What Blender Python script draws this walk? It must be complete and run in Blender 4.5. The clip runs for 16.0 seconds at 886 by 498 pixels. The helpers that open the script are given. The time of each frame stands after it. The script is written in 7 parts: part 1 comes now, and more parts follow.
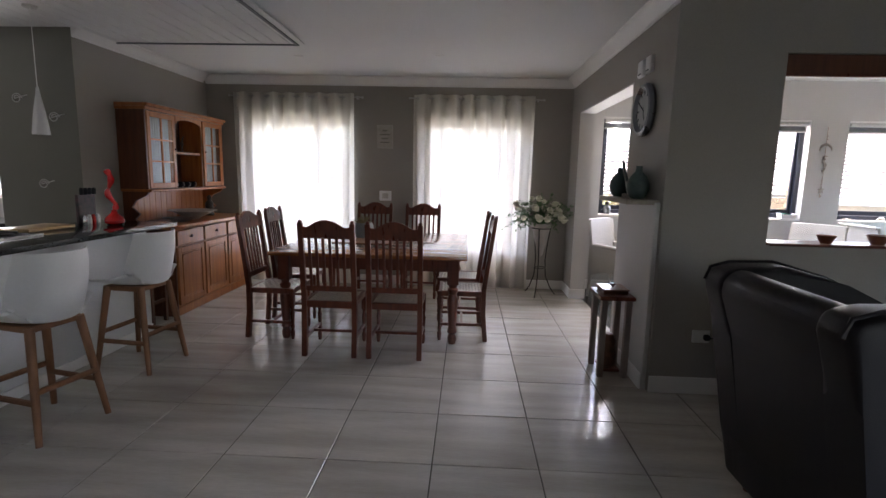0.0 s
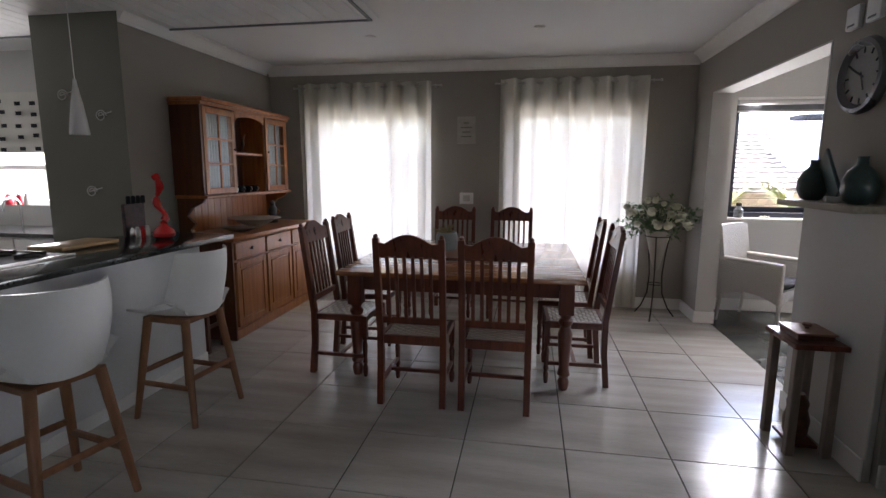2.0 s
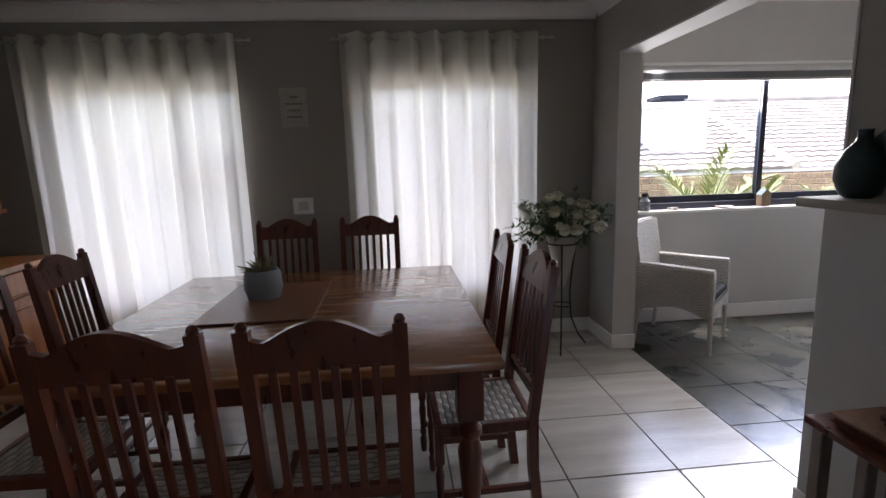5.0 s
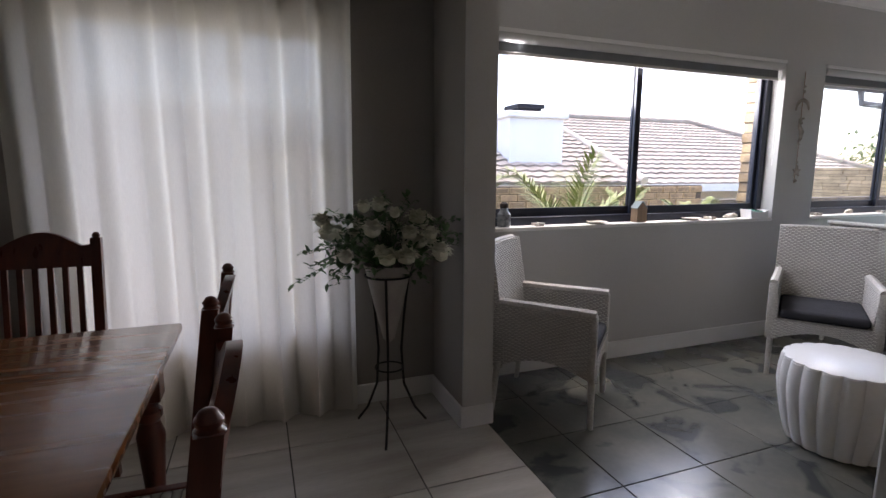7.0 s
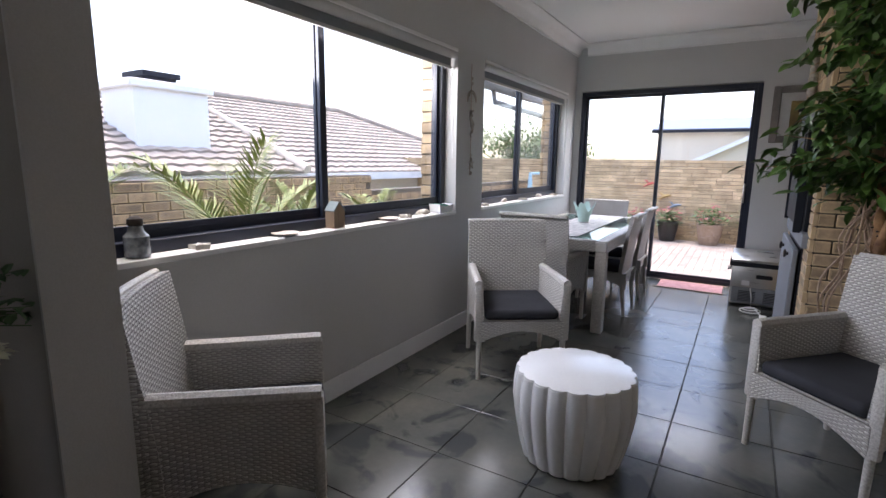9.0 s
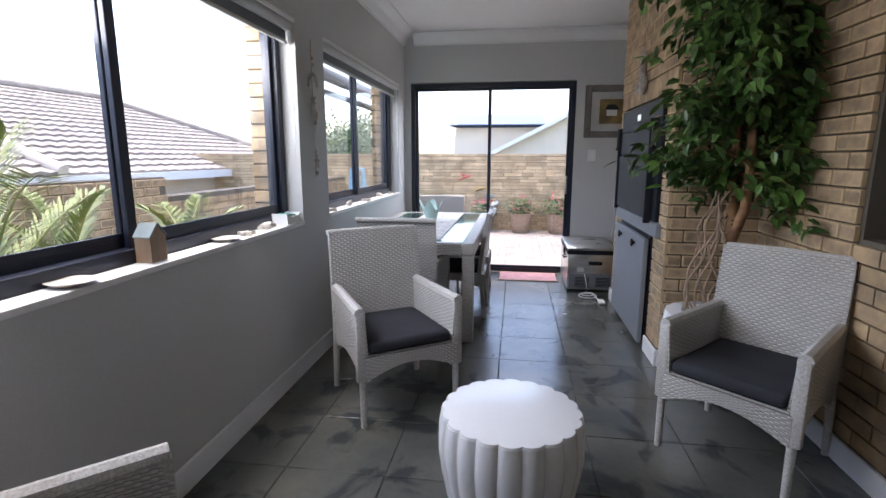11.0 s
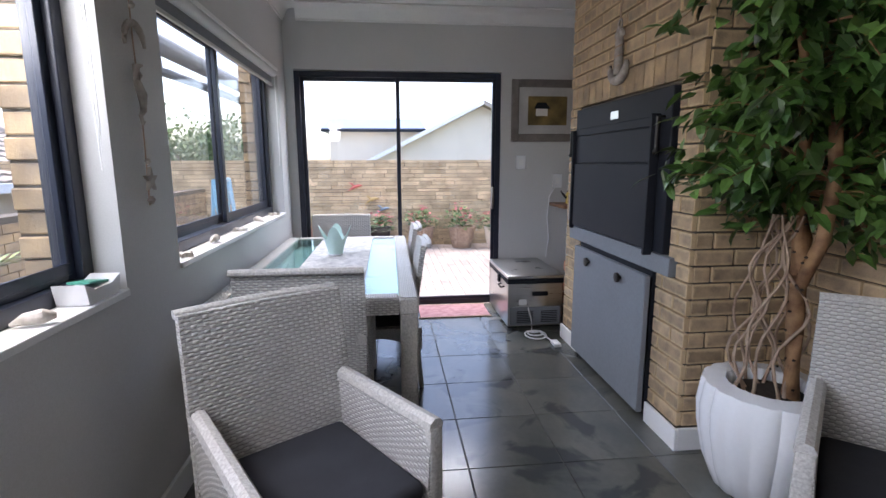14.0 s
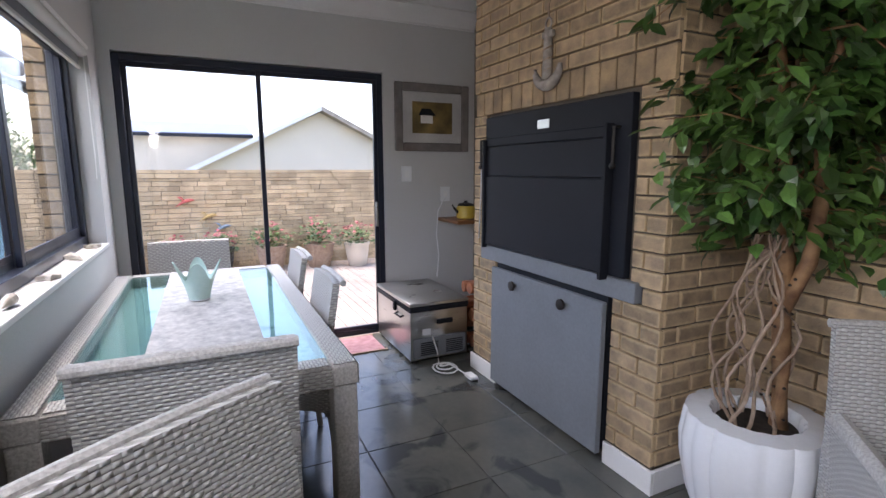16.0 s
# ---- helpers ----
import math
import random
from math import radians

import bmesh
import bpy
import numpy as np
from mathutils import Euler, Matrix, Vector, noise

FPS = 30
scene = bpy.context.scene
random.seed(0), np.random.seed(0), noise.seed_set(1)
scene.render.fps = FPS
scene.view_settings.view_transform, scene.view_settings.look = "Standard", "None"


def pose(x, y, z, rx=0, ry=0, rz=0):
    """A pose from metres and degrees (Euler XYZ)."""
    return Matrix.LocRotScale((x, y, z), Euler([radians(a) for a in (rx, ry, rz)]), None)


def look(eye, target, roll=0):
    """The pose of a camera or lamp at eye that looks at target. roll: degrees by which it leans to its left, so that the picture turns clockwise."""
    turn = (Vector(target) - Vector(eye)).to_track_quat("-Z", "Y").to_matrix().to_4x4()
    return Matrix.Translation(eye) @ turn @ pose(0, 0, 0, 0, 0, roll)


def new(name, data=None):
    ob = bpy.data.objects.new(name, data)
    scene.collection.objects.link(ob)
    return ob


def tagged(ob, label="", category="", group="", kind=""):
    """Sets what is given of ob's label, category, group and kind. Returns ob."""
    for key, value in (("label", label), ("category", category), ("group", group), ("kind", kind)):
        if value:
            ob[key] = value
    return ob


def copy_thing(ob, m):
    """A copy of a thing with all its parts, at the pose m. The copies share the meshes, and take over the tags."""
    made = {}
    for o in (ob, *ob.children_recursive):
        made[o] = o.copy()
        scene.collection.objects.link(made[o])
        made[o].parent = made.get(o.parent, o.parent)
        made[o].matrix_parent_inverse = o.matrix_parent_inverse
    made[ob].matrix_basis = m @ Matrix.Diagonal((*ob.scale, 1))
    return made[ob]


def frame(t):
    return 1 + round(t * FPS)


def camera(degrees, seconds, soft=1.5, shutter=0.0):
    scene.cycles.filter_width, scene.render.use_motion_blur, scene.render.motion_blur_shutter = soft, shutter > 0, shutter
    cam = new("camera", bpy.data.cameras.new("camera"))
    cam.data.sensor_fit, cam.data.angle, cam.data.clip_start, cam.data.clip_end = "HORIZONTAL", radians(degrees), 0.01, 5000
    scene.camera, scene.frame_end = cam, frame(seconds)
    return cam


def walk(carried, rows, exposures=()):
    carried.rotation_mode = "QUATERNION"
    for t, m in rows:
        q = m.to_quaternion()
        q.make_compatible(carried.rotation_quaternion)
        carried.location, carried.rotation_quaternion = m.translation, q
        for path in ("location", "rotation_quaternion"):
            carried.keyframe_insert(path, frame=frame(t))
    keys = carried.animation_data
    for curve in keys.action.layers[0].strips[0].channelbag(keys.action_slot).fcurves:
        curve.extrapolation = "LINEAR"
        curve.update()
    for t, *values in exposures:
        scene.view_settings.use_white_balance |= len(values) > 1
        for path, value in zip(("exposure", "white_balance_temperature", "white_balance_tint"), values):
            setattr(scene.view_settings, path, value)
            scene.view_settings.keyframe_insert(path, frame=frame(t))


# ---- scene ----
cam = camera(83.4, 16.0)
PATH = [
    (0, (0.344, 0.149, 1.487), (0.252, 2.125, 1.194), 1.3),
    (0.5, (0.249, 0.375, 1.499), (0.128, 2.348, 1.194), 1.2),
    (1, (0.153, 0.59, 1.485), (0.013, 2.562, 1.178), 1.2),
    (1.5, (0.019, 0.82, 1.489), (-0.201, 2.783, 1.175), 0.9),
    (2, (-0.03, 1.038, 1.499), (-0.367, 2.986, 1.193), 0.3),
    (2.5, (-0.057, 1.275, 1.482), (-0.422, 3.219, 1.185), 0.2),
    (3, (-0.12, 1.574, 1.46), (-0.475, 3.519, 1.159), 0.2),
    (3.5, (-0.127, 1.852, 1.453), (-0.424, 3.807, 1.15), 0.2),
    (4, (-0.11, 2.139, 1.454), (-0.288, 4.106, 1.141), 0.3),
    (4.5, (-0.111, 2.451, 1.489), (-0.044, 4.423, 1.166), -0.6),
    (4.7, (-0.081, 2.528, 1.517), (0.036, 4.495, 1.175), -1.2),
    (6.8, (0.595, 3.818, 1.4), (1.222, 5.692, 1.093), -0.1),
    (7, (0.661, 3.938, 1.386), (1.352, 5.79, 1.083), 0.2),
    (7.5, (0.802, 4.226, 1.404), (1.736, 5.967, 1.09), 0.6),
    (8, (0.935, 4.463, 1.4), (2.175, 6.0, 1.083), 0.5),
    (8.5, (1.068, 4.647, 1.403), (2.555, 5.942, 1.067), 1.1),
    (9, (1.164, 4.869, 1.422), (2.853, 5.883, 1.076), 0.8),
    (9.5, (1.259, 5.085, 1.434), (3.035, 5.933, 1.078), 0.5),
    (10, (1.405, 5.273, 1.426), (3.263, 5.921, 1.069), 0.4),
    (10.2, (1.446, 5.34, 1.427), (3.334, 5.891, 1.065), 0.5),
    (12.3, (2.016, 5.603, 1.462), (3.984, 5.678, 1.114), -0.4),
    (12.5, (2.139, 5.639, 1.462), (4.108, 5.684, 1.112), -0.1),
    (13, (2.341, 5.73, 1.474), (4.31, 5.736, 1.122), 0.1),
    (13.5, (2.608, 5.824, 1.464), (4.575, 5.757, 1.109), 0.1),
    (14, (2.826, 5.923, 1.473), (4.785, 5.713, 1.129), -0.2),
    (14.5, (3.036, 6.085, 1.485), (4.966, 5.69, 1.142), -1.0),
    (15, (3.244, 6.159, 1.468), (5.13, 5.574, 1.151), -0.6),
    (15.5, (3.404, 6.216, 1.484), (5.236, 5.479, 1.17), -0.2),
    (16, (3.546, 6.266, 1.502), (5.329, 5.416, 1.189), -0.1),
]
walk(cam, [(t, look(eye, target, roll)) for t, eye, target, roll in PATH],
     exposures=[(0, 4.08, 7000, 21), (3.5, 3.62, 6900, 20), (4.5, 3.45, 6850, 20), (7, 2.52, 7000, 20), (9, 2.42, 6850, 19), (12.5, 2.47, 6550, 17), (16, 2.45, 6850, 20)])

# ---- world, light ----
world = bpy.data.worlds.new("sky")
scene.world = world
world.use_nodes = True
wn, wl = world.node_tree.nodes, world.node_tree.links
sky = wn.new("ShaderNodeTexSky")
sky.sky_type = "NISHITA"
sky.sun_disc = False
sky.sun_elevation, sky.sun_rotation = radians(78), radians(35)
sky.air_density, sky.dust_density, sky.ozone_density = 1.0, 2.2, 1.4
wl.new(sky.outputs[0], wn["Background"].inputs[0])
wn["Background"].inputs[1].default_value = 0.15
sun_data = bpy.data.lights.new("sun", "SUN")
sun_data.energy, sun_data.angle, sun_data.color = 0.7, radians(20), (1.0, 0.95, 0.88)
sun = new("sun", sun_data)
SUN_DIR = Vector((math.sin(radians(35)) * math.cos(radians(78)), math.cos(radians(35)) * math.cos(radians(78)), math.sin(radians(78))))
sun.matrix_basis = look(SUN_DIR * 20, (0, 0, 0))


def area_lamp(name, eye, target, w, h, energy, color=(1, 1, 1)):
    d = bpy.data.lights.new(name, "AREA")
    d.shape, d.size, d.size_y, d.energy, d.color = "RECTANGLE", w, h, energy, color
    o = new(name, d)
    o.matrix_basis = look(eye, target)
    return o


# daylight in the openings of the two curtained windows
area_lamp("window_light", (-1.86, 7.02, 1.35), (-1.86, 5.0, 1.25), 1.25, 1.6, 1.2, (0.95, 0.98, 1.0))
area_lamp("window_light", (0.44, 7.02, 1.35), (0.44, 5.0, 1.25), 1.2, 1.6, 1.2, (0.95, 0.98, 1.0))

area_lamp("window_light", (-5.55, 5.76, 1.38), (-5.3, 3.0, 1.0), 1.5, 0.5, 7, (0.95, 0.98, 1.0))
# daylight in the top of the sunroom's large window, and sky light from above the others
area_lamp("window_light", (3.4, 7.14, 2.07), (3.9, 4.3, 1.55), 2.5, 0.36, 11.5, (0.93, 0.97, 1.0))
area_lamp("sky_light", (6.35, 7.85, 3.05), (6.35, 5.2, 0.4), 2.4, 0.8, 14, (0.93, 0.97, 1.0))
area_lamp("sky_light", (8.95, 5.8, 3.2), (6.2, 5.4, 0.3), 2.0, 0.8, 26, (0.95, 0.98, 1.0))

# ---- materials ----


def material(name, color, rough=0.5, metal=0.0, spec=0.5, var=0.12, scale=4.0, fine=60.0, bump=0.1, color2=None, coat=0.0, object_random=0.0, stretch=(1, 1, 1), detail=6.0, island=0.0):
    m = bpy.data.materials.new(name)
    m.use_nodes = True
    n, l = m.node_tree.nodes, m.node_tree.links
    b = n["Principled BSDF"]
    b.inputs["Roughness"].default_value = rough
    b.inputs["Metallic"].default_value = metal
    b.inputs["Specular IOR Level"].default_value = spec
    b.inputs["Coat Weight"].default_value = coat
    tc = n.new("ShaderNodeTexCoord")
    mp = n.new("ShaderNodeMapping")
    mp.inputs["Scale"].default_value = stretch
    if object_random:
        place = n.new("ShaderNodeObjectInfo")
        shift = n.new("ShaderNodeVectorMath")
        shift.operation = "ADD"
        l.new(tc.outputs["Object"], shift.inputs[0])
        l.new(place.outputs["Location"], shift.inputs[1])
        l.new(shift.outputs[0], mp.inputs[0])
    else:
        l.new(tc.outputs["Object"], mp.inputs[0])
    big = n.new("ShaderNodeTexNoise")
    big.inputs["Scale"].default_value, big.inputs["Detail"].default_value = scale, detail
    small = n.new("ShaderNodeTexNoise")
    small.inputs["Scale"].default_value, small.inputs["Detail"].default_value = fine, 3.0
    l.new(mp.outputs[0], big.inputs["Vector"])
    l.new(mp.outputs[0], small.inputs["Vector"])
    ramp = n.new("ShaderNodeValToRGB")
    c = Vector(color)
    lo = Vector(color2) if color2 else c * (1 - var)
    hi = c if color2 else c * (1 + var)
    ramp.color_ramp.elements[0].color = (*lo, 1)
    ramp.color_ramp.elements[1].color = (*hi, 1)
    ramp.color_ramp.elements[0].position, ramp.color_ramp.elements[1].position = 0.3, 0.7
    l.new(big.outputs[0], ramp.inputs[0])
    mix = n.new("ShaderNodeMix")
    mix.data_type, mix.blend_type = "RGBA", "OVERLAY"
    mix.inputs[0].default_value = 0.12
    l.new(ramp.outputs[0], mix.inputs[6])
    l.new(small.outputs[0], mix.inputs[7])
    out = mix.outputs[2]
    if object_random:
        oi = n.new("ShaderNodeObjectInfo")
        hsv = n.new("ShaderNodeHueSaturation")
        mr = n.new("ShaderNodeMapRange")
        mr.inputs[3].default_value, mr.inputs[4].default_value = 1 - object_random, 1 + object_random
        l.new(oi.outputs["Random"], mr.inputs[0])
        l.new(mr.outputs[0], hsv.inputs["Value"])
        l.new(out, hsv.inputs["Color"])
        out = hsv.outputs[0]
    if island:
        ge = n.new("ShaderNodeNewGeometry")
        hs2 = n.new("ShaderNodeHueSaturation")
        m2 = n.new("ShaderNodeMapRange")
        m2.inputs[3].default_value, m2.inputs[4].default_value = 1 - island, 1 + island
        l.new(ge.outputs["Random Per Island"], m2.inputs[0])
        l.new(m2.outputs[0], hs2.inputs["Value"])
        l.new(out, hs2.inputs["Color"])
        out = hs2.outputs[0]
    l.new(out, b.inputs["Base Color"])
    rr = n.new("ShaderNodeMapRange")
    rr.inputs[3].default_value, rr.inputs[4].default_value = max(0.02, rough - 0.08), min(1, rough + 0.08)
    l.new(big.outputs[0], rr.inputs[0])
    l.new(rr.outputs[0], b.inputs["Roughness"])
    if bump:
        bp = n.new("ShaderNodeBump")
        bp.inputs["Strength"].default_value, bp.inputs["Distance"].default_value = bump, 0.004
        l.new(small.outputs[0], bp.inputs["Height"])
        l.new(bp.outputs[0], b.inputs["Normal"])
    return m


def glass(name, tint=(1, 1, 1), rough=0.0):
    m = bpy.data.materials.new(name)
    m.use_nodes = True
    n, l = m.node_tree.nodes, m.node_tree.links
    tr, gl, mx = n.new("ShaderNodeBsdfTransparent"), n.new("ShaderNodeBsdfGlossy"), n.new("ShaderNodeMixShader")
    tr.inputs[0].default_value = (*tint, 1)
    gl.inputs["Roughness"].default_value = rough
    lw, pw, ad = n.new("ShaderNodeLayerWeight"), n.new("ShaderNodeMath"), n.new("ShaderNodeMath")
    pw.operation, ad.operation = "POWER", "MULTIPLY_ADD"
    pw.inputs[1].default_value = 4.0
    ad.inputs[1].default_value, ad.inputs[2].default_value = 0.6, 0.045
    l.new(lw.outputs["Facing"], pw.inputs[0])
    l.new(pw.outputs[0], ad.inputs[0])
    l.new(ad.outputs[0], mx.inputs[0])
    l.new(tr.outputs[0], mx.inputs[1])
    l.new(gl.outputs[0], mx.inputs[2])
    l.new(mx.outputs[0], n["Material Output"].inputs[0])
    return m


def sheer(name, color, through_amount, clear):
    m = bpy.data.materials.new(name)
    m.use_nodes = True
    n, l = m.node_tree.nodes, m.node_tree.links
    di, tl, tr = n.new("ShaderNodeBsdfDiffuse"), n.new("ShaderNodeBsdfTranslucent"), n.new("ShaderNodeBsdfTransparent")
    tc, wv = n.new("ShaderNodeTexCoord"), n.new("ShaderNodeTexNoise")
    mp = n.new("ShaderNodeMapping")
    mp.inputs["Scale"].default_value = (300, 300, 40)
    l.new(tc.outputs["Object"], mp.inputs[0])
    l.new(mp.outputs[0], wv.inputs["Vector"])
    wv.inputs["Scale"].default_value = 1.0
    rp = n.new("ShaderNodeValToRGB")
    rp.color_ramp.elements[0].color = (*(Vector(color) * 0.85), 1)
    rp.color_ramp.elements[1].color = (*color, 1)
    l.new(wv.outputs[0], rp.inputs[0])
    l.new(rp.outputs[0], di.inputs[0])
    l.new(rp.outputs[0], tl.inputs[0])
    a, b = n.new("ShaderNodeMixShader"), n.new("ShaderNodeMixShader")
    a.inputs[0].default_value, b.inputs[0].default_value = through_amount, clear
    l.new(di.outputs[0], a.inputs[1])
    l.new(tl.outputs[0], a.inputs[2])
    l.new(a.outputs[0], b.inputs[1])
    l.new(tr.outputs[0], b.inputs[2])
    l.new(b.outputs[0], n["Material Output"].inputs[0])
    return m


def weave(name, color, crevice_shade, cell=0.011):
    """Woven flat strands, laid by UV in metres, with shade coloured into the crevices."""
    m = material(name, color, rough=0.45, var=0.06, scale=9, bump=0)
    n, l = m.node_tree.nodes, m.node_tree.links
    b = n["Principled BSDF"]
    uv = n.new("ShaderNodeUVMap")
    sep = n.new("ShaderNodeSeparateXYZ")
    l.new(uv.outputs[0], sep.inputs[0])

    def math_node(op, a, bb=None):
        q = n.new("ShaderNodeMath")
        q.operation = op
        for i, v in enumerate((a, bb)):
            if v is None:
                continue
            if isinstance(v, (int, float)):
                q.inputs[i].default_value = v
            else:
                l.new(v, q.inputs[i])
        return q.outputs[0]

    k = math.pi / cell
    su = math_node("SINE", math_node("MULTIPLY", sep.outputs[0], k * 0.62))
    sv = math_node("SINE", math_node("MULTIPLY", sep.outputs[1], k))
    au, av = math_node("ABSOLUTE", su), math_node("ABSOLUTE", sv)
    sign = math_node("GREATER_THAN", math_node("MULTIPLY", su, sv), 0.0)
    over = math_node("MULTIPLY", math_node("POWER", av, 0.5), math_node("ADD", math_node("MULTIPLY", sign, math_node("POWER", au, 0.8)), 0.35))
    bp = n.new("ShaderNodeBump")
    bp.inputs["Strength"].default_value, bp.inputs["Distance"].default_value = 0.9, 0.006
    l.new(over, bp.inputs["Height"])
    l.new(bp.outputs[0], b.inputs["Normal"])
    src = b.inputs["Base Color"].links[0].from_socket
    # painted shade: the colour darkens where the weave height is low
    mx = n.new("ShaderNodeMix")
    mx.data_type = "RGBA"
    mx.inputs[6].default_value = (*crevice_shade, 1)
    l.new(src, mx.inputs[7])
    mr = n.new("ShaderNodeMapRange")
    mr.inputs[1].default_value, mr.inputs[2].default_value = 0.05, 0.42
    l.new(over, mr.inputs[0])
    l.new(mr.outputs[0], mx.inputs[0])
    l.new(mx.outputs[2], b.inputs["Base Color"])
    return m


def flashed_brick(name, axis):
    """Face brick: burnt grey-brown middle, paler yellow arrises; axis: the way its long side runs."""
    m = material(name, (0.44, 0.315, 0.19), 0.88, color2=(0.23, 0.17, 0.115), scale=14, fine=110, bump=0.6, object_random=0.22)
    n, l = m.node_tree.nodes, m.node_tree.links
    b = n["Principled BSDF"]
    src = b.inputs["Base Color"].links[0].from_socket
    tc, sep = n.new("ShaderNodeTexCoord"), n.new("ShaderNodeSeparateXYZ")
    l.new(tc.outputs["Generated"], sep.inputs[0])

    def op(kind, a, c):
        q = n.new("ShaderNodeMath")
        q.operation = kind
        for i, v in enumerate((a, c)):
            if isinstance(v, (int, float)):
                q.inputs[i].default_value = v
            else:
                l.new(v, q.inputs[i])
        return q.outputs[0]

    def edge(sock, size):
        return op("MULTIPLY", op("SUBTRACT", 0.5, op("ABSOLUTE", op("SUBTRACT", sock, 0.5), 0.0)), size)
    dist = op("MINIMUM", edge(sep.outputs[axis], 0.22), edge(sep.outputs[2], 0.075))
    wob = n.new("ShaderNodeTexNoise")
    wob.inputs["Scale"].default_value = 45
    l.new(tc.outputs["Object"], wob.inputs["Vector"])
    dist = op("ADD", dist, op("MULTIPLY", op("SUBTRACT", wob.outputs[0], 0.5), 0.02))
    mr = n.new("ShaderNodeMapRange")
    mr.inputs[1].default_value, mr.inputs[2].default_value = 0.004, 0.016
    mr.inputs[3].default_value, mr.inputs[4].default_value = 0.8, 0.0
    l.new(dist, mr.inputs[0])
    mx = n.new("ShaderNodeMix")
    mx.data_type = "RGBA"
    mx.inputs[7].default_value = (0.56, 0.41, 0.24, 1)
    l.new(mr.outputs[0], mx.inputs[0])
    l.new(src, mx.inputs[6])
    l.new(mx.outputs[2], b.inputs["Base Color"])
    return m


def slate(name):
    """Slate-look ceramic: olive-grey ground with dark sharp-edged leafy patches."""
    m = material(name, (0.125, 0.125, 0.108), 0.2, spec=0.6, color2=(0.07, 0.078, 0.076), scale=2.4, fine=30, bump=0.04, object_random=0.10, detail=8)
    n, l = m.node_tree.nodes, m.node_tree.links
    b = n["Principled BSDF"]
    src = b.inputs["Base Color"].links[0].from_socket
    vec = n["Mapping"].outputs[0]
    nz = n.new("ShaderNodeTexNoise")
    nz.inputs["Scale"].default_value, nz.inputs["Detail"].default_value, nz.inputs["Distortion"].default_value = 3.2, 5.0, 0.7
    l.new(vec, nz.inputs["Vector"])
    rp = n.new("ShaderNodeValToRGB")
    rp.color_ramp.elements[0].position, rp.color_ramp.elements[1].position = 0.54, 0.61
    rp.color_ramp.elements[0].color, rp.color_ramp.elements[1].color = (0, 0, 0, 1), (0.85, 0.85, 0.85, 1)
    l.new(nz.outputs[0], rp.inputs[0])
    mx = n.new("ShaderNodeMix")
    mx.data_type = "RGBA"
    mx.inputs[7].default_value = (0.035, 0.042, 0.046, 1)
    l.new(rp.outputs[0], mx.inputs[0])
    l.new(src, mx.inputs[6])
    l.new(mx.outputs[2], b.inputs["Base Color"])
    return m


def wood(name, light, dark, rough=0.35, stretch=(14, 14, 1.2), coat=0.15, object_random=0.0):
    return material(name, light, rough=rough, color2=dark, scale=2.2, fine=40, bump=0.05, stretch=stretch, coat=coat, object_random=object_random, detail=9)


M_WALL = material("grey_wall_paint", (0.315, 0.295, 0.268), 0.75, var=0.04, scale=1.2, fine=180, bump=0.12)
M_PIER = material("olive_pier_paint", (0.17, 0.172, 0.15), 0.6, var=0.06, scale=1.5, fine=160, bump=0.12)
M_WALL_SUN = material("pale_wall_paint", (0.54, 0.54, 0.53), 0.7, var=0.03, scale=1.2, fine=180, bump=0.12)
M_WHITE = material("white_trim_paint", (0.78, 0.78, 0.77), 0.45, var=0.03, scale=3, bump=0.04)
M_CEIL = material("ceiling_white", (0.74, 0.75, 0.75), 0.8, var=0.02, scale=1, fine=90, bump=0.05)
M_TILE = material("cream_floor_tile", (0.56, 0.535, 0.49), 0.21, color2=(0.40, 0.37, 0.33), scale=1.6, fine=25, bump=0.02, stretch=(0.7, 4.5, 1), object_random=0.07)
M_GROUT = material("dark_grout", (0.055, 0.05, 0.045), 0.85, bump=0.2)
M_SLATE = slate("slate_look_tile")
M_SLATE_GROUT = material("pale_slate_grout", (0.05, 0.05, 0.048), 0.85, bump=0.2)
M_BLACK_FRAME = material("black_aluminium", (0.014, 0.019, 0.036), 0.35, spec=0.5, var=0.05, bump=0.02)
M_BRICK = material("yellow_face_brick", (0.50, 0.355, 0.20), 0.88, color2=(0.23, 0.17, 0.115), scale=9, fine=90, bump=0.5, object_random=0.28, island=0.16)
M_BRICK_X, M_BRICK_Y = flashed_brick("flashed_face_brick_front", 0), flashed_brick("flashed_face_brick_side", 1)
M_MORTAR = material("grey_mortar", (0.105, 0.09, 0.07), 0.95, bump=0.5, fine=120)
M_GLASS = glass("clear_glass")
M_CHARCOAL_PAINT = material("black_braai_paint", (0.014, 0.016, 0.022), 0.62, spec=0.2, var=0.1, bump=0.03)
M_GREY_PAINT = material("grey_metal_paint", (0.19, 0.205, 0.225), 0.6, spec=0.3, var=0.05, bump=0.03)
M_CHROME = material("chrome", (0.75, 0.75, 0.76), 0.18, metal=1.0, var=0.03, bump=0)
M_STEEL = material("brushed_steel", (0.55, 0.55, 0.54), 0.3, metal=1.0, var=0.06, bump=0.05, stretch=(1, 1, 30))
M_PINE = wood("orange_pine", (0.44, 0.155, 0.04), (0.28, 0.082, 0.018), coat=0.3)
# darker pine: painted shade on the dresser, own colour of small dark wood parts
M_PINE_DARK_SHADED = wood("dark_and_shaded_pine", (0.13, 0.038, 0.014), (0.075, 0.02, 0.008))
M_DARKWOOD = wood("dark_stained_wood", (0.16, 0.036, 0.016), (0.08, 0.017, 0.008), rough=0.3, coat=0.25)
M_TABLETOP = wood("polished_table_top", (0.36, 0.145, 0.055), (0.24, 0.088, 0.032), rough=0.26, stretch=(1.0, 12, 12), coat=0.4)
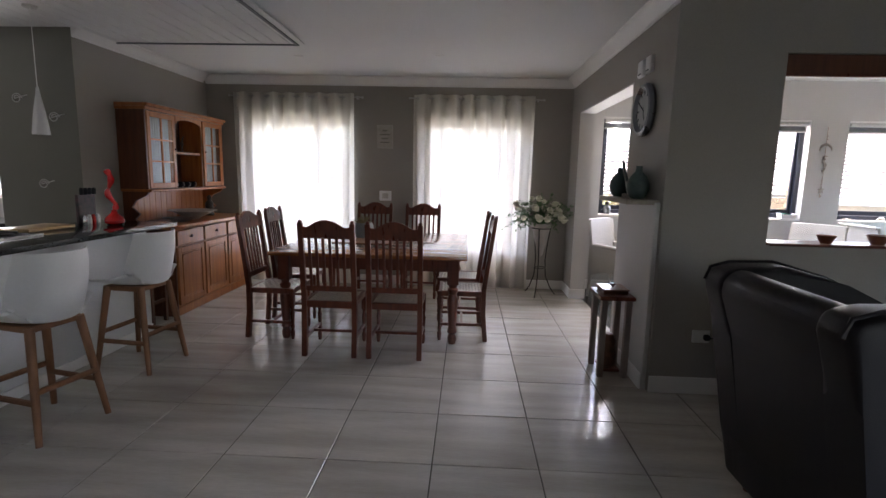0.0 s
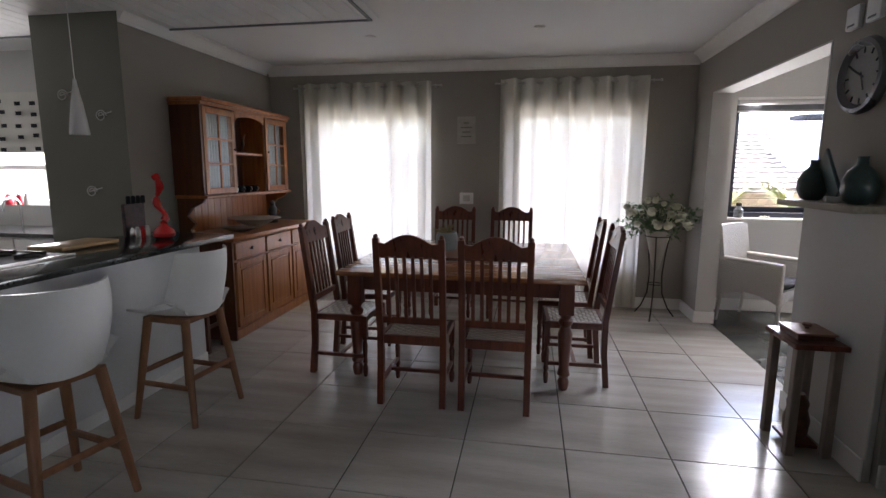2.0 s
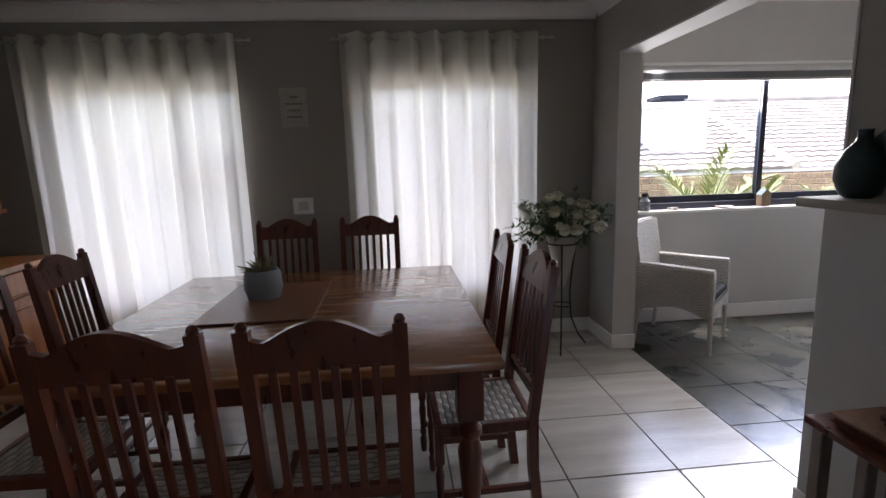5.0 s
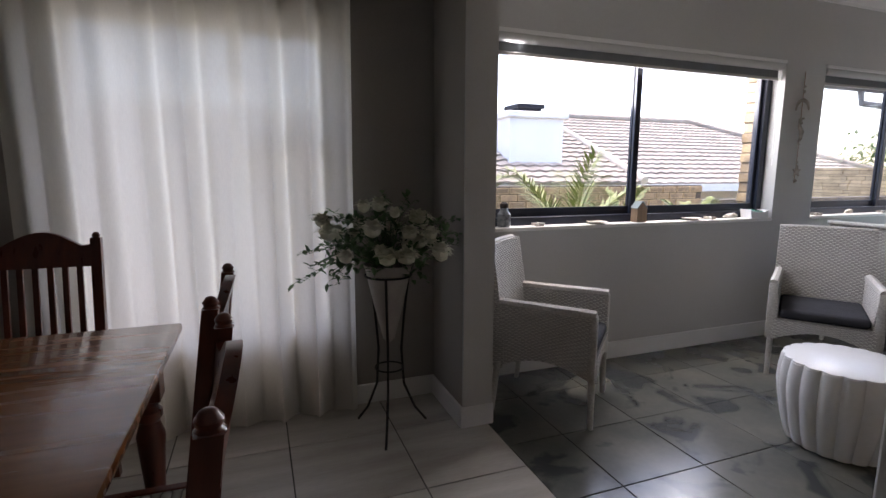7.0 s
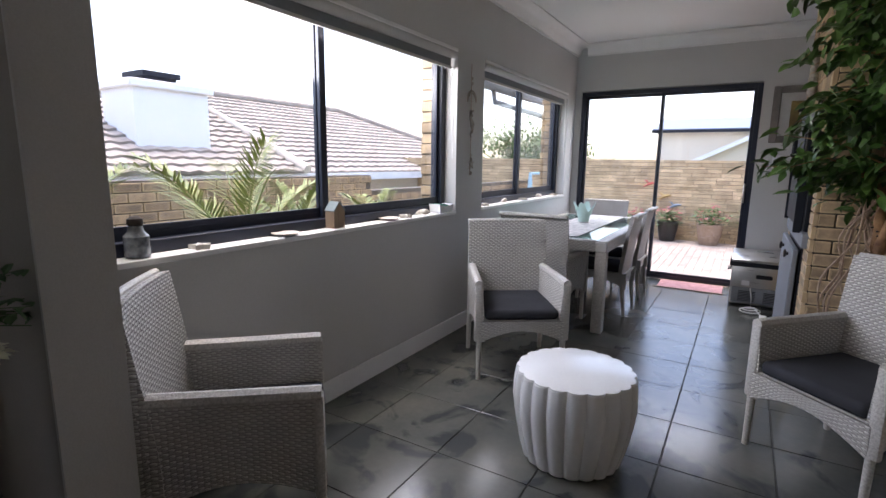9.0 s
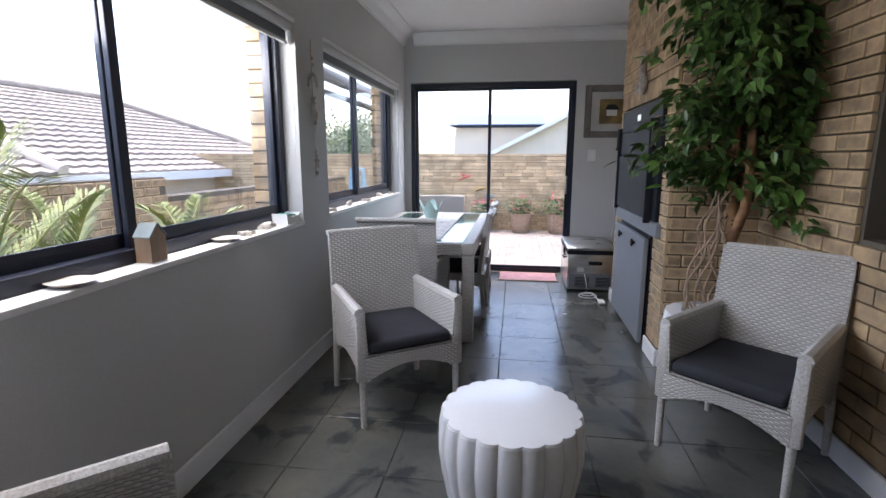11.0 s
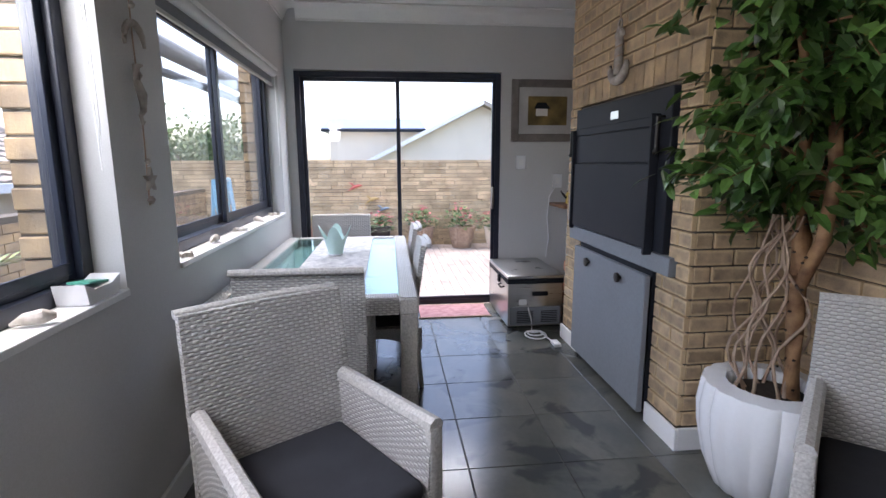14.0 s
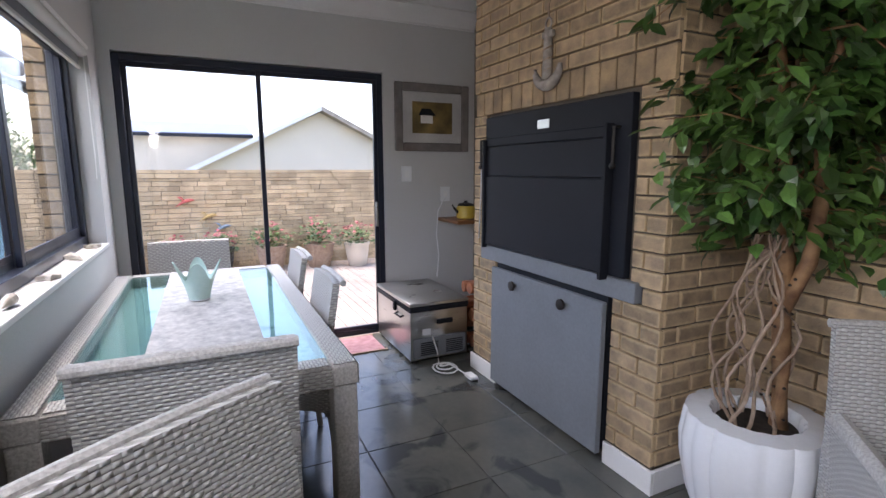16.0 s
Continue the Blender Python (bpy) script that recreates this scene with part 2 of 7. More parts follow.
M_BEECH = wood("stool_beech", (0.26, 0.115, 0.05), (0.17, 0.072, 0.03), rough=0.5)
M_WHITE_PLASTIC = material("white_plastic_shell", (0.74, 0.75, 0.76), 0.35, var=0.02, bump=0)
M_GRANITE = material("dark_granite", (0.05, 0.055, 0.058), 0.12, color2=(0.012, 0.014, 0.016), scale=90, fine=200, bump=0, coat=0.3)
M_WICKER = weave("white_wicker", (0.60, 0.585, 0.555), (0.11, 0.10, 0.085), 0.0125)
M_WICKER_RIM = material("white_wicker_braid", (0.60, 0.585, 0.555), 0.5, color2=(0.36, 0.345, 0.32), scale=110, fine=150, bump=0.5)
M_CUSHION = material("charcoal_cushion_cloth", (0.04, 0.042, 0.05), 0.95, spec=0.2, var=0.2, scale=5, fine=400, bump=0.3)
M_GLOSS_WHITE = material("glossy_white_ceramic", (0.78, 0.79, 0.80), 0.22, var=0.02, bump=0)
M_CURTAIN = sheer("sheer_white_curtain", (0.72, 0.70, 0.645), 0.45, 0.03)
M_RED = material("red_glass", (0.55, 0.012, 0.012), 0.1, var=0.1, bump=0, coat=0.6)
M_LEATHER = material("black_leather", (0.010, 0.008, 0.010), 0.45, spec=0.25, var=0.3, scale=6, fine=220, bump=0.3)
M_IRON = material("dark_iron", (0.025, 0.022, 0.02), 0.5, metal=0.4, bump=0.1)
M_LEAF = material("ficus_leaf", (0.09, 0.18, 0.036), 0.4, color2=(0.02, 0.06, 0.014), scale=4.5, bump=0.03, island=0.6)
M_FLOWER_LEAF = material("bouquet_leaf", (0.13, 0.24, 0.10), 0.55, color2=(0.05, 0.11, 0.05), scale=20, bump=0.05)
M_PETAL = material("cream_petals", (0.78, 0.77, 0.66), 0.6, color2=(0.60, 0.60, 0.44), scale=20, bump=0.05)
M_TRUNK = material("ficus_bark", (0.36, 0.205, 0.10), 0.8, color2=(0.12, 0.052, 0.025), scale=14, fine=60, bump=0.5)
M_VINE = material("pale_vine", (0.40, 0.29, 0.21), 0.8, color2=(0.24, 0.16, 0.11), scale=25, bump=0.3)
M_SOIL = material("dark_soil", (0.03, 0.022, 0.016), 0.95, scale=40, var=0.4, bump=0.8)
M_PAVING = material("yard_paving_brick", (0.34, 0.29, 0.25), 0.85, color2=(0.24, 0.205, 0.18), scale=6, bump=0.3, object_random=0.15, island=0.1)
M_STONE = material("yard_wall_stone", (0.62, 0.475, 0.29), 0.9, color2=(0.42, 0.315, 0.19), scale=4, bump=0.4, island=0.2)
M_GROUND = material("garden_ground", (0.20, 0.19, 0.13), 0.95, color2=(0.10, 0.12, 0.06), scale=0.7, bump=0.5)
M_RENDER = material("pale_house_plaster", (0.66, 0.585, 0.48), 0.85, var=0.04, scale=1.5, bump=0.1)
M_ROOF = material("grey_roof_tile", (0.40, 0.35, 0.30), 0.85, color2=(0.26, 0.225, 0.19), scale=3, bump=0.3)
M_TERRACOTTA = material("terracotta", (0.42, 0.20, 0.11), 0.8, color2=(0.30, 0.14, 0.08), scale=10, bump=0.2)
M_PALM = material("palm_leaf", (0.26, 0.29, 0.08), 0.5, color2=(0.10, 0.16, 0.03), scale=4, bump=0)

# ---- mesh helpers ----


def box(bm, x0, y0, z0, x1, y1, z1, bevel=0.0, seg=1):
    r = bmesh.ops.create_cube(bm, size=1.0, matrix=Matrix.Translation(((x0 + x1) / 2, (y0 + y1) / 2, (z0 + z1) / 2)) @ Matrix.Diagonal((abs(x1 - x0), abs(y1 - y0), abs(z1 - z0), 1)))
    if bevel:
        es = list({e for v in r["verts"] for e in v.link_edges})
        bmesh.ops.bevel(bm, geom=es, offset=bevel, segments=seg, affect="EDGES", profile=0.5)
    return bm


def B():
    return bmesh.new()


def tube(bm, pts, radii, seg=8, caps=True):
    pts = [Vector(p) for p in pts]
    if isinstance(radii, (int, float)):
        radii = [radii] * len(pts)
    rings = []
    up = Vector((0.13, 0.31, 0.94)).normalized()
    for i, p in enumerate(pts):
        d = (pts[min(i + 1, len(pts) - 1)] - pts[max(i - 1, 0)]).normalized()
        ref = up if abs(d.dot(up)) < 0.95 else Vector((1, 0, 0))
        a = d.cross(ref).normalized()
        b = d.cross(a).normalized()
        rings.append([bm.verts.new(p + radii[i] * (math.cos(q) * a + math.sin(q) * b)) for q in [2 * math.pi * k / seg for k in range(seg)]])
    for r0, r1 in zip(rings, rings[1:]):
        for k in range(seg):
            bm.faces.new((r0[k], r0[(k + 1) % seg], r1[(k + 1) % seg], r1[k]))
    if caps:
        bm.faces.new(rings[0][::-1])
        bm.faces.new(rings[-1])
    return bm


def lathe(bm, profile, seg=32, at=(0, 0, 0), flute=None):
    """profile: (radius, z) from bottom to top; flute(angle, z): factor on the radius."""
    rings = []
    for r, z in profile:
        ring = []
        for k in range(seg):
            q = 2 * math.pi * k / seg
            rr = r * (flute(q, z) if flute else 1)
            ring.append(bm.verts.new((at[0] + rr * math.cos(q), at[1] + rr * math.sin(q), at[2] + z)))
        rings.append(ring)
    for r0, r1 in zip(rings, rings[1:]):
        for k in range(seg):
            bm.faces.new((r0[k], r0[(k + 1) % seg], r1[(k + 1) % seg], r1[k]))
    bm.faces.new(rings[0][::-1])
    bm.faces.new(rings[-1])
    return bm


def prism(bm, pts, axis, lo, hi):
    """A flat outline in the two other axes, drawn out along axis from lo to hi."""
    def put(p, v):
        return {"x": (v, p[0], p[1]), "y": (p[0], v, p[1]), "z": (p[0], p[1], v)}[axis]
    a = [bm.verts.new(put(p, lo)) for p in pts]
    b = [bm.verts.new(put(p, hi)) for p in pts]
    n = len(pts)
    for i in range(n):
        bm.faces.new((a[i], a[(i + 1) % n], b[(i + 1) % n], b[i]))
    bm.faces.new(a[::-1])
    bm.faces.new(b)
    return bm


def sheet(bm, f, nu, nv, size_u=1.0, size_v=1.0, thick=0.0):
    """A grid of points f(u, v) with UV in metres; thick adds a back side."""
    uvl = bm.loops.layers.uv.verify()
    P = [[Vector(f(i / nu, j / nv)) for j in range(nv + 1)] for i in range(nu + 1)]

    def layer(off):
        V = []
        for i in range(nu + 1):
            row = []
            for j in range(nv + 1):
                du = P[min(i + 1, nu)][j] - P[max(i - 1, 0)][j]
                dv = P[i][min(j + 1, nv)] - P[i][max(j - 1, 0)]
                row.append(bm.verts.new(P[i][j] + off * du.cross(dv).normalized()))
            V.append(row)
        return V
    A = layer(0.0)
    sets = [(A, False)]
    if thick:
        Bk = layer(-thick)
        sets.append((Bk, True))
        ring = [(i, 0) for i in range(nu)] + [(nu, j) for j in range(nv)] + [(i, nv) for i in range(nu, 0, -1)] + [(0, j) for j in range(nv, 0, -1)]
        for (i, j), (k, m) in zip(ring, ring[1:] + ring[:1]):
            fc = bm.faces.new((A[k][m], A[i][j], Bk[i][j], Bk[k][m]))
            for lp in fc.loops:
                lp[uvl].uv = (lp.vert.co.x + lp.vert.co.y, lp.vert.co.z)
    for V, flip in sets:
        for i in range(nu):
            for j in range(nv):
                idx = [(i, j), (i + 1, j), (i + 1, j + 1), (i, j + 1)]
                if flip:
                    idx = idx[::-1]
                fc = bm.faces.new([V[a][b] for a, b in idx])
                for lp, (a, b) in zip(fc.loops, idx):
                    lp[uvl].uv = (a / nu * size_u, b / nv * size_v)
    return bm


def mesh_of(name, bm, mat, smooth=True):
    bmesh.ops.recalc_face_normals(bm, faces=bm.faces)
    me = bpy.data.meshes.new(name)
    bm.to_mesh(me)
    bm.free()
    me.materials.append(mat)
    if smooth:
        me.polygons.foreach_set("use_smooth", [True] * len(me.polygons))
        me.set_sharp_from_angle(angle=radians(38))
    return me


def part(name, bm, mat, parent, label="", smooth=True):
    o = new(name, mesh_of(name, bm, mat, smooth))
    o.parent = parent
    if label:
        tagged(o, label)
    return o


def solid(name, bm, mat, label, category="", kind="", group="", smooth=True):
    return tagged(new(name, mesh_of(name, bm, mat, smooth)), label, category, group, kind)


def thing(name, label, category, at=(0, 0, 0), rz=0.0, group="", kind=""):
    o = new(name)
    o.matrix_basis = pose(*at, 0, 0, rz)
    o.empty_display_size = 0.1
    return tagged(o, label, category, group, kind)


def wall_boxes(bm, axis, lo, hi, a0, a1, z0, z1, holes=()):
    """A straight wall between lo and hi across, a0 and a1 along, with holes (a, b, za, zb)."""
    def put(p, q, za, zb):
        if q - p < 1e-4 or zb - za < 1e-4:
            return
        if axis == "x":
            box(bm, p, lo, za, q, hi, zb)
        else:
            box(bm, lo, p, za, hi, q, zb)
    at = a0
    for a, b, za, zb in sorted(holes):
        put(at, a, z0, z1)
        put(a, b, z0, za)
        put(a, b, zb, z1)
        at = b
    put(at, a1, z0, z1)
    return bm


def structure(name, bm, mat, label, smooth=False):
    return solid(name, bm, mat, label, name.split("_")[0], "structure", smooth=smooth)

# ---- the setting ----
# dining room: x -3.14..1.66, y up to 6.78; sunroom: x 1.84..7.84, y 3.85..6.88
CEIL, CEIL_SUN = 2.72, 2.90
WIN_L, WIN_R = (-2.56, -1.20, 0.50, 2.17), (-0.20, 1.08, 0.50, 2.17)
structure("wall_north", wall_boxes(B(), "x", 6.78, 7.08, -3.34, 1.66, 0, 2.95, [WIN_L, WIN_R]), M_WALL, "grey painted dining room wall with two windows")
structure("wall_west", wall_boxes(B(), "y", -3.36, -3.14, 4.53, 6.78, 0, 2.95), M_WALL, "grey painted wall behind the dresser")
structure("wall_pier", box(B(), -3.92, 4.525, 0, -3.142, 4.73, 2.95), M_PIER, "dark olive painted pier between kitchen and dining room")
structure("wall_divider", wall_boxes(B(), "y", 1.66, 1.83, 3.57, 6.88, 0, 2.95, [(4.38, 6.30, 0, 2.26)]), M_WALL, "grey painted dividing wall with a wide opening")
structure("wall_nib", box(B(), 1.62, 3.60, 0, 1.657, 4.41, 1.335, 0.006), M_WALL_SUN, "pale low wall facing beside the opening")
# thin boxes, paler than the grey divider, along the opening's sides and top
structure("trim_opening", wall_boxes(B(), "y", 1.657, 1.833, 4.378, 6.302, 0, 2.262, [(4.39, 6.29, 0, 2.25)]), M_WALL_SUN, "pale lining boxes of the wide opening")
HATCH = (2.36, 4.10, 1.07, 2.31)
structure("wall_hatch", wall_boxes(B(), "x", 3.57, 3.74, 1.83, 8.05, 0, 2.95, [HATCH]), M_WALL, "unseen closing wall with an opening added for sky light with a serving hatch")
W1, W2 = (2.09, 4.70, 1.02, 2.29), (5.17, 7.52, 1.02, 2.29)
structure("wall_sunroom_north", wall_boxes(B(), "x", 6.88, 7.10, 1.83, 8.05, 0, 3.1, [W1, W2]), M_WALL_SUN, "pale grey sunroom wall with two sliding windows")
structure("wall_east", wall_boxes(B(), "y", 7.84, 8.05, 3.74, 6.88, 0, 3.1, [(4.80, 6.80, 0, 2.34)]), M_WALL_SUN, "pale grey end wall with the sliding door")
# closing walls of living room and kitchen
# unseen wall; its opening is made up and sized to let sky light in
structure("wall_south", wall_boxes(B(), "x", -4.2, -4.0, -7.2, 5.2, 0, 2.95, [(2.8, 4.8, 0.2, 2.25)]), M_WALL, "unseen closing wall with an opening added for sky light")
# two more unseen walls, added to keep outside light out
structure("wall_living_east", wall_boxes(B(), "y", 5.0, 5.2, -4.0, 3.57, 0, 2.95), M_WALL, "unseen side wall added to close the living room")
structure("wall_kitchen_west", wall_boxes(B(), "y", -7.2, -7.0, -4.0, 5.8, 0, 2.95), M_WALL_SUN, "unseen wall added to close the kitchen")
KWIN = (-6.35, -4.75, 1.12, 2.15)
structure("wall_kitchen_north", wall_boxes(B(), "x", 5.6, 5.8, -7.2, -3.36, 0, 2.95, [KWIN]), M_WALL_SUN, "unseen wall added to close the kitchen with a window")
structure("ceiling", box(B(), -7.2, -4.2, CEIL, 1.66, 6.95, CEIL + 0.2), M_CEIL, "smooth white ceiling")
structure("ceiling_living", box(B(), 1.66, -4.2, CEIL + 0.002, 5.2, 3.6, CEIL + 0.2), M_CEIL, "smooth white living room ceiling")
structure("ceiling_sunroom", box(B(), 1.83, 3.74, CEIL_SUN, 8.05, 7.1, CEIL_SUN + 0.2), M_CEIL, "smooth white sunroom ceiling")
# lowered boarded ceiling panel towards the kitchen
panel = box(B(), -7.0, 1.2, CEIL - 0.028, -1.32, 5.02, CEIL - 0.001)
for i in range(42):
    box(panel, -6.9 + i * 0.135, 1.2, CEIL - 0.034, -6.9 + i * 0.135 + 0.125, 5.02, CEIL - 0.027)
structure("ceiling_boards", panel, M_CEIL, "white tongue-and-groove ceiling panel")
structure("trim_panel", box(box(B(), -7.0, 5.02, CEIL - 0.045, -1.30, 5.045, CEIL - 0.001), -1.325, 1.2, CEIL - 0.045, -1.30, 5.02, CEIL - 0.001), M_GREY_PAINT, "grey edge strip of the boarded ceiling")


def cornice(name, axis, at, a0, a1, top, side, h=0.11, d=0.10):
    """A cove moulding along a wall face; side: the way it stands out."""
    prof = [(0, -h), (0.012, -h), (0.014, -h + 0.018), (0.03, -h + 0.03), (0.045, -0.05), (0.07, -0.028), (d - 0.012, -0.016), (d, -0.014), (d, -0.001), (0, -0.001)]
    pts = [(at + side * p, top + q) for p, q in prof]
    structure(name, prism(B(), pts, "y" if axis == "y" else "x", a0, a1), M_WHITE, "white cove cornice", True)


cornice("cornice_north", "x", 6.78, -3.14, 1.66, CEIL, -1)
cornice("cornice_west", "y", -3.14, 4.53, 6.70, CEIL - 0.001, 1)
cornice("cornice_divider", "y", 1.66, 3.57, 6.70, CEIL - 0.001, -1)
cornice("cornice_sunroom_north", "x", 6.88, 1.83, 7.84, CEIL_SUN, -1, 0.13, 0.16)
cornice("cornice_sunroom_east", "y", 7.84, 3.9, 6.75, CEIL_SUN - 0.001, -1, 0.13, 0.16)
for nm, b in (("north", (-3.14, 6.762, 0, 1.66, 6.779, 0.12)), ("divider", (1.642, 6.30, 0, 1.659, 6.76, 0.12)), ("pilaster", (1.642, 6.282, 0, 1.84, 6.299, 0.12)), ("nib", (1.606, 3.60, 0, 1.619, 4.41, 0.12)),
              ("hatch", (1.66, 3.552, 0, 5.0, 3.569, 0.12)), ("sunroom_north", (1.85, 6.862, 0, 7.84, 6.879, 0.13)), ("sunroom_east", (7.822, 3.9, 0, 7.839, 4.80, 0.13)), ("west", (-3.139, 4.6, 0, -3.122, 6.76, 0.12))):
    structure("baseboard_" + nm, box(B(), *b, 0.004), M_WHITE, "white painted skirting board")

# outdoor ground, one sheet
g = B()
bmesh.ops.create_grid(g, x_segments=2, y_segments=2, size=400)
for v in g.verts:
    v.co.z = -0.16
structure("ground", g, M_GROUND, "garden soil and grass around the house")


# window frames
def frame_bars(parent, name, axis, at, a0, a1, z0, z1, w, d, mat=None):
    mat = mat or M_BLACK_FRAME
    for lo, hi, za, zb in ((a0, a0 + w, z0, z1), (a1 - w, a1, z0, z1), (a0 + w, a1 - w, z0, z0 + w), (a0 + w, a1 - w, z1 - w, z1)):
        b = box(B(), lo, at, za, hi, at + d, zb, 0.003) if axis == "x" else box(B(), at, lo, za, at + d, hi, zb, 0.003)
        part(name, b, mat, parent)


def pane(parent, axis, at, a0, a1, z0, z1):
    b = box(B(), a0, at, z0, a1, at + 0.006, z1) if axis == "x" else box(B(), at, a0, z0, at + 0.006, a1, z1)
    o = part("pane", b, M_GLASS, parent)
    o.visible_shadow = False
    return o


def sliding_window(name, a0, a1, z0, z1, mid):
    w = thing(name, "black aluminium sliding window with clear glass", "window", kind="structure")
    frame_bars(w, "window_frame", "x", 6.985, a0, a1, z0, z1, 0.06, 0.10)
    frame_bars(w, "sash", "x", 7.045, a0 + 0.045, mid + 0.025, z0 + 0.045, z1 - 0.045, 0.05, 0.025)
    frame_bars(w, "sash", "x", 7.012, mid - 0.025, a1 - 0.045, z0 + 0.045, z1 - 0.045, 0.05, 0.025)
    pane(w, "x", 7.055, a0 + 0.077, mid - 0.012, z0 + 0.077, z1 - 0.077)
    pane(w, "x", 7.02, mid + 0.012, a1 - 0.077, z0 + 0.077, z1 - 0.077)
    part("sash_rail", box(B(), a0 + 0.077, 7.046, z0 + 0.0775, mid - 0.012, 7.0545, z0 + 0.12, 0.002), M_BLACK_FRAME, w)
    part("sash_rail", box(B(), mid + 0.012, 7.011, z0 + 0.0775, a1 - 0.077, 7.0195, z0 + 0.12, 0.002), M_BLACK_FRAME, w)
    part("window_sill", box(B(), a0 + 0.002, 6.868, z0 - 0.022, a1 - 0.002, 6.984, z0 + 0.004, 0.003), M_WHITE, w)
    return w


sliding_window("window_1", *W1, 3.36)
sliding_window("window_2", *W2, 6.32)
for a0, a1 in ((WIN_L[0], WIN_L[1]), (WIN_R[0], WIN_R[1])):
    w = thing("window_3" if a0 < -1 else "window_4", "white framed window behind sheer curtains", "window", kind="structure")
    frame_bars(w, "window_frame", "x", 6.92, a0, a1, 0.50, 2.17, 0.05, 0.06, M_WHITE)
    m = a0 + 0.62 * (a1 - a0)
    part("mullion", box(B(), m - 0.03, 6.92, 0.55, m + 0.03, 6.98, 2.12, 0.003), M_WHITE, w)
    part("transom", box(B(), m + 0.03, 6.92, 1.54, a1 - 0.05, 6.98, 1.60, 0.003), M_WHITE, w)
    pane(w, "x", 6.94, a0 + 0.05, m - 0.03, 0.55, 2.12)
    pane(w, "x", 6.944, m + 0.03, a1 - 0.05, 0.55, 1.54)
    pane(w, "x", 6.944, m + 0.03, a1 - 0.05, 1.60, 2.12)
w = thing("window_5", "white framed kitchen window", "window", kind="structure")
frame_bars(w, "window_frame", "x", 5.66, KWIN[0], KWIN[1], KWIN[2], KWIN[3], 0.05, 0.06, M_WHITE)
part("transom", box(B(), KWIN[0] + 0.05, 5.66, 1.50, KWIN[1] - 0.05, 5.72, 1.55, 0.003), M_WHITE, w)
pane(w, "x", 5.69, KWIN[0] + 0.05, KWIN[1] - 0.05, KWIN[2] + 0.05, 1.5)
pane(w, "x", 5.69, KWIN[0] + 0.05, KWIN[1] - 0.05, 1.55, KWIN[3] - 0.05)

# sliding door
d = thing("door_1", "black aluminium sliding glass door, closed", "door", kind="structure")
frame_bars(d, "door_frame", "y", 7.86, 4.80, 6.80, 0.0, 2.33, 0.05, 0.10)
frame_bars(d, "sash", "y", 7.865, 4.85, 5.84, 0.05, 2.28, 0.035, 0.03)
frame_bars(d, "sash", "y", 7.90, 5.80, 6.75, 0.05, 2.28, 0.035, 0.03)
pane(d, "y", 7.877, 4.885, 5.805, 0.085, 2.245)
pane(d, "y", 7.912, 5.835, 6.715, 0.085, 2.245)
part("door_handle", box(B(), 7.842, 4.862, 1.00, 7.864, 4.884, 1.22, 0.005, 2), M_STEEL, d, "grey metal pull handle")

# ---- dining room ----


def turned_leg(bm, x, y, top, w):
    """A table leg: square block above, turned below."""
    box(bm, x - w / 2, y - w / 2, top - 0.22, x + w / 2, y + w / 2, top, 0.004)
    h = top - 0.22
    lathe(bm, [(w * 0.30, 0.0), (w * 0.36, 0.02), (w * 0.40, 0.06), (w * 0.30, 0.09), (w * 0.44, 0.11), (w * 0.40, 0.13), (w * 0.34, 0.16), (w * 0.46, h * 0.62), (w * 0.50, h * 0.74), (w * 0.34, h * 0.84), (w * 0.48, h * 0.88), (w * 0.48, h * 0.92), (w * 0.32, h * 0.95), (w * 0.45, h)], 16, (x, y, 0))
    return bm


TABLE_Z = 0.80
tb = thing("dining_table", "large square dark-stained wooden table with turned legs", "table", (-0.51, 5.20, 0))
part("tabletop", box(B(), -0.87, -0.87, TABLE_Z - 0.035, 0.87, 0.87, TABLE_Z, 0.008, 2), M_TABLETOP, tb, "polished red-brown top")
for s in (-1, 1):
    part("apron", box(B(), -0.72, s * 0.74 - 0.012, TABLE_Z - 0.155, 0.72, s * 0.74 + 0.012, TABLE_Z - 0.036), M_DARKWOOD, tb)
    part("apron", box(B(), s * 0.74 - 0.012, -0.72, TABLE_Z - 0.155, s * 0.74 + 0.012, 0.72, TABLE_Z - 0.036), M_DARKWOOD, tb)
    for q in (-1, 1):
        part("leg", turned_leg(B(), s * 0.75, q * 0.77, TABLE_Z - 0.037, 0.10), M_DARKWOOD, tb)
M_THONG = weave("leather_thong_seat", (0.50, 0.46, 0.40), (0.035, 0.015, 0.010), 0.028)


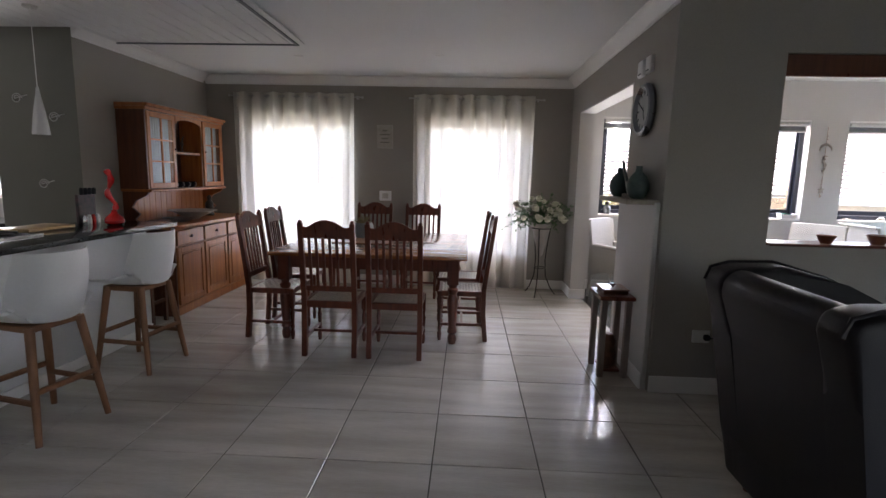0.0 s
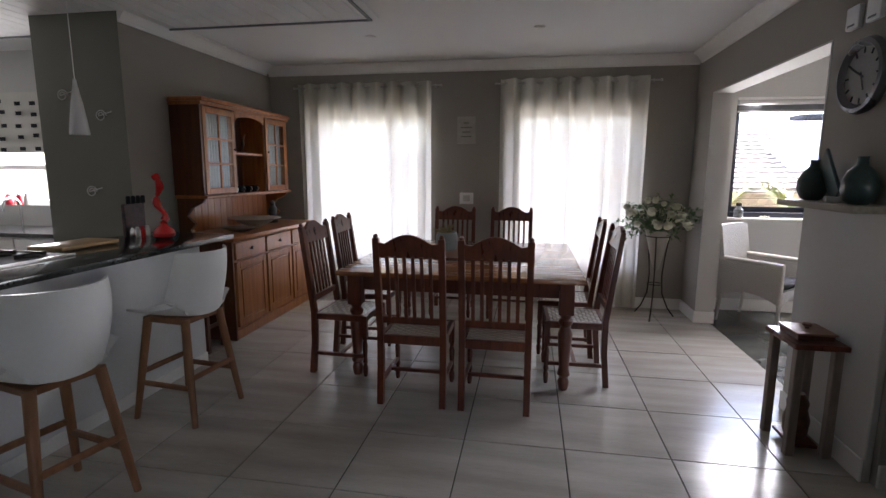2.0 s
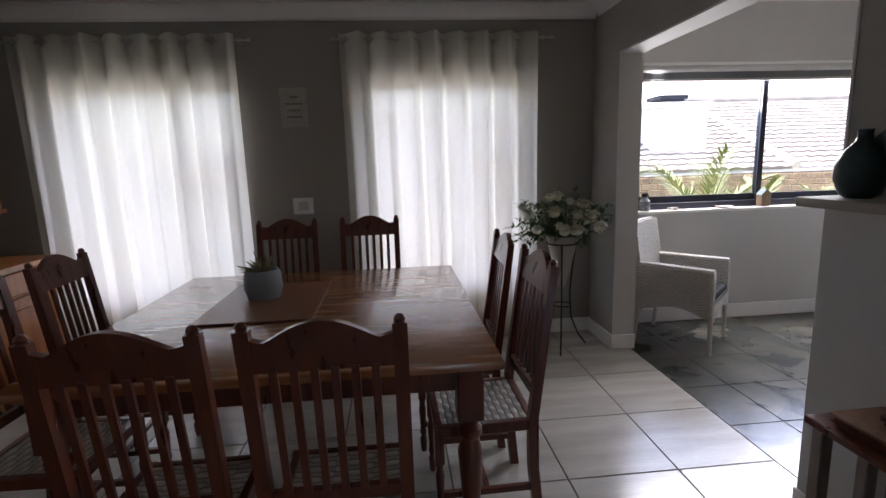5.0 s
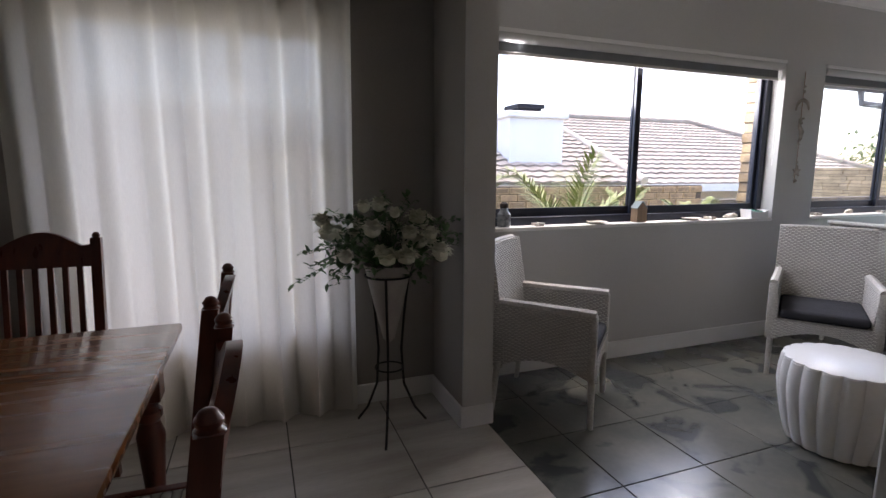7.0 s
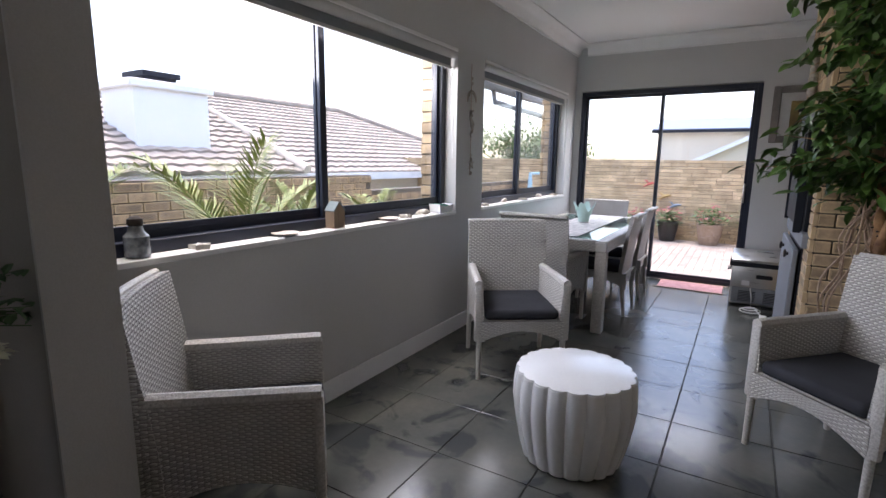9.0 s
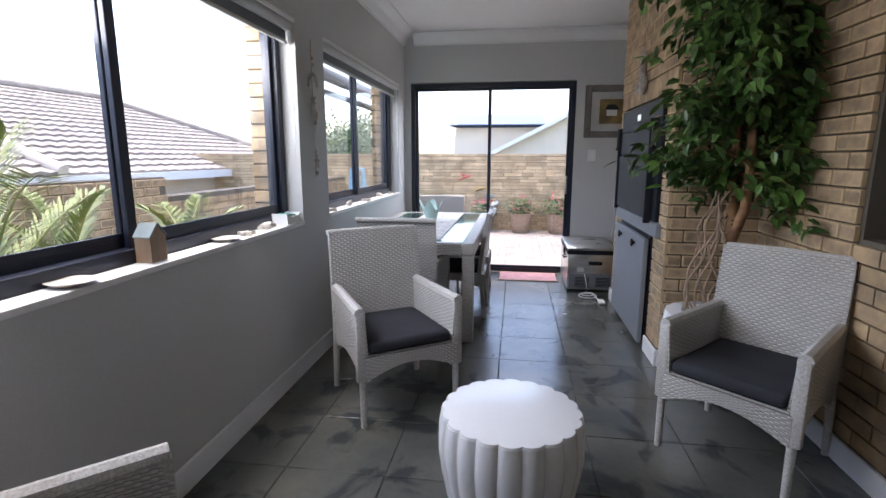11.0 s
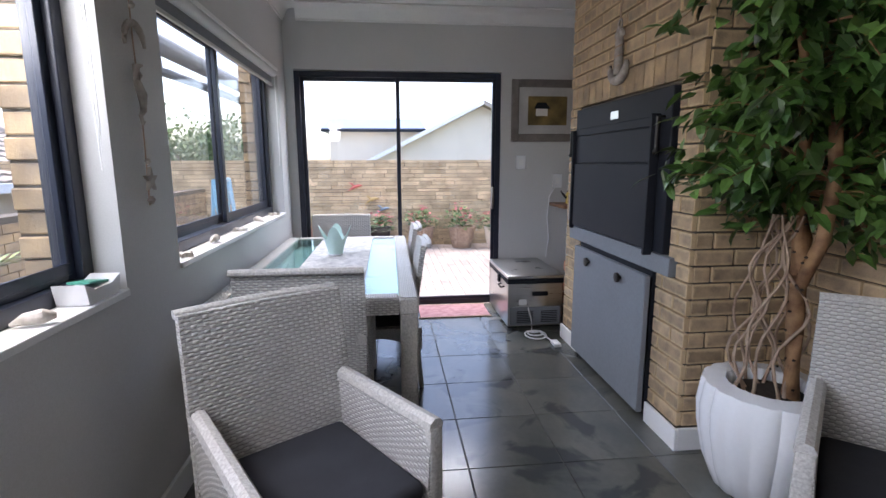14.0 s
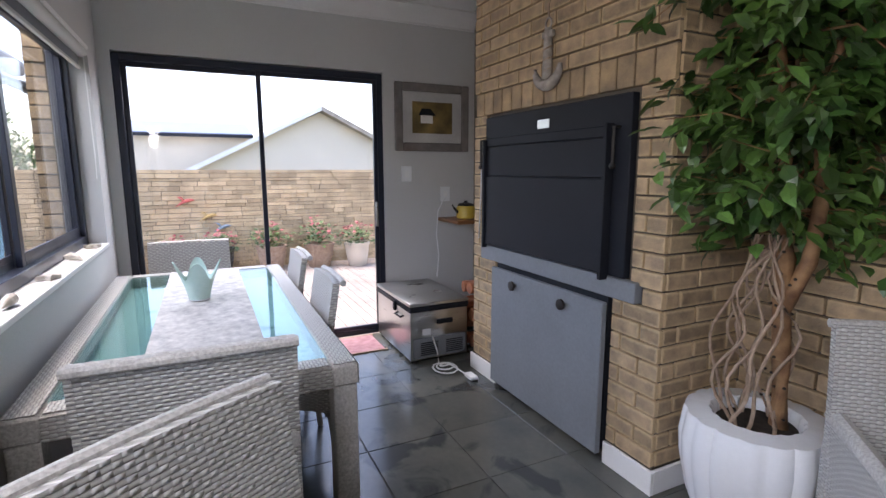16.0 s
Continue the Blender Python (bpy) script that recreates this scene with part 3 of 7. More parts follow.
def dining_chair(at, rz):
    """Slatted back along the rear (y = -0.2), seat facing +y."""
    c = thing("dining_chair", "dark-stained wooden dining chair with slatted back and woven thong seat", "chair", at, rz, "chairs round the dining table")

    def back_y(z):
        return -0.20 - max(0, z - 0.45) * 0.13
    for s in (-1, 1):
        b = B()
        prism(b, [(back_y(z) + e, z) for z, e in ((0, -0.045), (0.25, -0.022), (0.47, -0.018), (1.10, -0.016))] + [(back_y(z) + e, z) for z, e in ((1.10, 0.016), (0.47, 0.022), (0.25, 0.018), (0, -0.005))], "x", s * 0.205 - 0.02, s * 0.205 + 0.02)
        part("back_post", b, M_DARKWOOD, c)
        part("front_leg", lathe(box(B(), s * 0.2 - 0.019, 0.171, 0.30, s * 0.2 + 0.019, 0.209, 0.46), [(0.013, 0), (0.018, 0.03), (0.02, 0.07), (0.012, 0.09), (0.019, 0.11), (0.015, 0.14), (0.02, 0.24), (0.013, 0.27), (0.019, 0.301)], 10, (s * 0.2, 0.19, 0)), M_DARKWOOD, c)
        part("stretcher", box(B(), s * 0.2 - 0.011, -0.2, 0.14, s * 0.2 + 0.011, 0.18, 0.165), M_DARKWOOD, c)
        part("seat_rail", box(B(), s * 0.2 - 0.016, -0.2, 0.415, s * 0.2 + 0.016, 0.2, 0.462, 0.004), M_DARKWOOD, c)
    part("seat_rail", box(B(), -0.185, 0.172, 0.415, 0.185, 0.204, 0.462, 0.004), M_DARKWOOD, c)
    part("seat_rail", box(B(), -0.185, -0.216, 0.405, 0.185, -0.184, 0.462, 0.004), M_DARKWOOD, c)
    part("stretcher", box(B(), -0.19, -0.02, 0.142, 0.19, 0.002, 0.163), M_DARKWOOD, c)
    part("seat", sheet(B(), lambda u, v: (-0.185 + 0.37 * u, -0.184 + 0.356 * v, 0.458 - 0.012 * math.sin(math.pi * u) * math.sin(math.pi * v)), 10, 10, 0.37, 0.356, 0.008), M_THONG, c, "woven pale leather thongs")
    # shaped top rail
    crest = [(-0.185, 0.978), (0.185, 0.978)]
    n = 20
    for i in range(n + 1):
        x = 0.185 - 0.37 * i / n
        a = abs(x) / 0.185
        crest.append((x, 1.062 + 0.065 * max(0.0, math.cos(a * 1.9)) + 0.012 * max(0, a - 0.75) / 0.25))
    b = prism(B(), crest, "y", -0.012, 0.012)
    for v in b.verts:
        v.co.y += back_y(v.co.z) - 0.02 * (1 - (v.co.x / 0.19) ** 2)
    part("top_rail", b, M_DARKWOOD, c)
    part("lower_rail", box(B(), -0.185, back_y(0.56) - 0.012, 0.545, 0.185, back_y(0.56) + 0.012, 0.59, 0.004), M_DARKWOOD, c)
    for k in range(6):
        x = -0.135 + 0.054 * k
        b = box(B(), x - 0.011, -0.006, 0.585, x + 0.011, 0.006, 0.988)
        for v in b.verts:
            v.co.y += back_y(v.co.z) - 0.012
        part("slat", b, M_DARKWOOD, c)
    for s in (-1, 1):
        part("finial", lathe(B(), [(0.019, 0), (0.014, 0.006), (0.017, 0.014), (0.010, 0.024), (0.004, 0.027)], 10, (s * 0.205, back_y(1.10), 1.098)), M_DARKWOOD, c)
    return c


chair0 = dining_chair((-0.745, 4.22, 0), 0)
for x, y, r in ((-0.215, 4.22, 0), (-1.37, 4.60, -92), (-1.39, 5.24, -88), (0.31, 4.72, 91), (0.28, 5.29, 88), (-0.83, 6.22, 181), (-0.22, 6.22, 179)):
    copy_thing(chair0, pose(x, y, 0, 0, 0, r))

# plant pot on the table
p = thing("potted_plant", "grey ceramic pot with a small spiky plant on the dining table", "plant", (-0.75, 5.40, TABLE_Z))
part("pot", lathe(B(), [(0.062, 0), (0.085, 0.01), (0.102, 0.07), (0.098, 0.135), (0.088, 0.168), (0.079, 0.168), (0.079, 0.145)], 24), material("blue_grey_ceramic", (0.30, 0.34, 0.37), 0.5, bump=0.2), p)
b, rng = B(), random.Random(7)
for i in range(34):
    a, l, t = rng.uniform(0, 6.28), rng.uniform(0.09, 0.17), rng.uniform(0.2, 1.2)
    d = Vector((math.cos(a) * math.sin(t), math.sin(a) * math.sin(t), math.cos(t)))
    tube(b, [Vector((0, 0, 0.13)), Vector((0, 0, 0.14)) + d * l * 0.5, Vector((0, 0, 0.12)) + d * l], [0.006, 0.007, 0.001], 4, False)
part("leaves", b, material("dry_spiky_leaf", (0.30, 0.24, 0.14), 0.7, color2=(0.16, 0.17, 0.08), scale=12), p, "brown-green spiky leaves")
solid("table_runner", box(B(), -0.98, 4.95, TABLE_Z + 0.001, -0.42, 5.72, TABLE_Z + 0.012, 0.004), wood("tray_wood", (0.26, 0.10, 0.04), (0.16, 0.05, 0.02)), "reddish wooden tray on the dining table", "tray")


# curtains
def curtain(x0, x1, seed):
    w = x1 - x0
    folds = 8
    ph = random.Random(seed).uniform(0, 6)

    def f(u, v):
        z = 0.02 + 2.48 * v
        k = 2 * math.pi * folds * u
        amp = 0.074 * (0.7 + 0.3 * math.sin(3.1 * u * 6 + ph)) * (0.85 + 0.15 * math.cos(4 * v + u * 5))
        return (x0 + w * u + 0.012 * math.sin(k * 2 + ph) * (1 - v) + 0.02 * (0.5 - u) * math.sin(2.2 * (1 - v)), 6.69 + amp * math.sin(k + 0.35 * math.sin(2 * v + ph) + 0.5 * math.sin(k)), z)
    c = thing("curtain", "floor-length sheer white eyelet curtain hanging from a thin rod", "curtain", group="dining room curtains")
    part("fabric", sheet(B(), f, 220, 26, w, 2.4), M_CURTAIN, c)
    part("rod", tube(B(), [(x0 - 0.04, 6.70, 2.455), (x1 + 0.10, 6.70, 2.455)], 0.009, 10), M_STEEL, c, "thin steel rod")
    for k in range(folds * 2):
        q = x0 + w * (k + 0.5) / (folds * 2)
        b = B()
        pts = [(q + 0.004 * math.sin(a), 6.70 + 0.022 * math.cos(a), 2.455 + 0.022 * math.sin(a)) for a in [2 * math.pi * i / 12 for i in range(13)]]
        part("eyelet", tube(b, pts, 0.005, 5, False), M_STEEL, c)
    for e in (x0 - 0.05, x1 + 0.11):
        bmf = lathe(B(), [(0.004, -0.014), (0.014, -0.008), (0.014, 0.008), (0.004, 0.014)], 12, (e, 6.70, 2.455))
        part("finial", bmf, M_STEEL, c)
    part("bracket", box(B(), x1 + 0.03, 6.70, 2.440, x1 + 0.045, 6.779, 2.47), M_STEEL, c)


curtain(-2.74, -1.15, 1)
curtain(-0.38, 1.17, 2)

# wall things between the curtains
pic = thing("wall_plaque", "small pale plaque hung on the grey wall", "picture")
part("board", box(B(), -0.865, 6.762, 1.82, -0.655, 6.779, 2.12, 0.003), material("plaque_board", (0.44, 0.42, 0.385), 0.7, color2=(0.35, 0.33, 0.30), scale=12), pic)
for i, wd in enumerate((0.12, 0.09, 0.13, 0.06)):
    part("text_bar", box(B(), -0.76 - wd / 2, 6.758, 1.89 + i * 0.05, -0.76 + wd / 2, 6.7625, 1.905 + i * 0.05), material("plaque_ink", (0.20, 0.19, 0.17), 0.7), pic)
sw = thing("light_switch", "square white light switch on the grey wall", "switch")
part("plate", box(B(), -0.83, 6.768, 1.135, -0.67, 6.779, 1.265, 0.004), M_WHITE_PLASTIC, sw)
part("rocker", box(B(), -0.79, 6.764, 1.165, -0.71, 6.7685, 1.235, 0.002), material("switch_grey", (0.5, 0.5, 0.48), 0.5), sw)
for x, y in ((0.01, 5.55), (-1.51, 5.64), (-0.7, 2.9)):
    dl = thing("downlight", "small white recessed downlight in the ceiling", "lamp", (x, y, CEIL), group="ceiling downlights")
    part("ring", lathe(B(), [(0.03, -0.004), (0.045, -0.008), (0.05, -0.001), (0.028, -0.001)], 20), M_WHITE, dl)
    part("lens", lathe(B(), [(0.027, -0.004), (0.027, -0.001)], 16), M_STEEL, dl)

# dresser: base y 4.92..6.55, upper part set back
h = thing("dresser", "orange pine dresser with glazed upper doors and drawers below", "cabinet", (-3.12, 0, 0))
part("body", box(box(B(), 0.0, 4.94, 0.08, 0.54, 6.54, 0.89), 0.02, 4.96, 0, 0.52, 6.52, 0.08), M_PINE, h)
# near side in the darker pine, its shade put into the colour
part("side_panel", box(B(), 0.0, 4.915, 0.0, 0.565, 4.938, 0.89, 0.002), M_PINE_DARK_SHADED, h)
part("plinth", box(B(), 0.541, 4.94, 0.0, 0.558, 6.54, 0.09, 0.004), M_PINE, h)
part("worktop", box(B(), 0.0, 4.89, 0.891, 0.60, 6.57, 0.93, 0.008, 2), M_PINE, h)


def panel_door(parent, y0, y1, z0, z1, x, knob_side=0):
    dr = part("door", box(B(), x, y0, z0, x + 0.018, y1, z1, 0.003), M_PINE, parent)
    b = B()
    box(b, x + 0.018, y0 + 0.075, z0 + 0.075, x + 0.026, y1 - 0.075, z1 - 0.075, 0.007)
    part("raised_panel", b, M_PINE, dr)
    for lo, hi, za, zb in ((y0, y0 + 0.055, z0, z1), (y1 - 0.055, y1, z0, z1), (y0 + 0.055, y1 - 0.055, z0, z0 + 0.055), (y0 + 0.055, y1 - 0.055, z1 - 0.055, z1)):
        part("stile", box(B(), x + 0.0185, lo, za, x + 0.027, hi, zb, 0.002), M_PINE, dr)


for i in range(3):
    y0 = 4.96 + i * 0.53
    panel_door(h, y0 + 0.01, y0 + 0.51, 0.11, 0.70, 0.541)
    dw = part("drawer", box(B(), 0.541, y0 + 0.01, 0.72, 0.567, y0 + 0.51, 0.875, 0.006), M_PINE, h)
    part("drawer_knob", lathe(B(), [(0.01, 0), (0.018, 0.01), (0.012, 0.02)], 10, (0, 0, 0)), M_PINE_DARK_SHADED, dw).matrix_basis = pose(0.566, y0 + 0.26, 0.80, 0, 90, 0)
    part("key_plate", tube(B(), [(0.569, y0 + 0.26 + 0.03 * math.cos(a), 0.80 - 0.012 * abs(math.sin(a))) for a in [math.pi * q / 8 for q in range(9)]], 0.004, 6), M_IRON, dw)
# back boards between the two parts
for k in range(15):
    part("back_board", box(B(), 0.0, 5.01 + k * 0.1, 0.93, 0.018, 5.01 + k * 0.1 + 0.097, 1.27, 0.003), M_PINE, h)
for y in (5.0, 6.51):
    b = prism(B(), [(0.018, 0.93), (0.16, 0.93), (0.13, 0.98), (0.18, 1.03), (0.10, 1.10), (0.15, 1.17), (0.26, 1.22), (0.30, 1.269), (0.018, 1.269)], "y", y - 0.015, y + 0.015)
    part("bracket", b, M_PINE_DARK_SHADED if y < 6 else M_PINE, h)
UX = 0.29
# near upper side and back also carry shade in their colour, far side doesn't
part("upper_side", box(B(), 0.0, 4.985, 1.27, UX, 5.01, 2.09), M_PINE_DARK_SHADED, h)
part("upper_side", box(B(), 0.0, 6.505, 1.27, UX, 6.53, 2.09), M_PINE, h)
part("upper_back", box(B(), 0.0, 5.01, 1.285, 0.015, 6.505, 2.09), M_PINE_DARK_SHADED, h)
part("upper_base", box(B(), 0.0, 4.98, 1.255, UX + 0.03, 6.535, 1.284, 0.006), M_PINE, h)
part("cornice_top", box(box(B(), 0.0, 4.965, 2.09, UX + 0.045, 6.55, 2.125, 0.008, 2), 0.0, 4.975, 2.06, UX + 0.02, 6.54, 2.089), M_PINE, h)
for y in (5.50, 6.05):
    part("partition", box(B(), 0.016, y - 0.01, 1.285, UX - 0.02, y + 0.01, 2.06), M_PINE, h)
part("shelf", box(B(), 0.016, 5.511, 1.655, UX - 0.03, 6.039, 1.68, 0.004), M_PINE, h)
arch = [(5.51, 2.06), (6.04, 2.06), (6.04, 1.97)] + [(5.775 + 0.24 * math.cos(a), 1.985 + 0.045 * math.sin(a)) for a in [math.pi * k / 10 for k in range(11)]] + [(5.51, 1.97)]
part("arch", prism(B(), arch, "x", UX - 0.02, UX - 0.002), M_PINE, h)
M_CABGLASS = glass("cabinet_glass")
M_CURT2 = material("pale_pleated_cloth", (0.42, 0.47, 0.47), 0.9, color2=(0.30, 0.34, 0.34), scale=30, stretch=(1, 4, 0.3))
for y0, y1 in ((5.015, 5.49), (6.06, 6.50)):
    dr = part("glazed_door", B(), M_PINE, h)
    for lo, hi, za, zb in ((y0, y0 + 0.05, 1.29, 2.055), (y1 - 0.05, y1, 1.29, 2.055), (y0 + 0.05, y1 - 0.05, 1.29, 1.345), (y0 + 0.05, y1 - 0.05, 2.0, 2.055)):
        part("stile", box(B(), UX - 0.015, lo, za, UX + 0.006, hi, zb, 0.003), M_PINE, dr)
    m = (y0 + y1) / 2
    part("glazing_bar", box(B(), UX - 0.01, m - 0.009, 1.345, UX + 0.003, m + 0.009, 2.0), M_PINE, dr)
    for q in (1, 2):
        z = 1.345 + 0.655 * q / 3
        for lo, hi in ((y0 + 0.05, m - 0.009), (m + 0.009, y1 - 0.05)):
            part("glazing_bar", box(B(), UX - 0.01, lo, z - 0.009, UX + 0.003, hi, z + 0.009), M_PINE, dr)
    for q in range(3):
        for lo, hi in ((y0 + 0.05, m - 0.009), (m + 0.009, y1 - 0.05)):
            part("pane", box(B(), UX - 0.006, lo, 1.354 + 0.655 * q / 3, UX - 0.003, hi, 1.336 + 0.655 * (q + 1) / 3), M_CABGLASS, dr)
    part("lining", sheet(B(), lambda u, v: (UX - 0.05 + 0.008 * math.sin(u * 60), y0 + 0.04 + (y1 - y0 - 0.08) * u, 1.30 + 0.72 * v), 60, 2, 0.4, 0.7, 0.002), M_CURT2, dr, "pleated pale cloth behind the glass")
    part("door_knob", lathe(B(), [(0.008, 0), (0.014, 0.012), (0.009, 0.022)], 10), M_PINE_DARK_SHADED, dr).matrix_basis = pose(UX + 0.006, y1 - 0.025 if y0 < 5.5 else y0 + 0.025, 1.7, 0, 90, 0)

# things on the dresser
bowl = thing("bowl", "wide pale ceramic bowl on the dresser", "bowl", (-2.80, 5.72, 0.93))
part("bowl", lathe(B(), [(0.06, 0), (0.07, 0.012), (0.15, 0.05), (0.21, 0.085), (0.26, 0.095), (0.255, 0.10), (0.20, 0.09), (0.12, 0.05), (0.02, 0.02)], 40), material("stone_glaze", (0.44, 0.42, 0.38), 0.5, color2=(0.30, 0.28, 0.25), scale=12), bowl)
dish = thing("dish", "shallow leaf-shaped dish on the dresser", "dish", (-2.74, 5.33, 0.93))
part("dish", lathe(B(), [(0.05, 0), (0.08, 0.012), (0.14, 0.04), (0.135, 0.045), (0.06, 0.02)], 32, flute=lambda a, z: 1 + 0.25 * math.cos(2 * a)), material("dish_glaze", (0.30, 0.26, 0.22), 0.4, color2=(0.16, 0.13, 0.11), scale=18), dish)
fig = solid("figurine", lathe(B(), [(0.05, 0), (0.055, 0.02), (0.03, 0.06), (0.05, 0.10), (0.045, 0.16), (0.02, 0.19), (0.03, 0.22), (0.015, 0.25)], 14), material("bronze_figure", (0.06, 0.055, 0.05), 0.45, metal=0.3), "small dark figurine on the dresser", "ornament")
fig.matrix_basis = pose(-2.86, 6.20, 0.93)
for i in range(4):
    c = thing("cup", "small black and white cup on the dresser shelf", "cup", (-2.93, 5.58 + i * 0.125, 1.284), group="cups on the dresser")
    part("cup", lathe(B(), [(0.022, 0), (0.03, 0.01), (0.037, 0.04), (0.04, 0.065), (0.036, 0.065), (0.03, 0.02)], 18), M_CHARCOAL_PAINT, c)
    part("handle", tube(B(), [(0.034 + 0.02 * math.sin(a), 0.0, 0.035 + 0.02 * math.cos(a)) for a in [math.pi * k / 6 for k in range(7)]], 0.004, 6), M_WHITE_PLASTIC, c)
for i, y in enumerate((5.64, 5.82)):
    c = solid("bird_ornament", tube(lathe(B(), [(0.02, 0), (0.022, 0.008), (0.006, 0.015), (0.007, 0.06), (0.02, 0.09), (0.012, 0.12)], 10), [(0, 0, 0.11), (0, 0.02, 0.16), (0, 0.055, 0.19)], [0.011, 0.009, 0.004], 8), material("dark_bird", (0.10, 0.07, 0.05), 0.5), "slender carved bird ornament on the shelf", "ornament", group="carved birds")
    c.matrix_basis = pose(-2.95, y, 1.68)

# bar counter
k = thing("bar_counter", "white bar counter with a dark polished granite top", "counter", kind="")
part("worktop", box(B(), -3.135, 1.4, 0.962, -2.36, 4.66, 1.0, 0.006, 2), M_GRANITE, k, "dark speckled granite slab")
part("front_panel", box(B(), -2.62, 1.5, 0.0, -2.52, 4.44, 0.961), material("white_panel", (0.66, 0.68, 0.70), 0.5, var=0.03), k)
# shade of the gap at the counter's end, painted as this panel's dark colour
part("end_panel", box(B(), -3.13, 4.36, 0.0, -2.62, 4.44, 0.961), material("shaded_end_panel", (0.05, 0.03, 0.025), 0.6), k)
part("plinth", box(B(), -2.519, 1.5, 0.0, -2.508, 4.44, 0.08), M_WHITE, k)


def bar_stool(at, rz):
    s = thing("bar_stool", "white moulded bar stool with splayed beech legs", "stool", at, rz, "stools at the bar counter")

    def shell(u, v):
        a = (u - 0.5) * 2
        # v 0: front of the seat, 1: top of the back; the back is at -y
        if v < 0.5:
            y, z = 0.19 - 0.36 * (v / 0.5), 0.655 - 0.012 * math.sin(math.pi * v / 0.5)
            side = 0.035 + 0.06 * (v / 0.5)
            x = a * (0.19 + 0.02 * v)
            z += side * abs(a) ** 3
            return (1.12 * x, 1.12 * y, z)
        q = (v - 0.5) / 0.5
        y = -0.17 - 0.07 * math.sin(q * 1.35)
        z = 0.655 + 0.35 * q
        x = a * (0.20 + 0.01 * math.sin(q * 3) - 0.03 * q)
        y += (0.10 + 0.03 * q) * abs(a) ** 2.2 * (1.0 - 0.2 * q)
        z += 0.095 * abs(a) ** 3 * (1 - q) + 0.03 * q
        return (1.12 * x, 1.12 * y, z)
    part("seat_shell", sheet(B(), shell, 20, 26, 0.4, 0.7, -0.012), M_WHITE_PLASTIC, s)
    part("seat_frame", box(B(), -0.15, -0.14, 0.60, 0.15, 0.15, 0.638, 0.006), M_BEECH, s)
    ends = []
    for sx in (-1, 1):
        for sy in (-1, 1):
            top, foot = Vector((sx * 0.14, sy * 0.135, 0.63)), Vector((sx * 0.205, sy * 0.215, 0.0))
            part("leg", tube(B(), [foot, foot.lerp(top, 0.5), top], [0.017, 0.022, 0.025], 10), M_BEECH, s)
            ends.append((sx, sy, foot.lerp(top, 0.36)))
    pick = {(a, b): p for a, b, p in ends}
    for a, b in (((-1, -1), (1, -1)), ((-1, 1), (1, 1)), ((-1, -1), (-1, 1)), ((1, -1), (1, 1))):
        off = Vector((0, 0, 0.06 if a[1] == b[1] else 0.0))
        part("footrest", tube(B(), [pick[a] + off, pick[b] + off], 0.017, 8), M_BEECH, s)
    return s


st = bar_stool((-2.07, 2.76, 0), 78)
copy_thing(st, pose(-2.12, 3.71, 0, 0, 0, 84))
low = thing("low_stool", "dark wooden stool pushed under the counter end", "stool", (-2.75, 4.70, 0))
part("seat", box(B(), -0.16, -0.13, 0.58, 0.16, 0.13, 0.61, 0.006), M_BEECH, low, "pale wooden seat")
for sx in (-1, 1):
    for sy in (-1, 1):
        part("leg", box(B(), sx * 0.135 - 0.018, sy * 0.105 - 0.018, 0, sx * 0.135 + 0.018, sy * 0.105 + 0.018, 0.58, 0.003), M_PINE_DARK_SHADED, low)
    part("stretcher", box(B(), sx * 0.135 - 0.01, -0.088, 0.2, sx * 0.135 + 0.01, 0.088, 0.23), M_PINE_DARK_SHADED, low)

# on the counter
rv = thing("vase", "wavy red glass vase on the granite counter", "vase", (-2.73, 4.34, 1.0))
b = lathe(B(), [(0.055, 0), (0.075, 0.012), (0.08, 0.035), (0.065, 0.065), (0.035, 0.09), (0.022, 0.105)], 28)
tube(b, [(0.0 + 0.028 * math.sin(q * 0.95) * min(1, q / 2) - 0.004 * q, 0.006 * math.sin(q * 1.3), 0.10 + 0.036 * q) for q in [i * 0.5 for i in range(21)]], [0.022 + 0.006 * math.sin(i * 0.9) for i in range(19)] + [0.026, 0.028], 16)
part("body", b, M_RED, rv)
cs = thing("spice_rack", "dark rack of small bottles and jars on the counter", "rack", (-3.0, 4.38, 1.0))
part("board", box(B(), -0.03, -0.10, 0, 0.0, 0.10, 0.25, 0.004), material("dark_print", (0.03, 0.03, 0.035), 0.5, color2=(0.10, 0.05, 0.06), scale=25), cs)
for i in range(4):
    part("jar", lathe(B(), [(0.018, 0), (0.02, 0.005), (0.02, 0.05), (0.012, 0.06), (0.012, 0.075)], 12, (0.03, -0.075 + i * 0.05, 0.0)), M_STEEL if i % 2 else M_RED if i == 2 else M_CHROME, cs)
    part("jar", lathe(B(), [(0.014, 0), (0.016, 0.004), (0.016, 0.05), (0.01, 0.06)], 12, (0.012, -0.07 + i * 0.048, 0.25)), M_CHARCOAL_PAINT, cs)
solid("chopping_board", box(B(), -3.12, 3.62, 1.001, -2.86, 4.06, 1.026, 0.006, 2), wood("board_wood", (0.55, 0.36, 0.18), (0.45, 0.28, 0.13), stretch=(14, 1.2, 14)), "pale wooden chopping board on the counter", "board")
hob = thing("hob", "black gas hob with steel trim set on the counter", "hob", (-2.9, 3.2, 1.0))
part("plate", box(B(), -0.2, -0.33, 0.001, 0.22, 0.33, 0.012, 0.004), M_CHARCOAL_PAINT, hob)
part("trim", box(B(), 0.215, -0.33, 0.001, 0.235, 0.33, 0.016, 0.003), M_STEEL, hob)
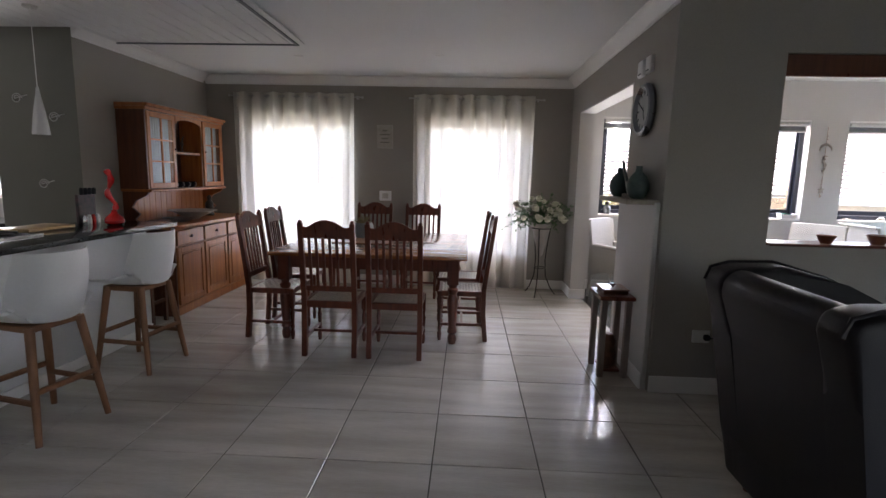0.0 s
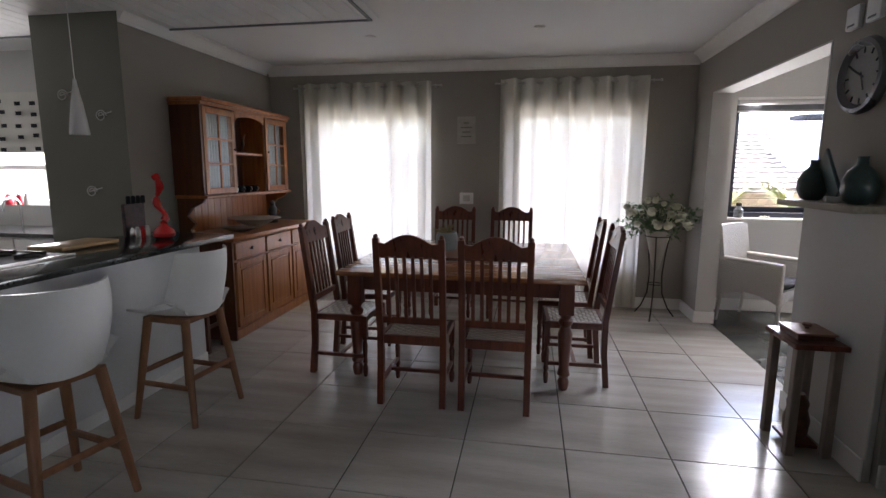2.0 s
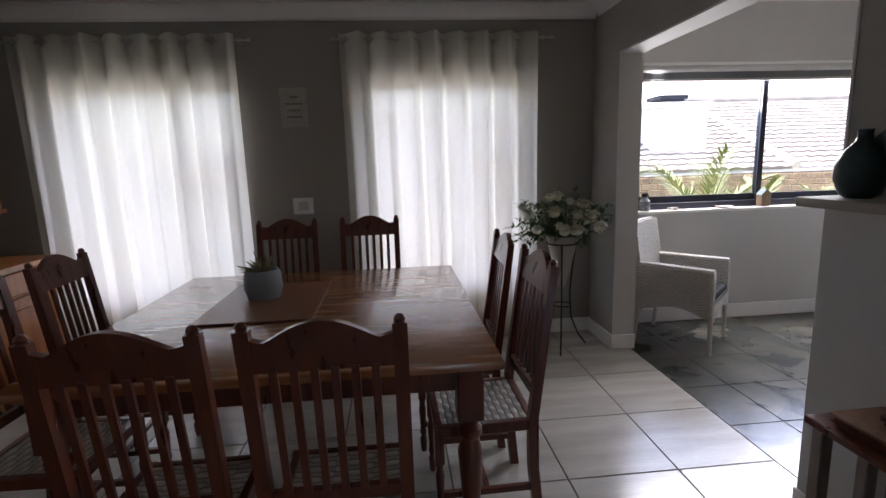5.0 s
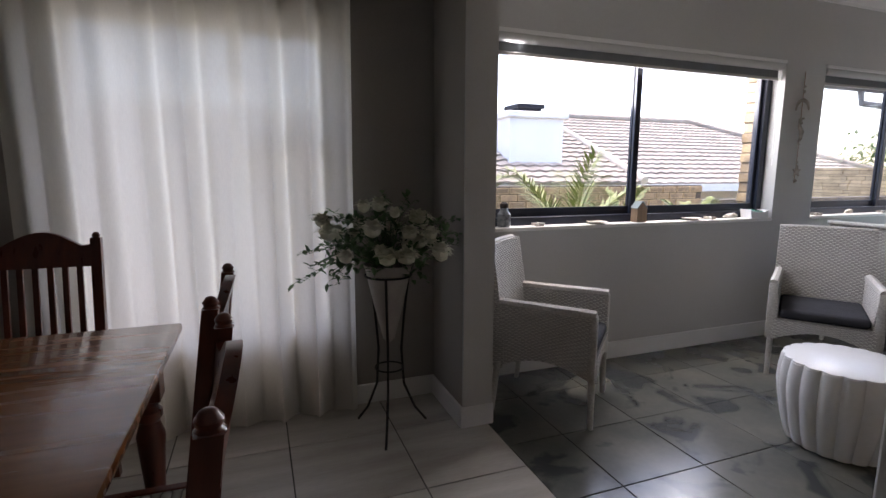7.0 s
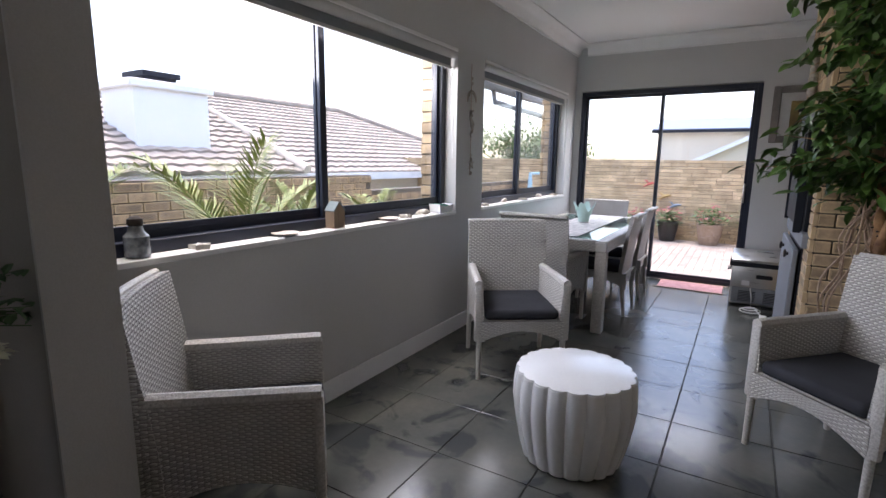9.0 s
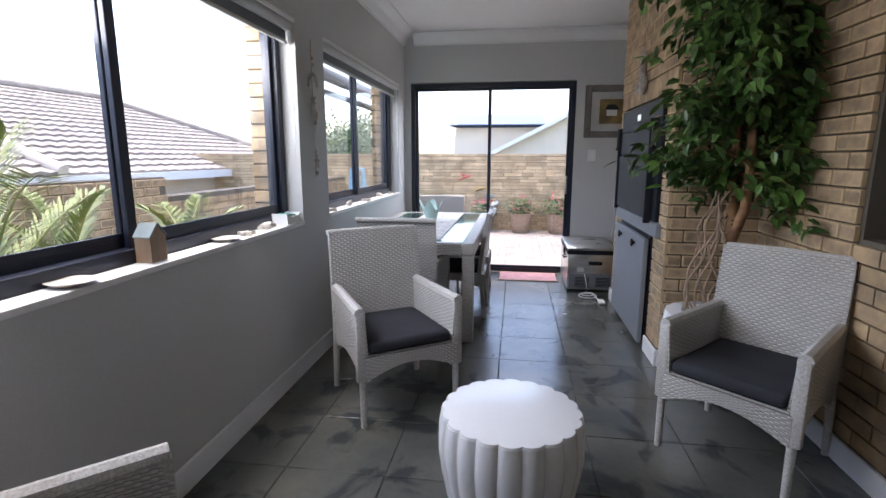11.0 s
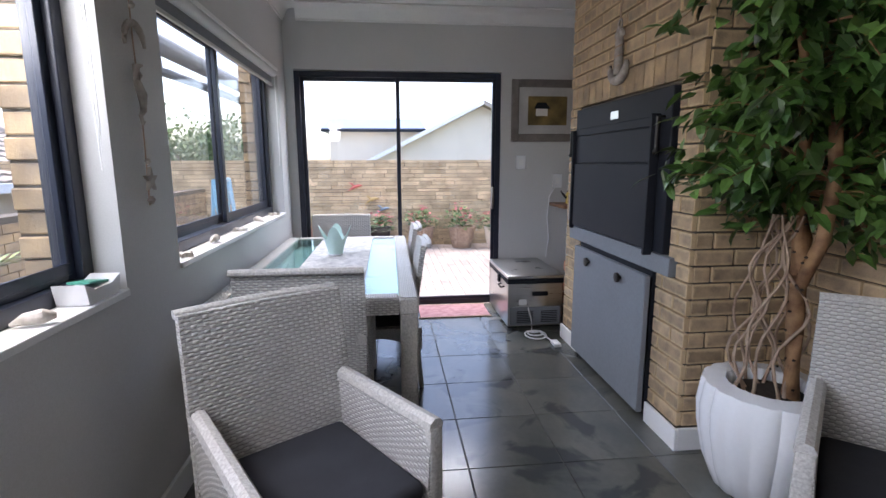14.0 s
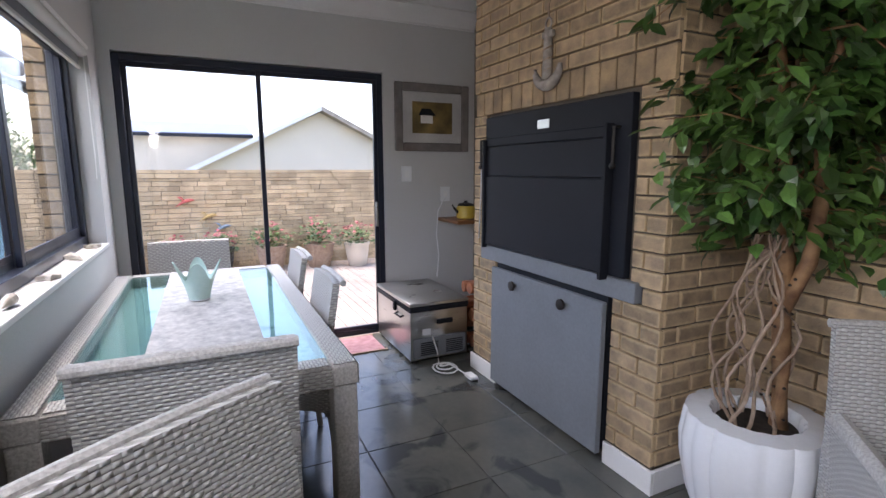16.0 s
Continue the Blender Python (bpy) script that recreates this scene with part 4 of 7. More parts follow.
for sx, sy in ((-0.1, -0.17), (0.1, -0.17), (-0.1, 0.17), (0.1, 0.17)):
    part("burner", lathe(B(), [(0.05, 0.012), (0.05, 0.022), (0.02, 0.03)], 18, (sx, sy, 0)), M_IRON, hob)
    part("pan_support", box(box(B(), sx - 0.09, sy - 0.006, 0.035, sx + 0.09, sy + 0.006, 0.045), sx - 0.006, sy - 0.09, 0.012, sx + 0.006, sy + 0.09, 0.0345), M_IRON, hob)

# pendant lamps over the counter
M_FROST = material("frosted_lamp_glass", (0.74, 0.75, 0.76), 0.25, color2=(0.5, 0.51, 0.52), scale=8, stretch=(1, 1, 0.1), bump=0)
for at in ((-3.0, 3.97, 1.73), (-3.0, 2.6, 1.73)):
    pl = thing("pendant_lamp", "slim frosted glass pendant lamp, unlit, on a thin cable", "lamp", at, 0, "pendant lamps over the counter")
    part("shade", lathe(B(), [(0.058, 0.0), (0.06, 0.01), (0.052, 0.08), (0.036, 0.20), (0.016, 0.31), (0.010, 0.36), (0.006, 0.36)], 24), M_FROST, pl)
    part("cable", tube(B(), [(0, 0, 0.36), (0, 0, CEIL - at[2] - 0.05)], 0.003, 6), M_WHITE, pl)
    part("ceiling_rose", lathe(B(), [(0.045, -0.05), (0.05, -0.045), (0.05, -0.035)], 20, (0, 0, CEIL - at[2])), M_STEEL, pl)

# kitchen seen past the pier
kc = thing("kitchen_unit", "white kitchen unit with a pale worktop under the window", "cabinet")
part("body", box(B(), -6.9, 5.02, 0.0, -4.2, 5.6, 0.86), M_WHITE, kc)
part("worktop", box(B(), -6.95, 4.98, 0.861, -4.15, 5.599, 0.90, 0.005), M_GRANITE, kc)
for i in range(4):
    part("door", box(B(), -6.85 + i * 0.65, 5.0, 0.1, -6.85 + i * 0.65 + 0.63, 5.018, 0.84, 0.003), M_WHITE, kc)
tap = thing("kitchen_tap", "chrome swan-neck tap at the kitchen window", "tap", (-5.32, 5.45, 0.90))
part("spout", tube(B(), [(0, 0, 0), (0, 0, 0.22)] + [(0.0, -0.09 + 0.09 * math.cos(a), 0.22 + 0.09 * math.sin(a)) for a in [math.pi * q / 8 for q in range(1, 9)]] + [(0, -0.18, 0.18)], 0.012, 10), M_CHROME, tap)
for i, (x, col) in enumerate(((-5.66, (0.5, 0.03, 0.05)), (-5.52, (0.5, 0.03, 0.05)), (-5.42, (0.6, 0.6, 0.58)))):
    j = thing("jar", "small coloured jar on the kitchen window sill", "jar", (x, 5.62, 1.12), group="jars on the kitchen sill")
    part("body", lathe(B(), [(0.03, 0), (0.034, 0.01), (0.034, 0.09), (0.02, 0.11)], 16), material("jar_colour_%d" % i, col, 0.3), j)
    part("lid", lathe(B(), [(0.022, 0.11), (0.024, 0.112), (0.024, 0.13)], 16), M_WHITE_PLASTIC, j)
bl = thing("roman_blind", "white roman blind with small dark motifs, half raised", "blind", (0, 5.60, 0))
part("cloth", sheet(B(), lambda u, v: (-6.40 + 1.70 * u, -0.03 - 0.012 * math.sin(v * 18), 1.68 + 0.62 * v), 4, 24, 1.7, 0.6, 0.004), material("blind_cloth", (0.62, 0.61, 0.57), 0.9, var=0.04), bl)
rng = random.Random(3)
for i in range(40):
    x, z = -6.35 + 0.2 * (i % 8) + rng.uniform(-0.03, 0.03), 1.72 + 0.12 * (i // 8) + rng.uniform(-0.02, 0.02)
    part("motif", box(B(), x - 0.035, -0.0485, z - 0.02, x + 0.035, -0.046, z + 0.02), M_CHARCOAL_PAINT, bl)

# wall scripts on the pier
for z, x in ((1.92, -3.35), (1.33, -3.5), (2.08, -3.68)):
    ws = thing("wall_script", "small curled metal script on the grey pier", "ornament", (x, 4.521, z), group="metal wall scripts")
    part("curl", tube(B(), [(0.05 * math.cos(a) * (1 - a / 16), -0.004, 0.045 * math.sin(a) * (1 - a / 18)) for a in [q * 0.5 for q in range(20)]] + [(0.10, -0.004, 0.03)], 0.0045, 6), M_STEEL, ws)

# shelf, vases and clock at the opening
shf = solid("wall_shelf", box(B(), 1.43, 3.62, 1.318, 1.656, 4.33, 1.352, 0.006, 2), material("pale_shelf_wood", (0.40, 0.36, 0.31), 0.6, color2=(0.30, 0.26, 0.22), scale=5, stretch=(10, 1, 10)), "pale wooden shelf standing out from the low wall", "shelf")
M_TEAL = material("dark_teal_glaze", (0.045, 0.085, 0.085), 0.35, color2=(0.02, 0.04, 0.045), scale=14)
for at, sc, lab in (((1.55, 4.20, 1.352), 0.78, "dark teal bottle vase on the shelf"), ((1.56, 3.80, 1.352), 0.8, "dark green bottle vase with a broad body")):
    v = solid("vase", lathe(B(), [(r * sc, z * sc) for r, z in ((0.05, 0), (0.075, 0.02), (0.098, 0.08), (0.098, 0.14), (0.07, 0.20), (0.032, 0.24), (0.027, 0.27), (0.03, 0.29), (0.022, 0.29))], 28), M_TEAL, lab, "vase", group="vases on the shelf")
    v.matrix_basis = pose(*at)
fo = thing("photo_frame", "tilted teal photo frame with small pale ornaments", "ornament", (1.56, 3.98, 1.352), 70)
bf = box(B(), -0.10, -0.008, 0.0, 0.10, 0.008, 0.25, 0.004)
part("frame", bf, M_TEAL, fo).matrix_basis = pose(0, 0, 0.02, -14, 24, 0)
part("stand", box(B(), -0.05, -0.05, 0.0, 0.05, 0.05, 0.03, 0.004), M_STEEL, fo)
part("pebble", lathe(B(), [(0.02, 0), (0.045, 0.02), (0.04, 0.05), (0.01, 0.065)], 14, (-0.03, -0.09, 0)), M_GLOSS_WHITE, fo)
ck = thing("wall_clock", "round steel-rimmed wall clock with a pale dial", "clock", (1.658, 4.03, 2.0))
b = lathe(B(), [(0.14, 0.0), (0.188, 0.0), (0.195, 0.02), (0.184, 0.045), (0.166, 0.05), (0.152, 0.03), (0.14, 0.02)], 48)
part("rim", b, material("gunmetal_rim", (0.16, 0.165, 0.18), 0.28, metal=0.9, bump=0), ck).matrix_basis = pose(0, 0, 0, 0, -90, 0)
part("dial", lathe(B(), [(0.152, 0.018), (0.152, 0.022)], 40), material("clock_dial", (0.26, 0.26, 0.25), 0.5), ck).matrix_basis = pose(0, 0, 0, 0, -90, 0)
for i in range(12):
    a = i * math.pi / 6
    part("hour_mark", box(B(), 0.112, -0.005, 0.023, 0.14, 0.005, 0.026), M_CHARCOAL_PAINT, ck).matrix_basis = pose(0, 0, 0, 0, -90, 0) @ pose(0, 0, 0, 0, 0, math.degrees(a))
for a, l in ((60, 0.11), (200, 0.08)):
    part("clock_hand", box(B(), -0.02, -0.005, 0.027, l, 0.005, 0.029), M_CHARCOAL_PAINT, ck).matrix_basis = pose(0, 0, 0, 0, -90, 0) @ pose(0, 0, 0, 0, 0, a)
for y in (4.17, 4.00):
    s = thing("alarm_box", "small white plastic box fixed high on the wall", "switch", (1.659, y, 2.32), group="boxes above the clock")
    part("body", box(B(), -0.03, -0.055, -0.06, 0, 0.055, 0.06, 0.008, 2), M_WHITE_PLASTIC, s)
    part("slot", box(B(), -0.033, -0.03, -0.045, -0.0305, 0.03, -0.035), M_GREY_PAINT, s)

# side table
M_LEGWASH = material("grey_washed_leg", (0.30, 0.25, 0.22), 0.6, color2=(0.2, 0.16, 0.14), scale=8, stretch=(6, 6, 1))
t = thing("side_table", "small wooden side table with a lidded box on it", "table", (1.475, 3.94, 0))
part("top", box(B(), -0.13, -0.17, 0.60, 0.13, 0.17, 0.63, 0.005), M_DARKWOOD, t)
for sx in (-1, 1):
    for sy in (-1, 1):
        part("leg", box(B(), sx * 0.09 - 0.022, sy * 0.13 - 0.022, 0, sx * 0.09 + 0.022, sy * 0.13 + 0.022, 0.599, 0.004), M_LEGWASH, t)
part("lower_shelf", box(B(), -0.068, -0.106, 0.03, 0.068, 0.106, 0.05, 0.003), M_DARKWOOD, t)
bx = thing("trinket_box", "flat wooden box with a round knob on the side table", "box", (1.475, 3.94, 0.63))
part("box", box(B(), -0.09, -0.10, 0.0, 0.09, 0.10, 0.03, 0.004), M_PINE_DARK_SHADED, bx)
part("lid", box(B(), -0.1, -0.11, 0.031, 0.1, 0.11, 0.042, 0.004), wood("lid_wood", (0.30, 0.15, 0.09), (0.2, 0.09, 0.05)), bx)
part("knob", lathe(B(), [(0.012, 0.042), (0.008, 0.05), (0.024, 0.058), (0.02, 0.07)], 14), M_PINE_DARK_SHADED, bx)
orn = solid("owl_ornament", lathe(B(), [(0.05, 0), (0.06, 0.03), (0.065, 0.10), (0.05, 0.16), (0.055, 0.20), (0.03, 0.25)], 18), material("brown_carving", (0.16, 0.07, 0.035), 0.5, color2=(0.06, 0.025, 0.015), scale=20), "brown carved ornament under the side table", "ornament")
orn.matrix_basis = pose(1.475, 3.94, 0.05)

# flower stand
fs = thing("flower_stand", "tall wrought-iron stand holding a pale cone vase", "stand", (1.28, 6.41, 0))
for i, a in enumerate((250, 10, 130)):
    ca, sa = math.cos(radians(a)), math.sin(radians(a))
    part("leg", tube(B(), [(r * ca, r * sa, z) for r, z in ((0.22, 0.008), (0.15, 0.10), (0.085, 0.25), (0.07, 0.45), (0.09, 0.65), (0.12, 0.86))], 0.007, 8), M_IRON, fs)
part("ring", tube(B(), [(0.12 * math.cos(a), 0.12 * math.sin(a), 0.86) for a in [2 * math.pi * i / 24 for i in range(25)]], 0.006, 6), M_IRON, fs)
part("ring", tube(B(), [(0.075 * math.cos(a), 0.075 * math.sin(a), 0.36) for a in [2 * math.pi * i / 20 for i in range(21)]], 0.005, 6), M_IRON, fs)
part("cone", lathe(B(), [(0.01, 0.50), (0.03, 0.52), (0.075, 0.70), (0.115, 0.88), (0.13, 0.92), (0.122, 0.92), (0.07, 0.72)], 26), material("grey_vase_glaze", (0.34, 0.31, 0.28), 0.4), fs, "grey-brown cone vase")
fl = thing("flower_arrangement", "cream roses with trailing green leaves in the stand", "flowers", (1.28, 6.41, 0.90))
rng = random.Random(11)


def leaf(bm, p, d, l, w, up=None):
    """A folded pointed leaf of six faces, from p along d."""
    d = d.normalized()
    s = d.cross(Vector((0, 0, 1)))
    s = s.normalized() if s.length > 0.05 else Vector((1, 0, 0))
    if up is not None:
        s = (Matrix.Rotation(up, 3, d) @ s).normalized()
    n = s.cross(d)
    P = [p, p + d * l * 0.35 + s * w * 0.5 + n * w * 0.12, p + d * l * 0.72 + s * w * 0.36 + n * w * 0.05, p + d * l - n * w * 0.25, p + d * l * 0.72 - s * w * 0.36 + n * w * 0.05, p + d * l * 0.35 - s * w * 0.5 + n * w * 0.12, p + d * l * 0.38, p + d * l * 0.72]
    V = [bm.verts.new(q) for q in P]
    for f in ((0, 1, 6), (1, 2, 7, 6), (2, 3, 7), (0, 6, 5), (5, 6, 7, 4), (4, 7, 3)):
        bm.faces.new([V[i] for i in f])


b = B()
for i in range(95):
    a = rng.uniform(0, 6.28)
    reach = rng.uniform(0.14, 0.56) * (0.95 if abs(math.cos(a)) > 0.5 else 0.55)
    end = Vector((math.cos(a) * reach, math.sin(a) * reach * 0.6, rng.uniform(-0.08, 0.36) * (1.2 - reach)))
    mid = end * 0.5 + Vector((0, 0, 0.10))
    tube(b, [(0, 0, 0.0), mid, end], [0.003, 0.002, 0.001], 3, False)
    for q in range(11):
        f = 0.35 + 0.065 * q
        pt = mid.lerp(end, (f - 0.35) / 0.65)
        leaf(b, pt, Vector((rng.gauss(0, 1), rng.gauss(0, 1), rng.gauss(0.2, 0.6))), rng.uniform(0.03, 0.06), rng.uniform(0.018, 0.03))
part("foliage", b, M_FLOWER_LEAF, fl, "trailing green leaves", smooth=False)
for i in range(30):
    a, rr = rng.uniform(0, 6.28), rng.uniform(0.05, 0.38)
    c = Vector((math.cos(a) * rr, math.sin(a) * rr * 0.55 - 0.05, rng.uniform(0.05, 0.32) + 0.06 * (0.3 - rr)))
    s = rng.uniform(0.028, 0.054)
    c.y -= 0.05
    b = lathe(B(), [(s * 0.2, -s * 0.7), (s * 0.7, -s * 0.4), (s * 0.85, s * 0.1), (s * 0.65, s * 0.55), (s * 0.3, s * 0.5), (s * 0.1, s * 0.35)], 10, c, flute=lambda q, z: 1 + 0.08 * math.sin(5 * q + 30 * z))
    for ring in range(4):
        for q in range(5 + ring):
            an = q * 6.28 / (5 + ring) + ring
            tilt = 0.25 + ring * 0.35
            d = Vector((math.cos(an) * math.sin(tilt), math.sin(an) * math.sin(tilt) - 0.3, math.cos(tilt)))
            leaf(b, c + d * s * 0.2, d, s * (0.9 + 0.14 * ring), s * 0.95)
    part("rose", b, M_PETAL, fl)

# black leather armchair in the living room
ac = thing("leather_armchair", "black leather armchair with high rolled sides", "armchair", (1.47, 1.60, 0))
SIDE = [(0.20, 0.06), (0.16, 0.3), (0.07, 0.8), (0.0, 1.03), (0.02, 1.09), (0.10, 1.115), (0.30, 1.12), (0.55, 1.05), (0.80, 0.93), (1.05, 0.86), (1.12, 0.80), (1.10, 0.3), (1.06, 0.06)]


def side_panel(y0, y1):
    b = prism(B(), SIDE, "y", y0, y1)
    bmesh.ops.bevel(b, geom=b.edges[:], offset=0.045, segments=4, affect="EDGES", profile=0.5, clamp_overlap=True)
    return b


part("side", side_panel(0.0, 0.17), M_LEATHER, ac)
part("side", side_panel(0.76, 0.93), M_LEATHER, ac)
bb = prism(B(), [(0.20, 0.06), (0.16, 0.3), (0.075, 0.8), (0.01, 1.02), (0.03, 1.08), (0.10, 1.11), (0.20, 1.06), (0.34, 0.4), (0.36, 0.06)], "y", 0.06, 0.87)
bmesh.ops.bevel(bb, geom=bb.edges[:], offset=0.03, segments=3, affect="EDGES", profile=0.5, clamp_overlap=True)
part("back", bb, M_LEATHER, ac)
part("seat_cushion", box(B(), 0.30, 0.175, 0.30, 1.08, 0.755, 0.48, 0.05, 4), M_LEATHER, ac)
part("base", box(B(), 0.22, 0.10, 0.06, 1.05, 0.83, 0.30, 0.02, 2), M_LEATHER, ac)
for y in (0.03, 0.90):
    part("piping", tube(B(), [(x, y, z + 0.004) for x, z in SIDE[3:11]], 0.008, 6), M_LEATHER, ac)
for x in (0.28, 0.98):
    for y in (0.08, 0.85):
        part("foot", lathe(B(), [(0.02, 0), (0.03, 0.06)], 10, (x, y, 0)), M_DARKWOOD, ac)
# leather chair part with carved legs, built here as a made-up low table
tl = thing("carved_table", "dark leather chair part with carved legs, built as a low table", "table", (2.44, 3.27, 0), 6)
part("top", box(B(), -0.31, -0.20, 0.47, 0.31, 0.20, 0.50, 0.012, 3), M_DARKWOOD, tl)
part("apron", box(B(), -0.27, -0.165, 0.33, 0.27, 0.165, 0.469, 0.02, 2), M_LEATHER, tl)
for sx in (-1, 1):
    for sy in (-1, 1):
        part("leg", tube(B(), [(sx * (0.25 + e), sy * (0.15 + 0.6 * e), z) for e, z in ((0.0, 0.42), (0.035, 0.34), (0.03, 0.26), (-0.01, 0.15), (-0.015, 0.08), (0.03, 0.025), (0.055, 0.018))], [0.04, 0.05, 0.045, 0.03, 0.024, 0.026, 0.012], 12), M_LEATHER, tl)
mg = thing("magazine", "pale magazine lying on the dark carved chair part", "magazine", (2.30, 3.25, 0.50), 20)
part("pages", box(B(), -0.11, -0.15, 0.001, 0.11, 0.15, 0.009, 0.001), material("magazine_paper", (0.52, 0.49, 0.45), 0.5, color2=(0.38, 0.36, 0.33), scale=9), mg)
part("cover", box(B(), -0.112, -0.152, 0.0092, 0.112, 0.152, 0.011), material("magazine_cover", (0.46, 0.43, 0.40), 0.35, color2=(0.30, 0.27, 0.24), scale=6), mg)
so = thing("wall_socket", "white wall socket with a plugged-in cable", "socket", (1.99, 3.569, 0.42))
part("plate", box(B(), -0.06, -0.012, -0.045, 0.06, 0, 0.045, 0.004), M_WHITE_PLASTIC, so)
part("plug", box(B(), 0.01, -0.05, -0.02, 0.05, -0.0125, 0.02, 0.008), M_CHARCOAL_PAINT, so)
part("cable", tube(B(), [(0.03, -0.05, 0), (0.10, -0.10, 0.02), (0.2, -0.14, -0.01), (0.26, -0.16, -0.035)], 0.005, 6), M_CHARCOAL_PAINT, so)

# hatch pelmet and sill things
hp = thing("hatch_blind", "dark wooden roller shutter box above the serving hatch", "blind")
part("box", box(B(), HATCH[0], 3.60, 2.19, HATCH[1], 3.71, 2.309, 0.004), M_PINE_DARK_SHADED, hp)
part("rail", box(B(), HATCH[0] + 0.01, 3.585, 2.17, HATCH[1] - 0.01, 3.61, 2.189, 0.003), M_DARKWOOD, hp)
solid("hatch_sill", box(B(), HATCH[0] + 0.001, 3.52, 1.072, HATCH[1] - 0.001, 3.75, 1.09, 0.004), M_DARKWOOD, "dark wooden sill of the serving hatch", "sill")
for x, r in ((2.78, 0.06), (3.12, 0.07), (3.3, 0.09)):
    bw = solid("wooden_bowl", lathe(B(), [(r * 0.5, 0), (r * 0.6, 0.008), (r, r * 0.9), (r * 0.9, r * 0.9), (r * 0.4, 0.02)], 20), wood("bowl_wood_%d" % int(x * 100), (0.26, 0.11, 0.05), (0.14, 0.05, 0.03)), "small turned wooden bowl on the hatch sill", "bowl", group="bowls on the hatch sill")
    bw.matrix_basis = pose(x, 3.62, 1.09)

# ---- sunroom ----


def wicker_chair(at, facing, arms=True, w=0.60, label="", cushion=True, high=0.97):
    """Seat faces +y in its own frame; facing: degrees from +x."""
    c = thing("wicker_armchair" if arms else "wicker_chair", label or "white woven wicker armchair with a charcoal seat cushion", "chair", at, facing - 90, "white wicker chairs")
    hw, d = w / 2, 0.30
    tilt = 0.16

    def back(u, v):
        z = 0.30 + (high - 0.30) * v
        x = (u - 0.5) * w * (1 - 0.03 * v)
        y = -d + 0.06 - tilt * max(0, z - 0.42) ** 1.2 - 0.012 * math.cos((u - 0.5) * math.pi)
        return (x, y, z + 0.003 * math.cos((u - 0.5) * math.pi) * v)
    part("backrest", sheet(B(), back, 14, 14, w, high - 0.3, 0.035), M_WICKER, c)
    part("back_rim", tube(B(), [Vector(back(i / 14, 1.0)) + Vector((0, -0.017, 0)) for i in range(15)], 0.0165, 8), M_WICKER_RIM, c)

    def apron(y, sgn):
        def f(u, v):
            x = (u - 0.5) * (w - 0.05)
            low = 0.26 + 0.075 * math.sin(math.pi * u)
            return (x, y, low + (0.40 - low) * v)
        return f
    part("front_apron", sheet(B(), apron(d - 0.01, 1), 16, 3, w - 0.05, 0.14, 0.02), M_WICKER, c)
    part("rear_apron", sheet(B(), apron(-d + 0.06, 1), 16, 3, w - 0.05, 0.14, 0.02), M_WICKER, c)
    part("seat_deck", box(B(), -hw + 0.035, -d + 0.03, 0.385, hw - 0.035, d - 0.005, 0.405), M_WICKER_RIM, c)
    for s in (-1, 1):
        if arms:
            def side(u, v):
                y = -d + 0.02 + (2 * d - 0.02) * u
                low = 0.26 + 0.085 * math.sin(math.pi * u)
                top = 0.655 - 0.012 * u
                z = low + (top - low) * v
                return (s * (hw - 0.01 + 0.025 * v * u), y, z)
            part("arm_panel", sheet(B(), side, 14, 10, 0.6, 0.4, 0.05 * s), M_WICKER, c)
            part("arm_rim", tube(B(), [Vector(side(i / 14, 1.0)) + Vector((-s * 0.025, 0, 0)) for i in range(15)], 0.03, 8), M_WICKER_RIM, c)
            part("arm_front", box(B(), s * (hw + 0.015) - (0.055 if s > 0 else 0), d - 0.028, 0.262, s * (hw + 0.015) + (0 if s > 0 else 0.055), d + 0.008, 0.645, 0.012, 2), M_WICKER_RIM, c)
        else:
            def side(u, v):
                y = -d + 0.02 + (2 * d - 0.03) * u
                low = 0.26 + 0.085 * math.sin(math.pi * u)
                return (s * (hw - 0.01), y, low + (0.41 - low) * v)
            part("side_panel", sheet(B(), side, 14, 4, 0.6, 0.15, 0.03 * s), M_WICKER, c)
        for y in (-d + 0.055, d - 0.012):
            part("leg", tube(B(), [(s * (hw - 0.02), y + (-0.03 if y < 0 else 0.004), 0), (s * (hw - 0.02), y, 0.30)], [0.016, 0.02], 10), M_WICKER_RIM, c)
    if cushion:
        b = box(B(), -hw + 0.055, -d + 0.06, 0.406, hw - 0.055, d + 0.005, 0.475, 0.028, 4)
        part("cushion", b, M_CUSHION, c, "charcoal cloth cushion")
    return c


wicker_chair((2.285, 6.43, 0), -45, w=0.56)
wicker_chair((4.36, 6.2, 0), 215, high=0.985)
wicker_chair((4.04, 4.33, 0), 137, w=0.60)
wicker_chair((5.36, 6.335, 0), 0, label="white woven wicker armchair at the head of the glass table", high=1.0)
wicker_chair((6.15, 6.01, 0), 90, arms=False, w=0.47, label="armless white wicker dining chair at the glass table", high=0.95)
wicker_chair((6.95, 6.02, 0), 90, arms=False, w=0.47, label="armless white wicker dining chair at the glass table", high=0.95)
wicker_chair((7.52, 6.40, 0), 180, arms=False, w=0.58, label="white wicker dining chair at the far end of the glass table", high=0.95)


# fluted ottoman table and planter
def flutes(n, depth):
    def f(a, z):
        return 1 - depth * (1 - abs(math.cos(a * n / 2)) ** 0.6)
    return f


